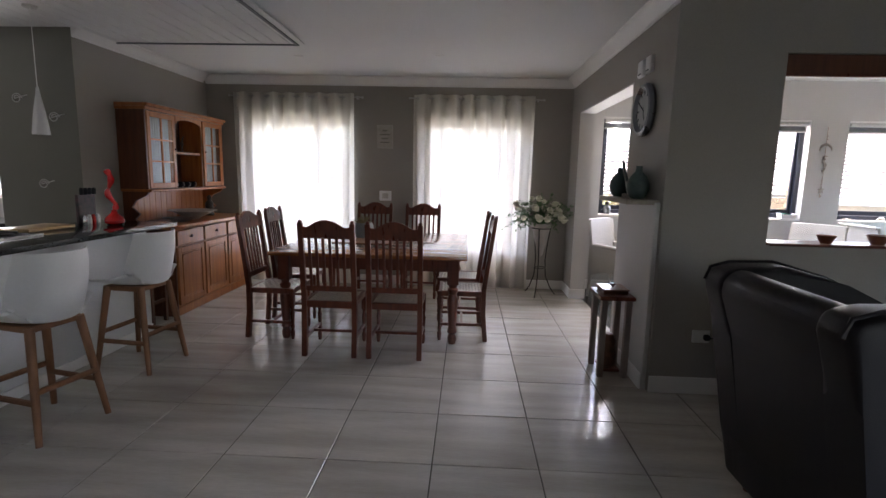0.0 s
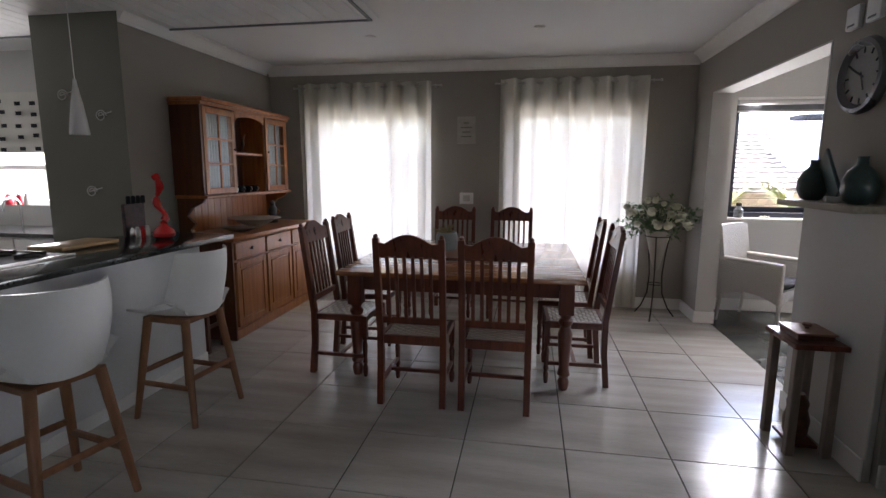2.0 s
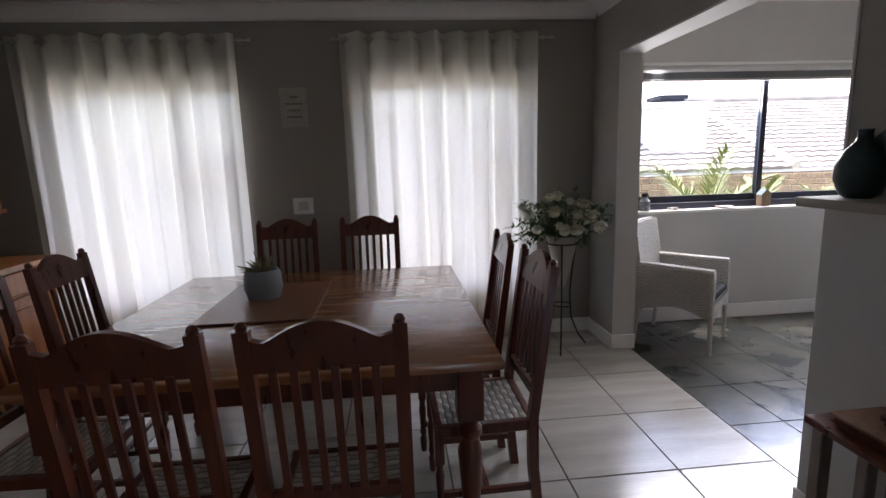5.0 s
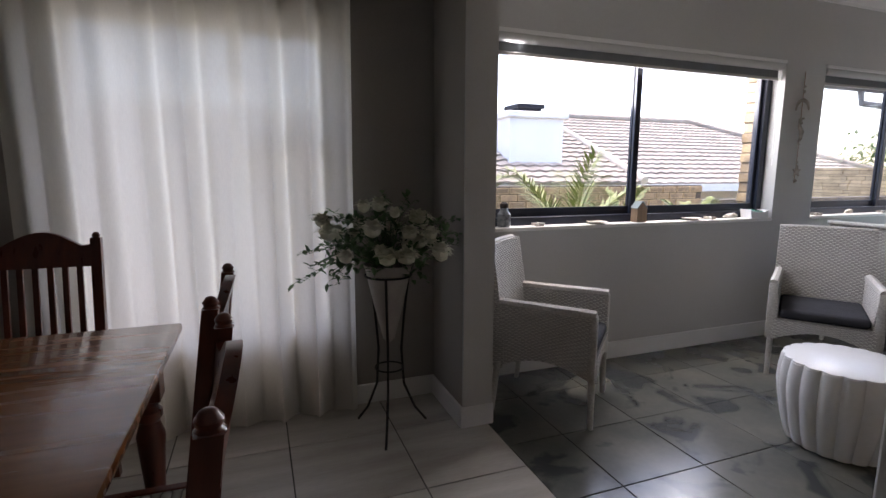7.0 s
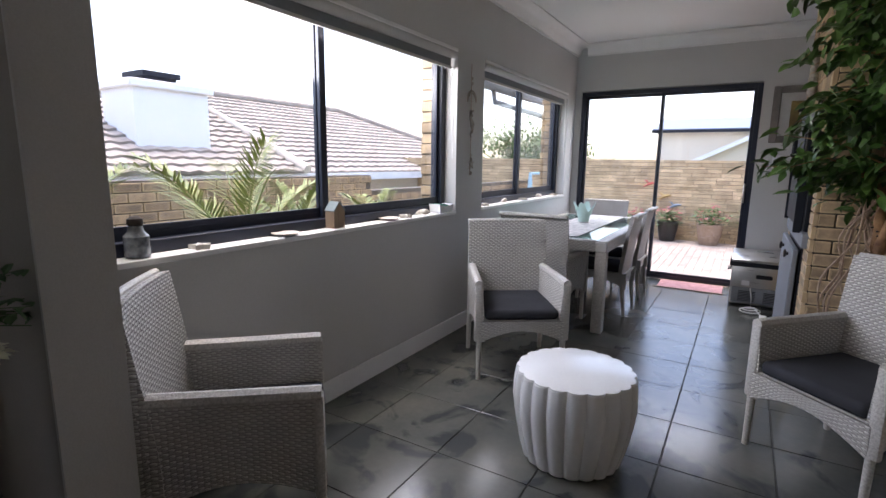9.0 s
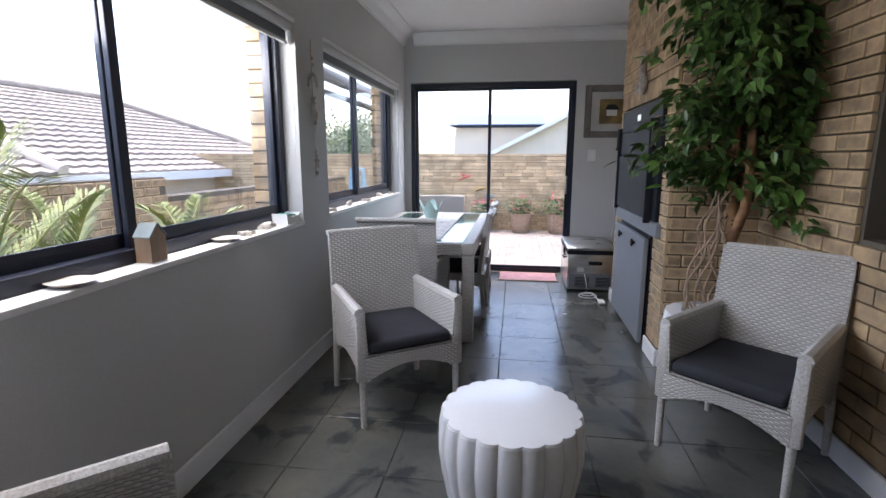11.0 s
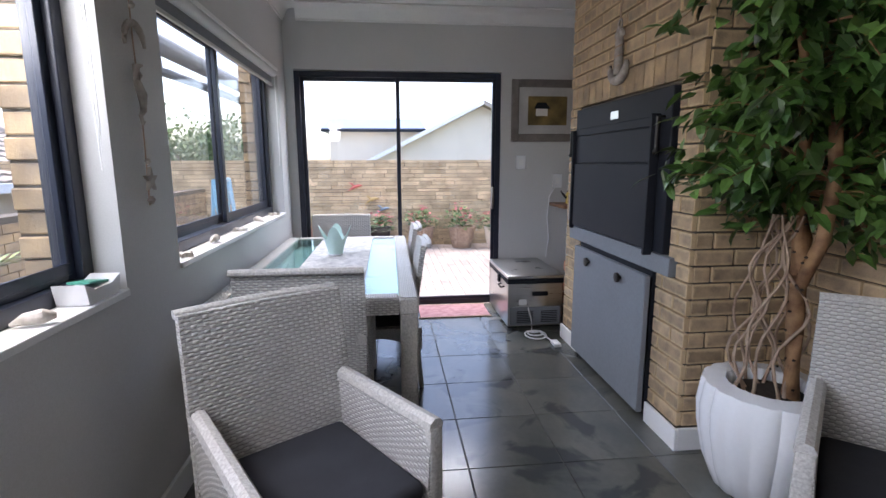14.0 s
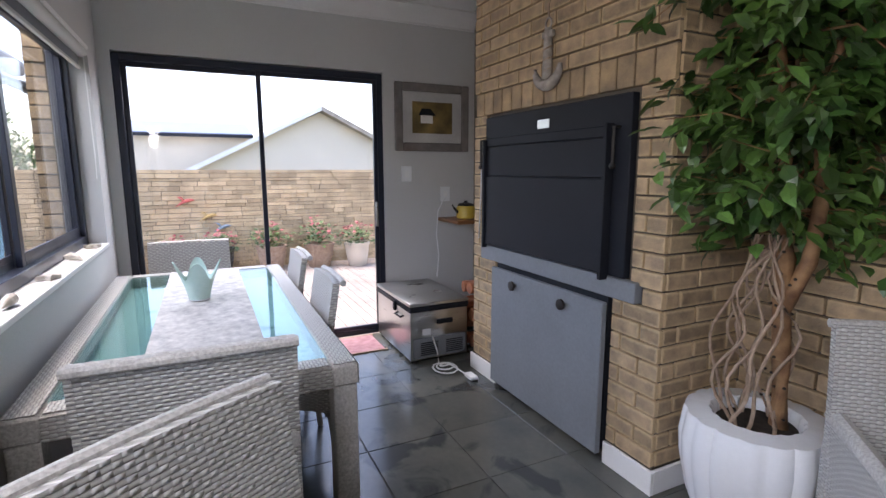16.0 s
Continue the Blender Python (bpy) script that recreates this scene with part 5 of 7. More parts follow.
o = thing("fluted_stool", "glossy white fluted drum table on the slate floor", "table", (3.44, 5.48, 0))
part("drum", lathe(B(), [(0.20, 0.0), (0.235, 0.008), (0.262, 0.10), (0.285, 0.22), (0.295, 0.30), (0.292, 0.38), (0.283, 0.437)], 160, flute=flutes(20, 0.055)), M_GLOSS_WHITE, o)
part("top_plate", lathe(B(), [(0.282, 0.4375), (0.279, 0.446), (0.272, 0.448)], 160, flute=flutes(20, 0.055)), M_GLOSS_WHITE, o)
tr = thing("potted_ficus", "artificial ficus tree in a fluted white planter", "tree", (4.73, 4.26, 0))
part("planter", lathe(B(), [(0.185, 0.0), (0.20, 0.01), (0.245, 0.12), (0.28, 0.28), (0.287, 0.38), (0.274, 0.48), (0.268, 0.495), (0.175, 0.502), (0.165, 0.49), (0.16, 0.44)], 120, flute=flutes(18, 0.045)), M_GLOSS_WHITE, tr)
part("soil", lathe(B(), [(0.158, 0.43), (0.15, 0.455), (0.05, 0.47)], 24), M_SOIL, tr)
trunks = [[(-0.03, 0.0, 0.45), (-0.02, 0.01, 0.75), (0.01, 0.0, 1.0), (0.01, 0.0, 1.15), (0.045, 0.015, 1.35), (0.045, 0.0, 1.65), (0.10, 0.03, 2.0), (0.06, 0.0, 2.3)],
          [(0.0, 0.0, 0.95), (-0.06, -0.03, 1.15), (-0.08, -0.03, 1.4), (-0.05, -0.02, 1.7), (-0.1, -0.05, 2.1)]]
trunks = [[(x - 0.03, y - 0.05, z) for x, y, z in t] for t in trunks]
part("trunk", tube(B(), trunks[0], [0.038, 0.034, 0.034, 0.037, 0.027, 0.024, 0.02, 0.012], 14), M_TRUNK, tr)
part("trunk", tube(B(), trunks[1], [0.03, 0.028, 0.026, 0.022, 0.012], 12), M_TRUNK, tr)
b, rng = B(), random.Random(21)
for i in range(46):
    p = Vector(trunks[0][rng.randrange(0, 4)]).lerp(Vector(trunks[0][rng.randrange(1, 5)]), rng.random())
    p.z = rng.uniform(0.5, 1.3)
    a = rng.uniform(0, 6.28)
    lathe(b, [(0.0045, -0.004), (0.008, 0.0), (0.004, 0.005)], 6, (p.x + 0.034 * math.cos(a), 0.034 * math.sin(a) + p.y, p.z))
tagged(part("knots", b, M_SOIL, tr, "dark bark knots"), kind="stuff")
for i in range(11):
    a = rng.uniform(0, 6.28)
    r0 = rng.uniform(0.07, 0.14)
    amp = rng.uniform(0.01, 0.035)
    ph = rng.uniform(0, 6)
    pts = []
    for q in range(15):
        f = q / 14
        rr = r0 * (1 + 0.5 * math.sin(math.pi * f)) * (1 - f * f * 0.85)
        pts.append((0.01 + rr * math.cos(a + 1.1 * f) + amp * math.sin(f * 13 + ph), 0.03 * (1 - f) + rr * math.sin(a + 1.1 * f) + amp * math.cos(f * 11 + ph), 0.45 + 0.80 * f))
    part("vine", tube(B(), pts, [0.008 - 0.003 * (q / 14) for q in range(15)], 7), M_VINE, tr, "pale twisted vine")
b = B()
crown = B()
for i in range(80):
    t0 = Vector(trunks[0][rng.randrange(4, 8)]) if rng.random() < 0.65 else Vector(trunks[1][rng.randrange(2, 5)])
    a, el = rng.uniform(0, 6.28), rng.uniform(-0.25, 1.1)
    ln = rng.uniform(0.30, 0.62)
    d = Vector((math.cos(a) * math.cos(el), math.sin(a) * math.cos(el), math.sin(el)))
    end = t0 + d * ln - Vector((0, 0, rng.uniform(0.03, 0.22)))
    if end.z + 0 > 2.72:
        end.z = 2.72
    if end.y < -0.27:
        end.y = -0.27
    mid = t0 + d * ln * 0.55
    mid.y = max(mid.y, -0.26)
    tube(b, [t0, mid, end], [0.006, 0.004, 0.0015], 5, False)
    for q in range(40):
        f = rng.uniform(0.15, 1.0)
        p = t0.lerp(mid, f / 0.55) if f < 0.55 else mid.lerp(end, (f - 0.55) / 0.45)
        off = Vector((rng.gauss(0, 0.05), rng.gauss(0, 0.05), rng.gauss(-0.01, 0.04)))
        ld = Vector((rng.gauss(d.x * 0.6, 0.6), rng.gauss(d.y * 0.6, 0.6), rng.gauss(-0.55, 0.4)))
        pp = p + off
        pp.y = max(pp.y, -0.27)
        leaf(crown, pp, ld, rng.uniform(0.075, 0.12), rng.uniform(0.036, 0.056), rng.uniform(-0.9, 0.9))
tagged(part("branch", b, M_TRUNK, tr), kind="stuff")
tagged(part("crown", crown, M_LEAF, tr, "dense drooping green leaves", smooth=False), kind="stuff")

# glass-topped wicker table
TX0, TX1, TY0, TY1, TZ = 5.30, 7.50, 5.785, 6.855, 0.79
tw = thing("glass_table", "long white wicker dining table with a glass top", "table")
for n, bx in (("rim", (TX0, TY0, TX1, TY0 + 0.10)), ("rim", (TX0, TY1 - 0.10, TX1, TY1)), ("rim", (TX0, TY0 + 0.10, TX0 + 0.10, TY1 - 0.10)), ("rim", (TX1 - 0.10, TY0 + 0.10, TX1, TY1 - 0.10))):
    x0, y0, x1, y1 = bx
    part("rim", box(B(), x0, y0, TZ - 0.09, x1, y1, TZ - 0.006, 0.008), M_WICKER_RIM, tw)
    part("rim_weave", sheet(B(), lambda u, v, x0=x0, x1=x1, y0=y0, y1=y1: (x0 + 0.008 + (x1 - x0 - 0.016) * u, y0 + 0.008 + (y1 - y0 - 0.016) * v, TZ), 2, 2, x1 - x0, y1 - y0, 0.005), M_WICKER, tw)
    part("skirt", sheet(B(), lambda u, v, x0=x0, x1=x1, y0=y0, y1=y1: ((x0 + (x1 - x0) * u, y0 - 0.002, TZ - 0.09 + 0.08 * v) if x1 - x0 > y1 - y0 else (x0 - 0.002, y1 + (y0 - y1) * u, TZ - 0.09 + 0.08 * v)), 2, 2, max(x1 - x0, y1 - y0), 0.08, 0.001), M_WICKER, tw)
M_TOPGLASS = glass("table_glass", (0.80, 0.93, 0.92))
part("glass_top", box(B(), TX0 + 0.10, TY0 + 0.10, TZ - 0.012, TX1 - 0.10, TY1 - 0.10, TZ - 0.002), M_TOPGLASS, tw, "greenish clear glass")
# added panel whose pale teal stands in for sky reflected in the glass
part("sky_reflection_panel", box(B(), TX0 + 0.10, TY0 + 0.10, TZ - 0.085, TX1 - 0.10, TY1 - 0.10, TZ - 0.07), material("painted_sky_reflection", (0.50, 0.58, 0.58), 0.3, var=0.03, bump=0), tw)
for x in (TX0 + 0.05, TX1 - 0.05):
    for y in (TY0 + 0.05, TY1 - 0.05):
        part("leg", box(B(), x - 0.045, y - 0.045, 0, x + 0.045, y + 0.045, TZ - 0.091, 0.006), M_WICKER_RIM, tw)
solid("table_runner", sheet(B(), lambda u, v: (TX0 + 0.16 + (TX1 - TX0 - 0.26) * u, 6.08 + 0.44 * v, TZ + 0.004 + 0.0012 * math.sin(u * 90) * math.sin(v * 30)), 60, 16, 1.9, 0.44, 0.003), material("marbled_runner", (0.66, 0.65, 0.62), 0.8, color2=(0.36, 0.36, 0.36), scale=22, fine=70, bump=0.4), "pale marbled cloth runner on the glass table", "runner")
vs = thing("napkin_vase", "frosted pale green glass vase shaped like a folded napkin", "vase", (6.55, 6.33, TZ + 0.006))
b = B()


def nap(u, v):
    a = 2 * math.pi * u
    r = (0.055 + 0.05 * v ** 1.5) * (1 + 0.16 * v * math.cos(4 * a))
    return (r * math.cos(a), r * math.sin(a), 0.01 + 0.16 * v + 0.05 * v * v * math.cos(4 * a))


part("glass", sheet(b, nap, 48, 12, 0.4, 0.2, 0.005), material("frosted_green_glass", (0.52, 0.70, 0.64), 0.35, var=0.04, bump=0), vs)
part("foot", lathe(B(), [(0.05, 0), (0.056, 0.006), (0.05, 0.014)], 24), M_GLOSS_WHITE, vs)

# braai built into the brick chimney
YF = 4.48
br = thing("braai", "black built-in steel braai with a grey ash door below", "fireplace")
part("surround", box(B(), 5.26, YF - 0.02, 0.99, 6.56, YF + 0.022, 1.85, 0.004), M_CHARCOAL_PAINT, br)
part("hood", box(B(), 5.40, YF + 0.0225, 1.66, 6.54, YF + 0.036, 1.71, 0.003), M_CHARCOAL_PAINT, br)
part("upper_shutter", box(B(), 5.38, YF + 0.0225, 1.465, 6.53, YF + 0.034, 1.655, 0.003), M_CHARCOAL_PAINT, br)
part("lower_shutter", box(B(), 5.38, YF + 0.0225, 0.995, 6.53, YF + 0.044, 1.458, 0.003), M_CHARCOAL_PAINT, br)
part("rail", box(B(), 5.36, YF + 0.0225, 0.97, 5.385, YF + 0.075, 1.72, 0.004), M_CHARCOAL_PAINT, br)
part("rail", box(B(), 6.52, YF + 0.0225, 0.97, 6.545, YF + 0.06, 1.70, 0.004), M_CHARCOAL_PAINT, br)
part("badge", box(B(), 5.86, YF + 0.0225, 1.735, 5.97, YF + 0.027, 1.785, 0.002), M_STEEL, br, "plain steel badge")
for x in (5.33, 6.56):
    part("latch", tube(B(), [(x, YF + 0.022, 1.70), (x, YF + 0.06, 1.70), (x, YF + 0.06, 1.52)], 0.008, 8), M_IRON, br)
    part("latch_knob", lathe(B(), [(0.012, -0.012), (0.017, 0), (0.012, 0.012)], 10, (x, YF + 0.06, 1.52)), M_IRON, br)
part("lintel_plate", box(B(), 5.18, YF - 0.02, 0.885, 6.60, YF + 0.03, 0.985, 0.004), M_GREY_PAINT, br)
part("ash_recess", box(B(), 5.36, YF - 0.02, 0.06, 6.40, YF + 0.012, 0.884), M_CHARCOAL_PAINT, br)
dr = part("ash_door", box(B(), 5.35, YF + 0.025, 0.05, 6.40, YF + 0.06, 0.855, 0.005), M_GREY_PAINT, br, "flat grey steel door")
for x in (5.64, 6.12):
    part("door_knob", lathe(B(), [(0.012, 0), (0.014, 0.012), (0.03, 0.018), (0.03, 0.03), (0.016, 0.034)], 16), M_IRON, dr).matrix_basis = pose(x, YF + 0.06, 0.78, -90, 0, 0)
part("rod", tube(B(), [(6.62, YF + 0.02, 1.68), (6.615, YF + 0.025, 1.35), (6.63, YF + 0.03, 1.02)], 0.005, 6), M_STEEL, br, "thin hanging steel poker")
an = thing("anchor", "weathered wooden anchor ornament hung on the brick wall", "ornament", (5.88, YF + 0.035, 1.965))
M_ANCHOR = material("weathered_anchor", (0.46, 0.42, 0.37), 0.8, color2=(0.22, 0.19, 0.17), scale=18, bump=0.4)
part("shank", tube(B(), [(0, 0, 0.03), (0, 0, 0.30)], [0.03, 0.022], 10), M_ANCHOR, an)
part("arms", tube(B(), [(0.11 * math.cos(a), 0, 0.10 + 0.10 * math.sin(a)) for a in [math.pi * (1.0 + q / 12) for q in range(13)]], [0.012 + 0.02 * math.sin(math.pi * q / 12) for q in range(13)], 10), M_ANCHOR, an)
part("stock", box(B(), -0.045, -0.014, 0.25, 0.045, 0.014, 0.285, 0.005), M_ANCHOR, an)
part("ring", tube(B(), [(0.025 * math.cos(a), 0, 0.325 + 0.028 * math.sin(a)) for a in [2 * math.pi * q / 16 for q in range(17)]], 0.006, 6), M_ANCHOR, an)
part("rope", tube(B(), [(0, 0, 0.35), (0.006, 0, 0.42), (0, -0.02, 0.50)], 0.006, 6), M_VINE, an)
part("rope_wrap", tube(B(), [(0.025 * math.cos(q * 0.9), 0.025 * math.sin(q * 0.9), 0.06 + 0.008 * q) for q in range(22)], 0.005, 5), M_VINE, an)

# camping fridge, shelf, picture, switches at the end wall
fr = thing("camping_fridge", "grey steel camping fridge with a dark lid", "fridge", (7.0, 4.40, 0))
part("body", box(B(), 0.0, 0.0, 0.02, 0.80, 0.50, 0.41, 0.008, 2), M_STEEL, fr)
part("lid_band", box(B(), -0.006, -0.006, 0.411, 0.806, 0.506, 0.455, 0.006, 2), M_CHARCOAL_PAINT, fr)
part("lid", box(B(), -0.008, -0.008, 0.456, 0.808, 0.508, 0.485, 0.010, 2), M_STEEL, fr)
part("end_cap", box(B(), -0.012, 0.02, 0.04, -0.001, 0.48, 0.20, 0.003), M_GREY_PAINT, fr)
for i in range(7):
    part("vent_slat", box(B(), -0.016, 0.05, 0.06 + i * 0.016, -0.0125, 0.20, 0.068 + i * 0.016), M_CHARCOAL_PAINT, fr)
    part("vent_slat", box(B(), -0.016, 0.27, 0.06 + i * 0.016, -0.0125, 0.42, 0.068 + i * 0.016), M_CHARCOAL_PAINT, fr)
part("handle", box(B(), -0.02, 0.14, 0.30, -0.001, 0.28, 0.34, 0.006), M_CHARCOAL_PAINT, fr)
part("label_plate", box(B(), -0.004, 0.33, 0.22, -0.001, 0.40, 0.27), M_WHITE_PLASTIC, fr)
part("latch", box(B(), 0.30, 0.5005, 0.36, 0.34, 0.522, 0.44, 0.004), M_CHARCOAL_PAINT, fr)
part("side_handle", tube(B(), [(0.14, 0.50, 0.36), (0.14, 0.53, 0.35), (0.26, 0.53, 0.35), (0.26, 0.50, 0.36)], 0.008, 8), M_CHARCOAL_PAINT, fr)
cb = thing("power_cable", "coiled white extension cable on the slate floor", "cable", (6.78, 4.70, 0))
part("cable", tube(B(), [(0.20, 0.02, 0.20), (0.16, 0.0, 0.10)] + [((0.13 - 0.004 * q) * math.cos(q * 0.55), (0.10 - 0.002 * q) * math.sin(q * 0.55), 0.012 + 0.0012 * q) for q in range(34)] + [(-0.16, -0.09, 0.01)], 0.006, 7), M_WHITE_PLASTIC, cb)
part("plug_block", box(B(), -0.27, -0.13, 0.001, -0.16, -0.07, 0.03, 0.006), M_WHITE_PLASTIC, cb)
sh = solid("wall_shelf", box(B(), 7.40, 3.90, 1.03, 7.838, 4.28, 1.06, 0.004), M_BEECH, "small wooden shelf in the corner beside the chimney", "shelf")
kt = thing("yellow_pot", "small yellow enamel pot with a dark lid on the shelf", "pot", (7.60, 4.10, 1.06))
part("body", lathe(B(), [(0.07, 0), (0.085, 0.01), (0.085, 0.10), (0.075, 0.12)], 24), material("yellow_enamel", (0.55, 0.38, 0.05), 0.35), kt)
part("lid", lathe(B(), [(0.078, 0.12), (0.07, 0.135), (0.015, 0.15), (0.018, 0.165)], 24), M_IRON, kt)
part("spout", tube(B(), [(0, 0.08, 0.06), (0, 0.12, 0.10), (0, 0.14, 0.13)], [0.014, 0.01, 0.008], 8), M_IRON, kt)
bk = thing("firewood_bag", "orange net bag of firewood beside the fridge", "bag", (6.90, 4.16, 0))
b = B()
for i in range(14):
    x, z = rng.uniform(-0.06, 0.5), 0.06 + 0.11 * (i // 3)
    tube(b, [(x, -0.12, z), (x + rng.uniform(-0.05, 0.05), 0.13, z + rng.uniform(-0.02, 0.02))], 0.05, 8)
part("logs", b, material("orange_bag", (0.42, 0.15, 0.07), 0.8, color2=(0.22, 0.09, 0.05), scale=20), bk)
pf = thing("framed_picture", "framed painting of a white cottage in a grey frame", "picture", (7.838, 4.33, 1.975))
for lo, hi, za, zb in ((-0.37, -0.295, -0.30, 0.30), (0.295, 0.37, -0.30, 0.30), (-0.295, 0.295, -0.30, -0.225), (-0.295, 0.295, 0.225, 0.30)):
    part("frame", box(B(), -0.03, lo, za, 0, hi, zb, 0.008), material("grey_frame_wood", (0.22, 0.20, 0.185), 0.5, color2=(0.14, 0.125, 0.115), scale=10), pf)
part("mat", box(B(), -0.012, -0.295, -0.225, -0.002, 0.295, 0.225), material("mat_board", (0.50, 0.50, 0.49), 0.9), pf)
part("canvas", box(B(), -0.016, -0.20, -0.14, -0.0125, 0.20, 0.14), material("landscape_paint", (0.30, 0.21, 0.07), 0.6, color2=(0.07, 0.05, 0.02), scale=7), pf)
part("cottage_wall", box(B(), -0.0185, 0.0, -0.05, -0.0165, 0.12, 0.02), M_WHITE, pf)
part("cottage_roof", prism(B(), [(-0.03, 0.02), (0.14, 0.02), (0.11, 0.08), (0.02, 0.08)], "x", -0.019, -0.0165), M_CHARCOAL_PAINT, pf)
for y, z, lab in ((4.59, 1.47, "narrow white light switch beside the door"), (4.20, 1.28, "white wall socket above the shelf")):
    s = thing("light_switch", lab, "switch", (7.838, y, z))
    part("plate", box(B(), -0.012, -0.05, -0.07, 0, 0.05, 0.07, 0.004), M_WHITE_PLASTIC, s)
    part("rocker", box(B(), -0.016, -0.02, -0.03, -0.0125, 0.02, 0.03, 0.002), M_WHITE, s)
wc = thing("wall_cable", "white cable hanging from the wall socket", "cable", (7.81, 4.26, 0))
part("cable", tube(B(), [(0, -0.04, 1.24), (-0.01, 0.03, 1.12), (-0.02, 0.05, 0.9), (-0.03, 0.03, 0.7), (-0.05, 0.06, 0.5)], 0.006, 7), M_WHITE_PLASTIC, wc)
mt = thing("door_mat", "pink patterned mat at the sliding door", "mat", (7.60, 5.31, 0))
part("mat", box(B(), -0.2, -0.34, 0.001, 0.2, 0.34, 0.010, 0.003), material("pink_mat", (0.46, 0.26, 0.27), 0.95, color2=(0.28, 0.13, 0.15), scale=16, bump=0.5), mt)
for e in (-0.215, 0.2):
    part("border", box(B(), e, -0.355, 0.001, e + 0.015, 0.355, 0.011), M_VINE, mt)

# blinds rolled up over the windows
for a0, a1 in ((W1[0], W1[1]), (W2[0], W2[1])):
    rb = thing("roller_blind", "grey roller blind rolled up above the window", "blind", group="sunroom roller blinds")
    part("roll", tube(B(), [(a0 + 0.02, 6.91, 2.245), (a1 - 0.02, 6.91, 2.245)], 0.035, 14), M_WALL_SUN, rb)
    part("cloth", box(B(), a0 + 0.03, 6.925, 2.155, a1 - 0.03, 6.932, 2.235), M_GREY_PAINT, rb)
    part("bottom_bar", box(B(), a0 + 0.025, 6.918, 2.135, a1 - 0.025, 6.938, 2.157, 0.004), M_WALL_SUN, rb)
    part("pelmet", box(B(), a0 + 0.004, 6.872, 2.262, a1 - 0.004, 6.90, 2.288, 0.004), M_WHITE, rb)
    part("chain", tube(B(), [(a1 - 0.06, 6.895, 2.22), (a1 - 0.055, 6.89, 1.6), (a1 - 0.045, 6.893, 1.45), (a1 - 0.035, 6.89, 1.6), (a1 - 0.04, 6.895, 2.22)], 0.0025, 5), M_WHITE, rb)

# shell and driftwood mobile between the windows
mb = thing("wall_mobile", "hanging driftwood mobile with seahorse and starfish", "ornament", (4.90, 6.862, 1.93))
part("string", tube(B(), [(0, 0, 0.28), (0, 0, 0.0), (0.01, 0, -0.3), (0, 0, -0.62)], 0.003, 5), M_VINE, mb)
part("arch", tube(B(), [(0.075 * math.cos(a), -0.006, 0.075 * math.sin(a) - 0.02) for a in [math.pi * (q / 12) * 1.05 for q in range(13)]], [0.006 + 0.009 * math.sin(math.pi * q / 12) for q in range(13)], 8), M_ANCHOR, mb)
for z, r in ((0.12, 0.013), (0.16, 0.011), (-0.13, 0.014), (-0.45, 0.012), (-0.6, 0.016)):
    part("bead", lathe(B(), [(r * 0.4, -r), (r, 0), (r * 0.4, r)], 10, (0, -0.008, z)), M_ANCHOR, mb)
part("seahorse", tube(B(), [(0.03, -0.008, -0.09), (-0.015, -0.008, -0.10), (-0.02, -0.008, -0.15), (0.015, -0.008, -0.20), (0.01, -0.008, -0.26), (-0.015, -0.008, -0.28), (-0.005, -0.008, -0.31), (0.012, -0.008, -0.30)], [0.006, 0.014, 0.013, 0.018, 0.012, 0.008, 0.006, 0.004], 9), M_ANCHOR, mb)


def starfish(bm, r, t, rot=0.0):
    pts = []
    for q in range(10):
        a = rot + q * math.pi / 5
        rr = r if q % 2 == 0 else r * 0.4
        pts.append((rr * math.cos(a), rr * math.sin(a)))
    return prism(bm, pts, "y", -t / 2, t / 2)


part("starfish", starfish(B(), 0.05, 0.014, 0.3), M_ANCHOR, mb).matrix_basis = pose(0, -0.012, -0.52)

# things on the window sills
SILL = 1.026
bt = thing("bottle", "dark glass bottle filled with shells on the window sill", "bottle", (2.22, 6.94, SILL))
part("body", lathe(B(), [(0.042, 0), (0.048, 0.008), (0.048, 0.085), (0.03, 0.105), (0.026, 0.125), (0.03, 0.128)], 20), material("shell_bottle", (0.24, 0.26, 0.27), 0.2, color2=(0.08, 0.09, 0.10), scale=40), bt)
part("stopper", lathe(B(), [(0.024, 0.128), (0.03, 0.135), (0.028, 0.155), (0.012, 0.165)], 14), M_SOIL, bt)
hs = thing("wooden_house", "small wooden house block on the window sill", "ornament", (3.36, 6.94, SILL))
part("block", prism(B(), [(-0.045, 0), (0.045, 0), (0.045, 0.10), (0, 0.15), (-0.045, 0.10)], "y", -0.035, 0.035), wood("house_wood", (0.36, 0.25, 0.16), (0.24, 0.16, 0.10)), hs)
for s in (-1, 1):
    part("roof", box(B(), -0.004, -0.038, 0, 0.004, 0.038, 0.07), material("roof_grey_green", (0.22, 0.26, 0.25), 0.6), hs).matrix_basis = pose(s * 0.048, 0, 0.101, 0, -s * 42, 0)
M_SHELL = material("sea_shell", (0.62, 0.58, 0.52), 0.5, color2=(0.38, 0.34, 0.29), scale=30, bump=0.3)
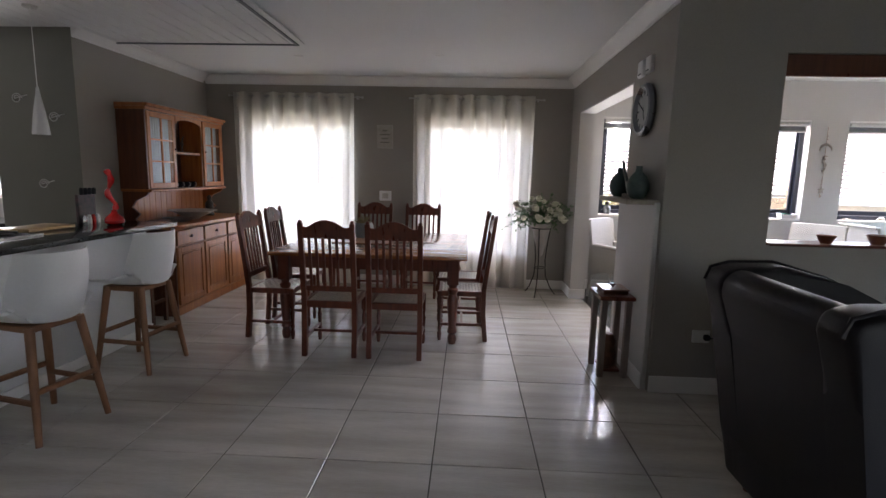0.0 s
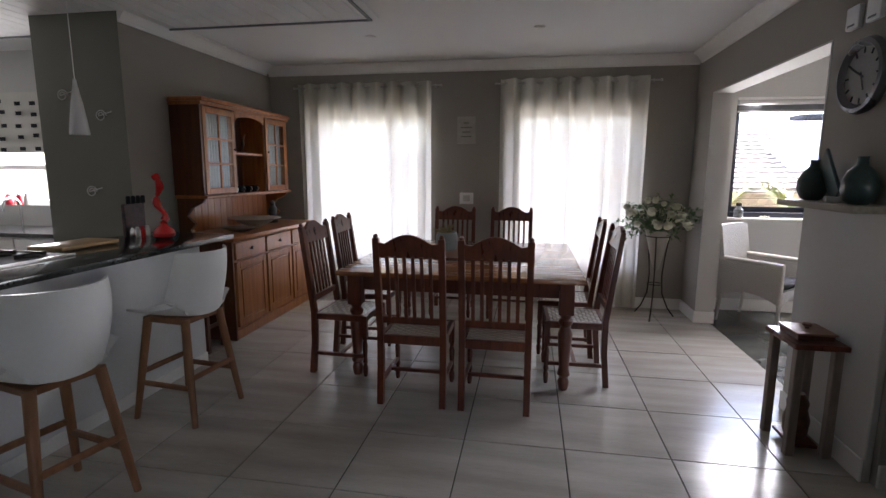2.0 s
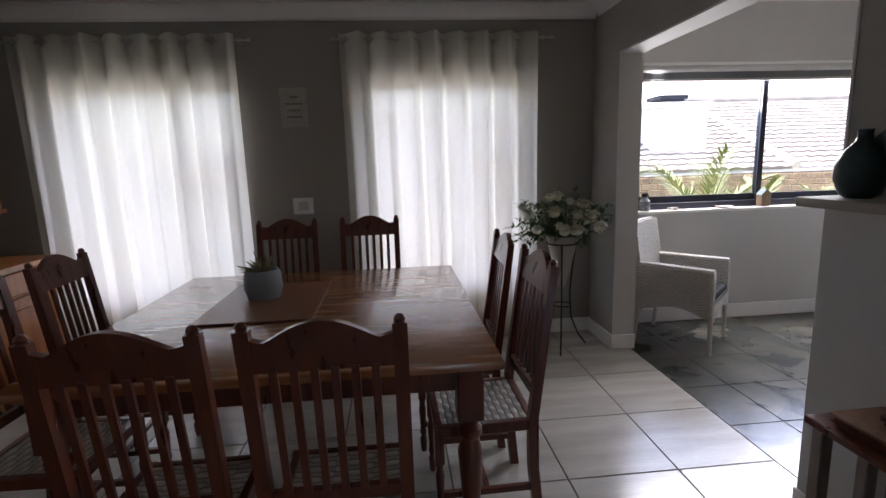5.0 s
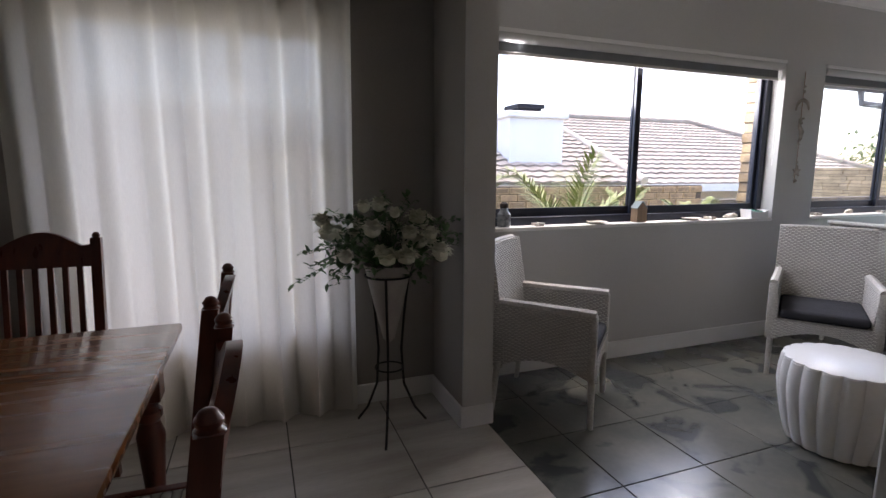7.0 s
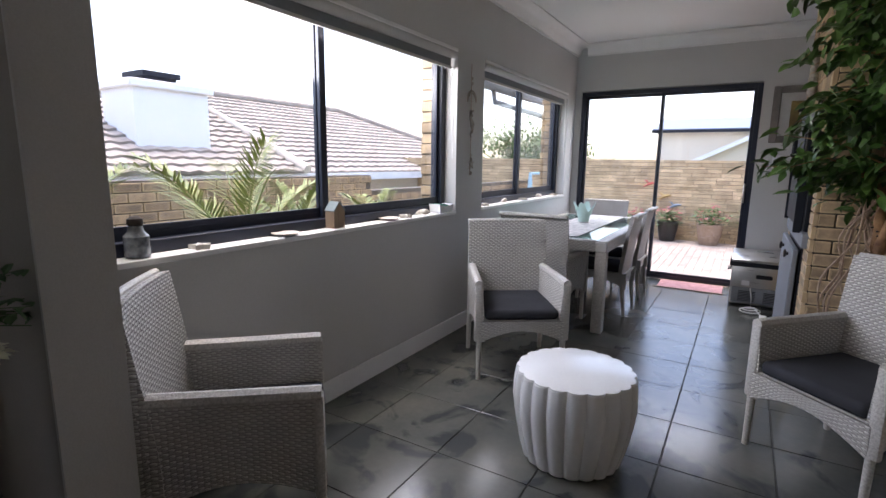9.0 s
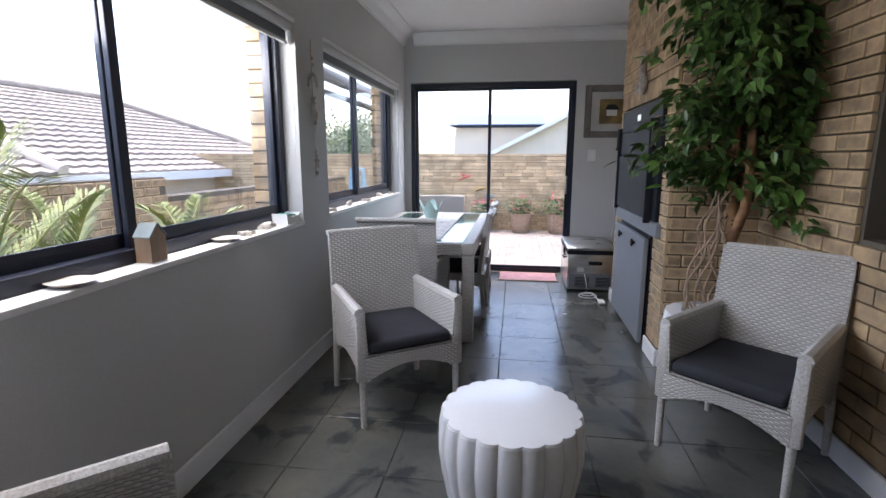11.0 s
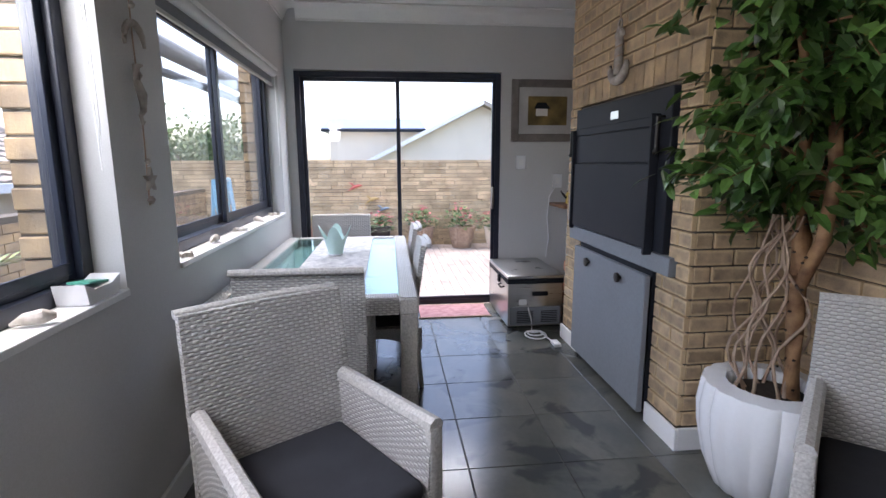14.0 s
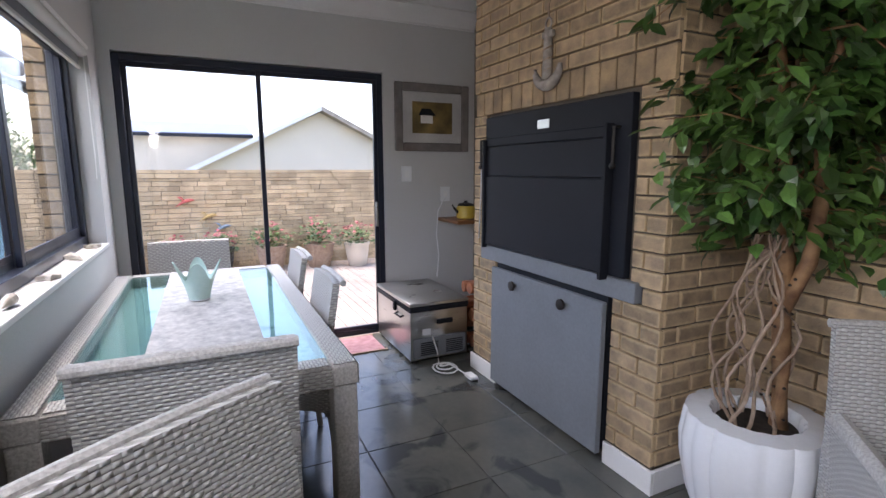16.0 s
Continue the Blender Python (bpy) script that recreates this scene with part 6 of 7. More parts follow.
for i, (x, kind) in enumerate(((2.48, 0), (2.95, 1), (3.85, 1), (4.05, 0), (4.28, 2), (5.32, 0), (5.75, 2), (6.25, 0), (6.75, 2), (7.25, 0))):
    if kind == 0:
        o = solid("starfish", starfish(B(), 0.05, 0.02, 0.2 * i), M_SHELL, "dried starfish on the window sill", "ornament", group="shells on the sills")
        o.matrix_basis = pose(x, 6.92, SILL + 0.010, 90, 0, 20 * i)
    elif kind == 1:
        o = solid("shell_dish", lathe(B(), [(0.03, 0), (0.06, 0.008), (0.075, 0.016), (0.06, 0.014)], 20, flute=lambda a, z: 1 + 0.25 * math.cos(a)), M_SHELL, "flat shell lying on the window sill", "ornament", group="shells on the sills")
        o.matrix_basis = pose(x, 6.925, SILL)
    else:
        o = solid("sea_shell", tube(B(), [(-0.05, 0, 0.022), (-0.02, 0.005, 0.026), (0.02, 0, 0.022), (0.055, -0.004, 0.010)], [0.010, 0.022, 0.018, 0.004], 9), M_SHELL, "spiral sea shell on the window sill", "ornament", group="shells on the sills")
        o.matrix_basis = pose(x, 6.92, SILL - 0.001, 0, 0, 30 * i)
tb2 = thing("soap_dish", "white carved dish with a green card on the sill", "dish", (4.56, 6.93, SILL))
part("dish", prism(B(), [(-0.09, 0), (0.09, 0), (0.105, 0.065), (0.05, 0.045), (-0.05, 0.045), (-0.105, 0.07)], "y", -0.05, 0.05), M_GLOSS_WHITE, tb2)
part("card", box(B(), -0.06, -0.035, 0.047, 0.05, 0.035, 0.055), material("green_card", (0.05, 0.28, 0.20), 0.5), tb2, "green card").matrix_basis = pose(0, 0, 0.006, 0, 8, 0)

# ceiling light of the sunroom
dl = thing("downlight", "small recessed downlight in the sunroom ceiling", "lamp", (5.2, 5.2, CEIL_SUN), group="ceiling downlights")
part("ring", lathe(B(), [(0.03, -0.004), (0.045, -0.008), (0.05, -0.001), (0.028, -0.001)], 20), M_WHITE, dl)
part("lens", lathe(B(), [(0.027, -0.004), (0.027, -0.001)], 16), M_STEEL, dl)

# ---- outdoors ----
# paved yard east of the sliding door, walled at the end
YW = 12.2
structure("pavement", box(B(), 8.05, 1.0, -0.159, YW, 10.2, -0.075), M_PAVING, "brick-paved yard outside the sliding door")
yw = structure("wall_yard", box(B(), YW, -2.0, -0.16, YW + 0.22, 14.0, 1.50), M_MORTAR, "stacked sandstone yard wall")
b, rng = B(), random.Random(5)
z = -0.08
while z < 1.50:
    hgt = rng.choice((0.045, 0.055, 0.065, 0.075))
    y = 1.2 + rng.uniform(-0.2, 0)
    while y < 13.6:
        ln = rng.uniform(0.14, 0.42)
        pr = rng.uniform(0.012, 0.04)
        box(b, YW - pr, y, z, YW + 0.01, y + ln - 0.008, min(1.515, z + hgt - 0.007))
        y += ln
    z += hgt
tagged(part("stone", b, M_STONE, yw, smooth=False), kind="stuff")
# brick edge of the window reveals outside
for x0, x1, nm in ((W1[1] - 0.02, W1[1] + 0.11, "quoin_1"), (W2[1] - 0.02, W2[1] + 0.11, "quoin_2")):
    q = structure(nm, box(B(), x0 + 0.02, 7.10, 0.7, x1 + 0.1, 7.21, 2.6), M_MORTAR, "brick edge outside the sliding window")
    me = mesh_of("brick", box(B(), 0, 0, 0, 0.12, 0.105, 0.075, 0.004), M_BRICK, False)
    for i in range(21):
        o = new("brick", me)
        o.parent = q
        o.location = (x0 + (0.0 if i % 2 else 0.012), 7.103, 0.72 + i * 0.085)

# boundary wall to the north
bw = structure("wall_boundary", box(B(), -2.0, 9.2, -0.16, 6.45, 9.42, 1.23), M_MORTAR, "yellow brick garden boundary wall")
me = mesh_of("brick", box(B(), -0.111, 0, 0, 0.111, 0.02, 0.075, 0.003), M_BRICK_X, False)
rest = B()
cnt = 0
for r in range(16):
    for i in range(38):
        x = -2.0 + 0.11 + 0.232 * i + (0.116 if r % 2 else 0)
        zz = -0.13 + r * 0.0845
        if x > 6.4:
            continue
        if x > 2.2 and r > 7 and cnt < 290:
            o = new("brick", me)
            o.parent = bw
            o.location = (x, 9.186, zz)
            cnt += 1
        else:
            box(rest, x - 0.111, 9.186, zz, x + 0.111, 9.206, zz + 0.075)
tagged(part("bricks", rest, M_BRICK, bw, smooth=False), kind="stuff")
low = structure("wall_boundary_low", box(B(), 6.45, 9.2, -0.16, YW + 0.2, 9.42, 1.02), M_MORTAR, "lower brick garden wall")
b = B()
for r in range(13):
    for i in range(26):
        x = 6.56 + 0.232 * i + (0.116 if r % 2 else 0)
        if x < YW:
            box(b, x - 0.111, 9.186, -0.13 + r * 0.0845, x + 0.111, 9.206, -0.055 + r * 0.0845)
tagged(part("bricks", b, M_BRICK, low, smooth=False), kind="stuff")


def tiled_slope(bm, corners, rows, cols):
    """Wavy tile courses on a sloped quad: eave left, eave right, ridge right, ridge left."""
    e0, e1, r1, r0 = [Vector(c) for c in corners]
    n = (e1 - e0).cross(r0 - e0).normalized()
    if n.z < 0:
        n = -n
    for i in range(rows):
        f0, f1 = i / rows, (i + 1) / rows
        lo, hi = [], []
        for j in range(cols * 4 + 1):
            g = j / (cols * 4)
            wv = 0.028 * (0.5 + 0.5 * math.cos(2 * math.pi * j / 4))
            lo.append(bm.verts.new(e0.lerp(e1, g).lerp(r0.lerp(r1, g), f0) + n * (0.05 + wv)))
            hi.append(bm.verts.new(e0.lerp(e1, g).lerp(r0.lerp(r1, g), f1) + n * (0.012 + wv)))
        base = [bm.verts.new(v.co - n * 0.05) for v in lo]
        for j in range(cols * 4):
            bm.faces.new((lo[j], lo[j + 1], hi[j + 1], hi[j]))
            bm.faces.new((base[j], base[j + 1], lo[j + 1], lo[j]))


# neighbour's house with a hipped tile roof and a chimney
nh = thing("neighbour_house", "neighbouring house with a hipped grey tile roof", "house")
part("wall", box(B(), -4.0, 12.3, -0.16, 14.0, 20.0, 1.15), M_RENDER, nh)
part("fascia", box(B(), -4.4, 11.85, 1.02, 14.3, 11.95, 1.17), M_WHITE, nh)
roof = part("roof", B(), M_ROOF, nh)
b = B()
tiled_slope(b, [(-4.5, 11.8, 1.18), (7.75, 11.8, 1.18), (7.75, 15.0, 2.52), (-2.0, 15.0, 2.52)], 13, 41)
part("front_slope", b, M_ROOF, roof)
b = B()
tiled_slope(b, [(7.75, 12.0, 1.15), (17.0, 12.0, 1.15), (13.6, 16.4, 2.92), (7.75, 16.4, 2.92)], 17, 31)
part("rear_slope", b, M_ROOF, roof)
b = B()
tiled_slope(b, [(17.0, 12.0, 1.15), (17.0, 20.8, 1.15), (13.6, 16.4, 2.92), (13.6, 16.4, 2.92)], 13, 28)
part("hip_slope", b, M_ROOF, roof)
part("ridge", tube(B(), [(17.0, 12.0, 1.22), (13.6, 16.4, 3.0), (7.75, 16.4, 3.0)], 0.09, 8), M_ROOF, roof)
part("verge", tube(B(), [(7.78, 11.75, 1.25), (7.78, 15.0, 2.6), (-2.0, 15.0, 2.6)], 0.09, 8), M_RENDER, roof, "pale mortared verge and ridge")
part("gable_end", prism(B(), [(12.3, 1.1), (15.0, 1.1), (15.0, 2.5), (11.9, 1.2)], "x", 7.5, 7.7), M_RENDER, nh)
ch = part("chimney", box(box(B(), 5.3, 12.7, 0.9, 6.5, 13.6, 2.45), 5.22, 12.62, 2.45, 6.58, 13.68, 2.57, 0.02), M_WHITE, nh, "white plastered chimney")
part("flue_cap", box(box(B(), 5.6, 12.9, 2.572, 6.1, 13.4, 2.66), 5.55, 12.85, 2.66, 6.15, 13.45, 2.74), M_CHARCOAL_PAINT, ch)
part("flue_cap", box(B(), 6.2, 13.0, 2.572, 6.45, 13.4, 2.63), M_CHARCOAL_PAINT, ch)

# houses beyond the yard wall
gh = thing("gable_house", "pale plastered house with a steep gable", "house")
part("gable_wall", prism(B(), [(-3.2, -0.16), (7.2, -0.16), (7.2, 1.2), (2.36, 3.55), (-3.2, 0.9)], "x", 22.0, 30.0), M_RENDER, gh)
for y0, z0, y1, z1 in ((7.6, 1.12, 2.36, 3.74), (2.36, 3.74, -3.6, 0.75)):
    dy, dz = y1 - y0, z1 - z0
    part("roof_slope", prism(B(), [(y0, z0), (y1, z1), (y1, z1 - 0.16), (y0, z0 - 0.16)], "x", 21.6, 30.4), M_WHITE if y0 > 3 else M_ROOF, gh)
sh2 = thing("far_house", "far house with a blue-grey sheet roof", "house")
part("wall", box(B(), 32.0, 4.0, -0.16, 40.0, 9.2, 3.3), M_RENDER, sh2)
M_BLUE_ROOF = material("blue_grey_sheet_roof", (0.16, 0.20, 0.27), 0.5, var=0.06, stretch=(1, 20, 1))
part("roof", prism(B(), [(31.5, 3.35), (36.0, 4.25), (40.5, 3.35), (40.5, 3.2), (31.5, 3.2)], "y", 3.8, 9.6), M_BLUE_ROOF, sh2)
part("gutter", box(B(), 31.4, 3.8, 3.15, 31.5, 9.6, 3.3), M_CHARCOAL_PAINT, sh2)


# palms outside the large window
def frond(bm, base, a, lean, ln, rng):
    pts = []
    for q in range(11):
        f = q / 10
        r = ln * math.sin(lean) * f + 0.10 * f * f * ln
        pts.append(Vector(base) + Vector((math.cos(a) * r, math.sin(a) * r, ln * math.cos(lean) * f - 0.22 * ln * f ** 3)))
    tube(bm, pts, [0.010 - 0.0008 * q for q in range(11)], 5, False)
    for q in range(44):
        f = 0.15 + 0.85 * q / 44
        i = min(9, int(f * 10))
        p = pts[i].lerp(pts[i + 1], f * 10 - i)
        d = (pts[i + 1] - pts[i]).normalized()
        side = d.cross(Vector((math.sin(a), -math.cos(a), 0.2))).normalized()
        sd = Vector((-math.sin(a), math.cos(a), 0))
        for s in (-1, 1):
            v = d * 0.75 + sd * s * 0.75 + side * rng.uniform(-0.25, 0.15) + Vector((0, 0, -0.15))
            l2 = 0.34 * ln * (1 - 0.55 * f) * rng.uniform(0.85, 1.1)
            leaf(bm, p, v, l2, 0.016)


rng = random.Random(8)
for at, n, ln in (((3.52, 8.0, -0.16), 6, 1.15), ((2.35, 8.3, -0.16), 3, 1.3), ((4.5, 8.5, -0.16), 4, 0.7), ((5.15, 8.05, -0.16), 5, 0.62)):
    pm = thing("palm", "young palm with arching green-yellow fronds", "palm", at, group="palms outside the window")
    part("trunk", tube(B(), [(0, 0, 0), (0, 0, 0.5), (0.01, 0, 0.85)], [0.07, 0.06, 0.03], 10), M_TRUNK, pm)
    b = B()
    for i in range(n):
        frond(b, (0, 0, 0.82), 6.28 * i / n + rng.uniform(-0.3, 0.3), rng.uniform(0.1, 0.65), ln * rng.uniform(0.85, 1.1), rng)
    part("fronds", b, M_PALM, pm, smooth=False)

# hedge trees beyond the corner window
M_BUSH = material("garden_foliage", (0.13, 0.21, 0.07), 0.7, color2=(0.05, 0.10, 0.03), scale=3)
for at, r, hh in (((17.5, 11.6, -0.16), 1.5, 2.7), ((20.5, 12.2, -0.16), 1.8, 3.2), ((23.5, 12.0, -0.16), 1.5, 2.6)):
    t = thing("garden_tree", "bushy green garden tree behind the boundary wall", "tree", at, group="trees behind the wall")
    part("trunk", tube(B(), [(0, 0, 0), (0.1, 0, 1.0), (0, 0.1, hh * 0.7)], [0.14, 0.11, 0.04], 9), M_TRUNK, t)
    b = B()
    for i in range(24):
        c = Vector((rng.gauss(0, 0.5) * r, rng.gauss(0, 0.5) * r, hh * rng.uniform(0.45, 0.95)))
        tube(b, [(0, 0, hh * 0.4), c], [0.03, 0.01], 4, False)
        for q in range(90):
            p = c + Vector((rng.gauss(0, 0.2), rng.gauss(0, 0.2), rng.gauss(0, 0.16))) * r * 0.8
            leaf(b, p, Vector((rng.gauss(0, 1), rng.gauss(0, 1), rng.gauss(0, 0.7))), 0.16, 0.09)
    part("crown", b, M_BUSH, t, smooth=False)

# laundry stand in the yard corner
ls = thing("laundry_stand", "pale blue folding laundry stand in the yard", "stand", (10.6, 8.4, -0.16))
M_BLUE = material("pale_blue_tube", (0.25, 0.48, 0.60), 0.4)
for s in (-0.35, 0.35):
    part("leg", tube(B(), [(s - 0.25, -0.2, 0), (s, 0, 1.38)], 0.03, 7), M_BLUE, ls)
    part("leg", tube(B(), [(s + 0.25, 0.2, 0), (s, 0, 1.38)], 0.03, 7), M_BLUE, ls)
part("bar", tube(B(), [(-0.35, 0, 1.38), (0.35, 0, 1.38)], 0.03, 7), M_BLUE, ls)

# downpipe and gutter outside the corner window
dp = thing("downpipe", "dark gutter with a bent downpipe under the eaves", "pipe", (0, 0, 0))
part("gutter", tube(B(), [(5.9, 7.62, 2.35), (9.0, 7.62, 2.35)], 0.075, 10), M_GREY_PAINT, dp)
part("pipe", tube(B(), [(6.9, 7.62, 2.30), (6.9, 7.60, 2.15), (7.5, 7.30, 2.05), (7.85, 7.20, 2.0), (7.95, 7.16, 1.8), (7.95, 7.16, -0.15)], 0.035, 9), M_GREY_PAINT, dp)

# potted plants along the yard wall
M_GERANIUM = material("geranium_pink", (0.55, 0.09, 0.12), 0.6, color2=(0.60, 0.22, 0.22), scale=20)
for i, (x, y, s, pm_) in enumerate(((11.75, 4.62, 1.0, M_VINE), (11.8, 5.36, 0.95, M_VINE), (11.6, 4.02, 0.85, M_RENDER), (11.85, 6.1, 0.8, M_IRON), (11.85, 6.75, 0.7, M_TERRACOTTA), (11.8, 7.5, 0.9, M_TERRACOTTA))):
    t = thing("potted_plant", ("pink geranium in a weathered clay pot in the yard", "green plant in a pot against the yard wall")[i > 3], "plant", (x, y, -0.075), group="pots in the yard")
    part("pot", lathe(B(), [(0.15 * s, 0), (0.17 * s, 0.02), (0.22 * s, 0.22), (0.235 * s, 0.34), (0.25 * s, 0.36), (0.25 * s, 0.40), (0.21 * s, 0.40), (0.20 * s, 0.34)], 22), pm_, t)
    b, fb = B(), B()
    for q in range(130):
        a, rr = rng.uniform(0, 6.28), rng.uniform(0, 0.34) * s
        p = Vector((math.cos(a) * rr, math.sin(a) * rr, 0.38 * s + rng.uniform(0, 0.30) * s * (1.2 - rr)))
        leaf(b, p, Vector((math.cos(a), math.sin(a), rng.uniform(-0.3, 0.9))), 0.09, 0.07)
        if q % 5 == 0 and i < 5:
            for k2 in range(5):
                leaf(fb, p + Vector((0, 0, 0.10)), Vector((rng.gauss(0, 1), rng.gauss(0, 1), 0.6)), 0.045, 0.04)
    part("leaves", b, M_BUSH, t, smooth=False)
    if i < 5:
        part("blossom", fb, M_GERANIUM, t, "pink blossom", smooth=False)
    else:
        fb.free()
# metal birds on the yard wall
for y, z, col in ((6.55, 1.02, (0.55, 0.12, 0.10)), (6.25, 0.78, (0.55, 0.38, 0.14)), (6.05, 0.60, (0.22, 0.28, 0.33))):
    o = solid("wall_bird", tube(tube(B(), [(0, 0.20, -0.10), (0, 0.05, 0.0), (0, -0.08, 0.05), (0, -0.16, 0.06), (0, -0.22, 0.05)], [0.008, 0.035, 0.045, 0.03, 0.006], 10), [(0, 0, 0.02), (-0.02, 0.08, 0.11), (-0.02, 0.16, 0.15)], [0.02, 0.03, 0.005], 7), material("bird_paint_%d" % int(z * 100), col, 0.5), "painted metal bird fixed on the yard wall", "ornament", group="metal birds")
    o.matrix_basis = pose(YW - 0.06, y, z) @ Matrix.Scale(0.62, 4)

# ---- floor tiles and bricks ----


def tile_mesh(name, w, h, mat, e=0.002):
    bm = B()
    pts = [(-w / 2, -h / 2), (w / 2, -h / 2), (w / 2, h / 2), (-w / 2, h / 2)]
    a = [bm.verts.new((x, y, -0.008)) for x, y in pts]
    b = [bm.verts.new((x, y, -0.002)) for x, y in pts]
    c = [bm.verts.new((x - e * (1 if x > 0 else -1), y - e * (1 if y > 0 else -1), 0.0)) for x, y in pts]
    for lo, hi in ((a, b), (b, c)):
        for i in range(4):
            bm.faces.new((lo[i], lo[(i + 1) % 4], hi[(i + 1) % 4], hi[i]))
    bm.faces.new(c)
    return mesh_of(name, bm, mat, False)


def tiled_floor(name, x0, y0, x1, y1, ox, oy, step, mat, grout, label, near, joint=0.006):
    base = structure(name, box(B(), x0, y0, -0.16, x1, y1, -0.005), grout, label)
    cache = {}
    rng = random.Random(4)
    rest = B()
    i0, i1 = math.floor((x0 - ox) / step), math.ceil((x1 - ox) / step)
    j0, j1 = math.floor((y0 - oy) / step), math.ceil((y1 - oy) / step)
    for i in range(i0, i1):
        for j in range(j0, j1):
            a, b = max(x0, ox + i * step + joint / 2), min(x1, ox + (i + 1) * step - joint / 2)
            c, d = max(y0, oy + j * step + joint / 2), min(y1, oy + (j + 1) * step - joint / 2)
            if b - a < 0.02 or d - c < 0.02:
                continue
            mx, my = (a + b) / 2, (c + d) / 2
            if near[0] < mx < near[2] and near[1] < my < near[3]:
                key = (round(b - a, 3), round(d - c, 3))
                if key not in cache:
                    cache[key] = tile_mesh("tile", b - a, d - c, mat)
                o = new("tile", cache[key])
                o.parent = base
                o.location = (mx, my, rng.uniform(-0.0006, 0.0006))
            else:
                box(rest, a, c, -0.008, b, d, 0.0)
    if rest.verts:
        tagged(part("tiles", rest, mat, base, smooth=False), kind="stuff")
    else:
        rest.free()


tiled_floor("floor", -7.0, -4.0, 1.81, 6.79, 0.20, 0.323, 0.5535, M_TILE, M_GROUT, "large cream floor tiles with dark joints", (-3.3, 0.2, 1.9, 6.9))
tiled_floor("floor_living", 1.81, -4.0, 5.0, 3.57, 0.20, 0.323, 0.5535, M_TILE, M_GROUT, "large cream floor tiles with dark joints", (1.7, 1.4, 2.9, 3.6))
tiled_floor("floor_sunroom", 1.814, 3.74, 7.85, 6.88, 0.702, 0.787, 0.478, M_SLATE, M_SLATE_GROUT, "dark slate-look floor tiles with pale joints", (1.7, 3.6, 8, 7), 0.005)

# paving bricks of the yard
pave = bpy.data.objects["pavement"]
me = mesh_of("paver", box(B(), -0.108, -0.053, 0, 0.108, 0.053, 0.02, 0.003), M_PAVING, False)
rest, cnt = B(), 0
for i in range(18):
    for j in range(52):
        x, y = 8.2 + i * 0.222 + (0.111 if j % 2 else 0), 3.0 + j * 0.111
        if x > YW - 0.15:
            continue
        if 3.8 < y < 6.9 and x < 11 and cnt < 290:
            o = new("paver", me)
            o.parent = pave
            o.location = (x, y, -0.085)
            cnt += 1
        else:
            box(rest, x - 0.108, y - 0.053, -0.085, x + 0.108, y + 0.053, -0.065)
tagged(part("pavers", rest, M_PAVING, pave, smooth=False), kind="stuff")


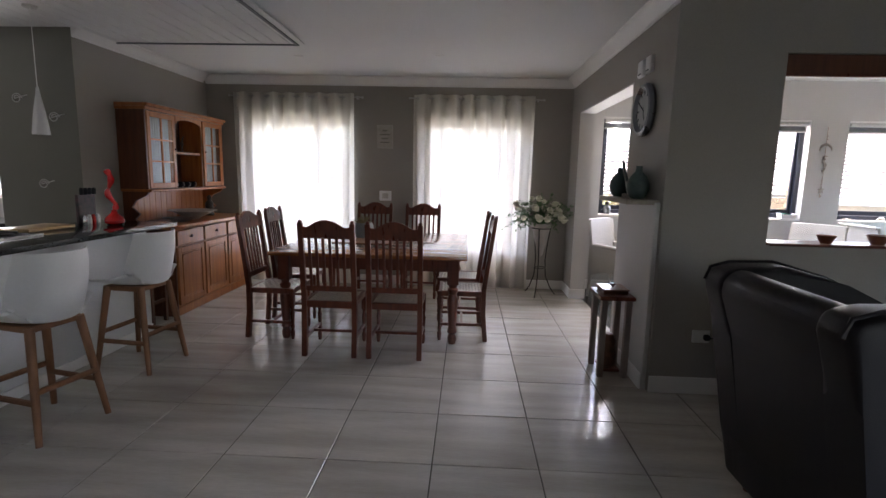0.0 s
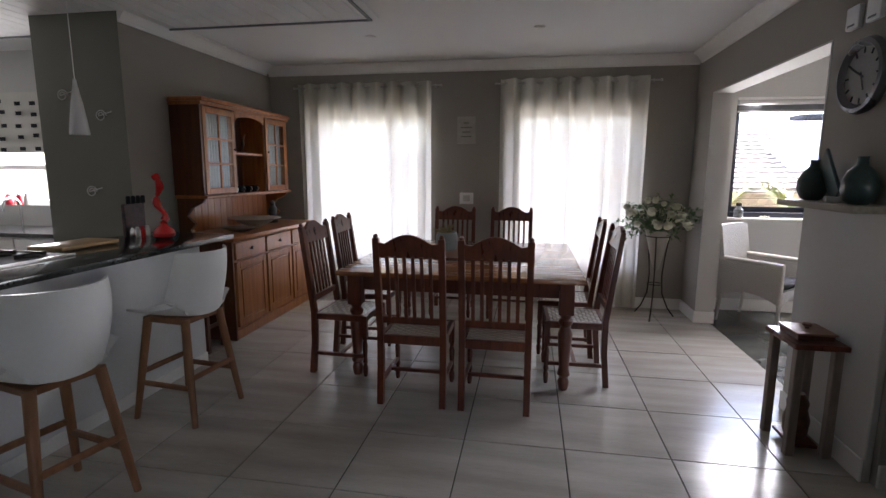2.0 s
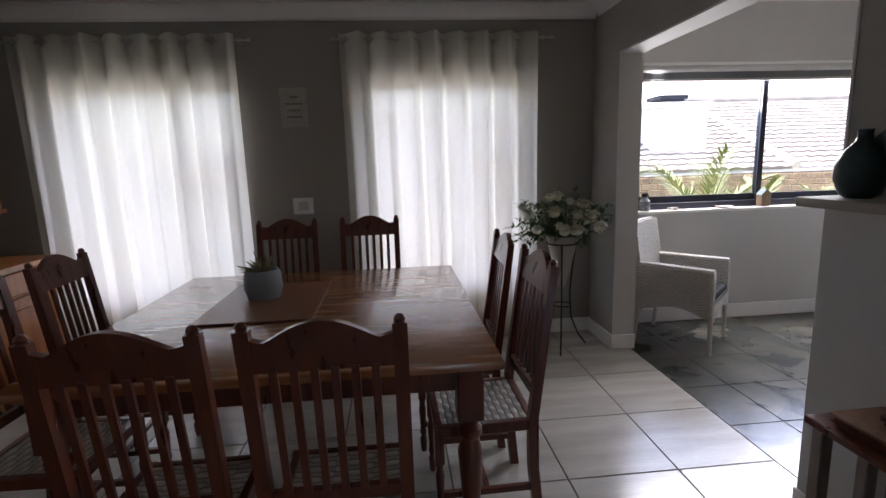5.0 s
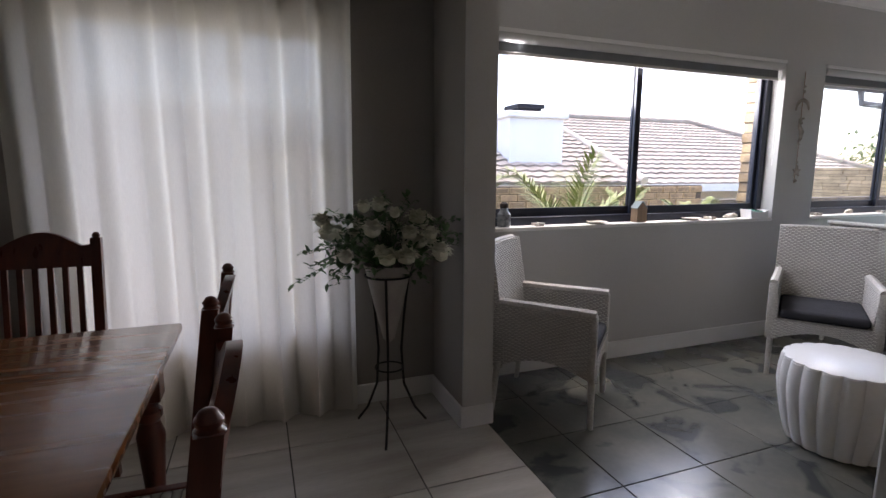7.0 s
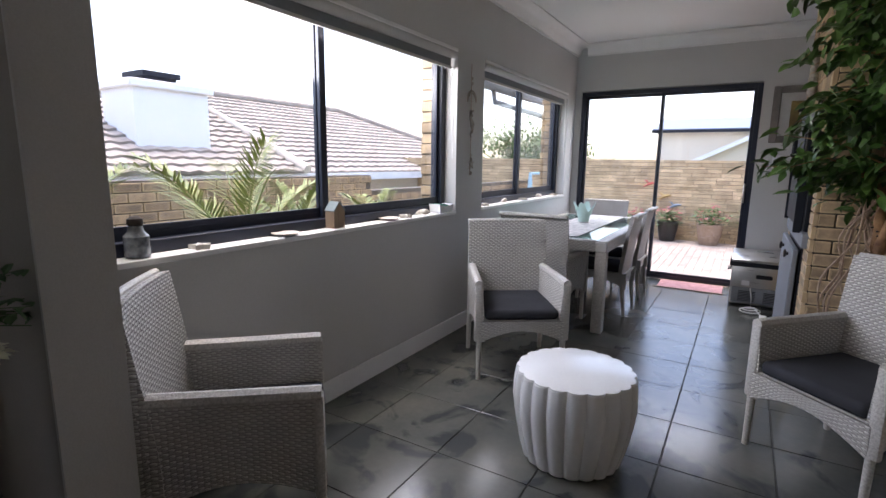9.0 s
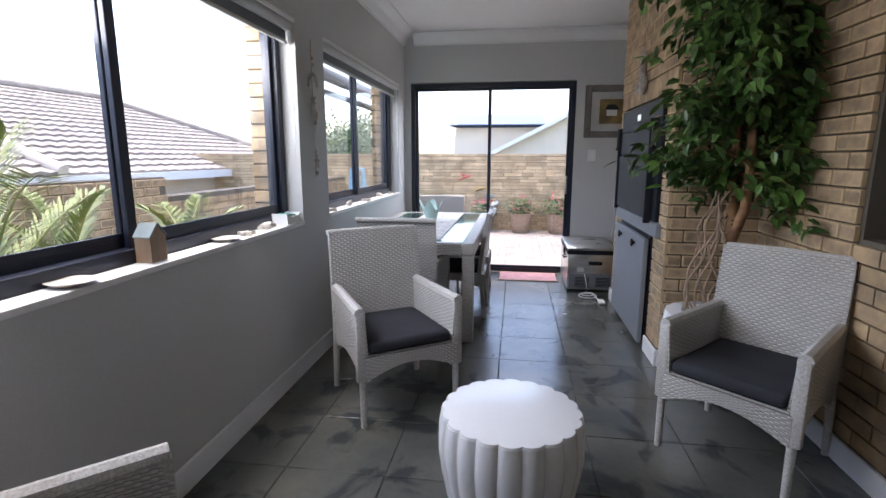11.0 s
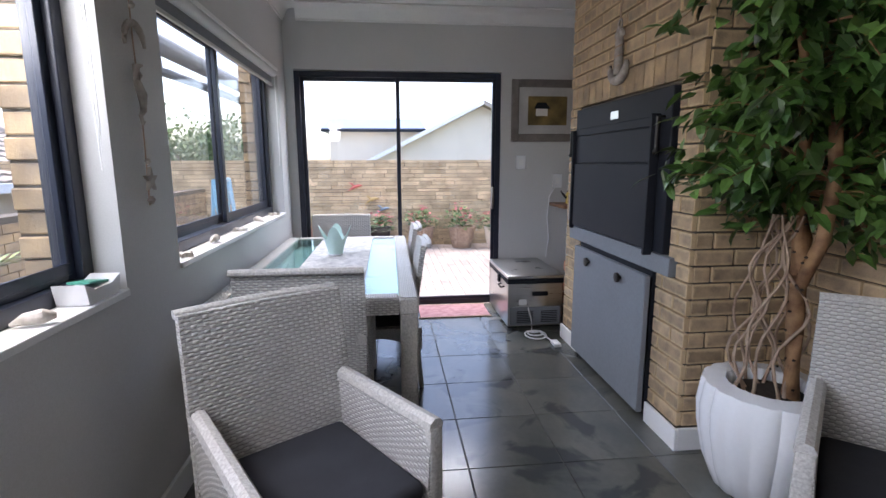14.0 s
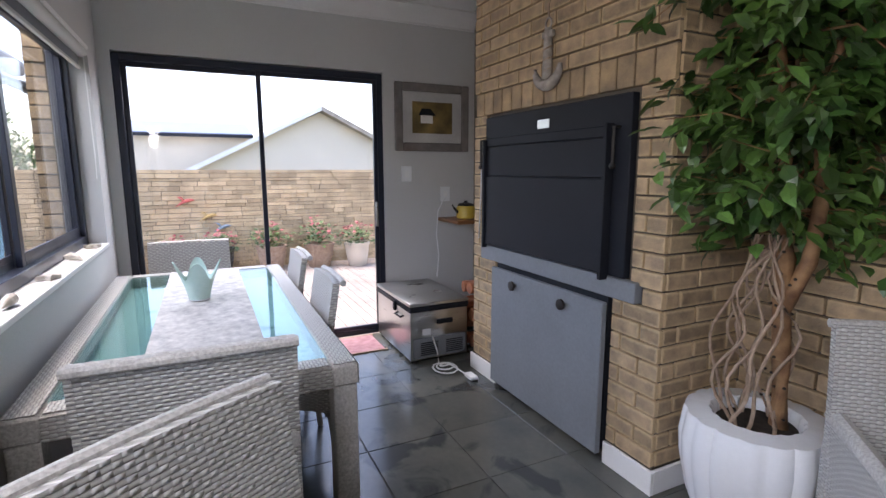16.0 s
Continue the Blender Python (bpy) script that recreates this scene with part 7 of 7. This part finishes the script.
# brick chimney breast and brick wall of the sunroom
def brick_face(parent, axis, at, out, a0, a1, z0, z1, skip, limit, phase=0.0, ends=None):
    """Running bond on a face; out: the way the bricks stand proud."""
    cache = {}
    rest, n, row, z = B(), 0, 0, z0
    while z < z1 - 0.03:
        off = phase + (0.116 if row % 2 else 0.0)
        x = a0 - off
        while x < a1:
            lo, hi = max(a0, x + 0.005), min(a1, x + 0.227)
            x += 0.232
            if hi - lo < 0.03:
                continue
            if any(s[0] < hi - 0.02 and lo + 0.02 < s[1] and s[2] < z + 0.06 and z + 0.015 < s[3] for s in skip):
                # trim against the opening
                cut = [s for s in skip if s[0] < hi - 0.02 and lo + 0.02 < s[1] and s[2] < z + 0.06 and z + 0.015 < s[3]][0]
                if lo < cut[0] - 0.03:
                    hi = cut[0] - 0.004
                elif hi > cut[1] + 0.03:
                    lo = cut[1] + 0.004
                else:
                    continue
            w = round(hi - lo, 3)
            h = min(0.0745, z1 - z)
            if n < limit:
                key = (w, round(h, 3))
                if key not in cache:
                    bb = box(B(), -w / 2, -0.014, 0, w / 2, 0.014, h, 0.0035) if axis == "x" else box(B(), -0.014, -w / 2, 0, 0.014, w / 2, h, 0.0035)
                    cache[key] = mesh_of("brick", bb, M_BRICK_X if axis == "x" else M_BRICK_Y, False)
                o = new("brick", cache[key])
                o.parent = parent
                o.location = ((lo + hi) / 2, at, z) if axis == "x" else (at, (lo + hi) / 2, z)
                n += 1
            elif axis == "x":
                box(rest, lo, at - 0.014, z, hi, at + 0.014, z + h)
            else:
                box(rest, at - 0.014, lo, z, at + 0.014, hi, z + h)
        z += 0.0845
        row += 1
    if rest.verts:
        tagged(part("bricks", rest, M_BRICK, parent, smooth=False), kind="stuff")
    else:
        rest.free()


cb_ = structure("wall_chimney", box(B(), 5.065, 3.90, 0, 6.74, YF - 0.025, 2.895), M_MORTAR, "yellow face-brick chimney breast around the braai")
OPEN = [(5.24, 6.58, 0.99, 1.87), (5.17, 6.61, 0.875, 0.995), (5.35, 6.41, -0.1, 0.88)]
SOLDIER = [(5.02, 6.76, 1.87, 1.945)]
brick_face(cb_, "x", YF - 0.014, 1, 5.052, 6.752, 0.125, 1.87, OPEN, 300)
brick_face(cb_, "x", YF - 0.014, 1, 5.052, 6.752, 2.03, 2.89, [], 90)
me = mesh_of("brick", box(B(), -0.052, -0.014, 0, 0.052, 0.014, 0.145, 0.0035), M_BRICK, False)
for i in range(15):
    o = new("brick", me)
    o.parent = cb_
    o.location = (5.115 + i * 0.1115, YF - 0.013, 1.875)
brick_face(cb_, "y", 5.066, -1, 3.90, YF - 0.029, 0.125, 2.89, [], 100, 0.116)
brick_face(cb_, "y", 6.738, 1, 3.90, YF - 0.029, 0.125, 2.89, [], 0)
wb = structure("wall_brick", wall_boxes(B(), "x", 3.74, 3.885, 1.83, 7.84, 0, 2.895, [HATCH]), M_MORTAR, "yellow face-brick wall behind the ficus")
brick_face(wb, "x", 3.90, 1, 4.12, 5.05, 0.125, 2.89, [], 180)
brick_face(wb, "x", 3.90, 1, 1.84, 4.11, 0.125, 2.89, [HATCH], 0)
for bx in ((5.03, YF + 0.001, 0, 5.345, YF + 0.018, 0.12), (6.41, YF + 0.001, 0, 6.77, YF + 0.018, 0.12), (5.03, 3.92, 0, 5.05, YF, 0.12), (1.85, 3.915, 0, 5.03, 3.932, 0.12)):
    structure("baseboard_brick", box(B(), *bx, 0.003), M_WHITE, "white skirting along the brickwork")
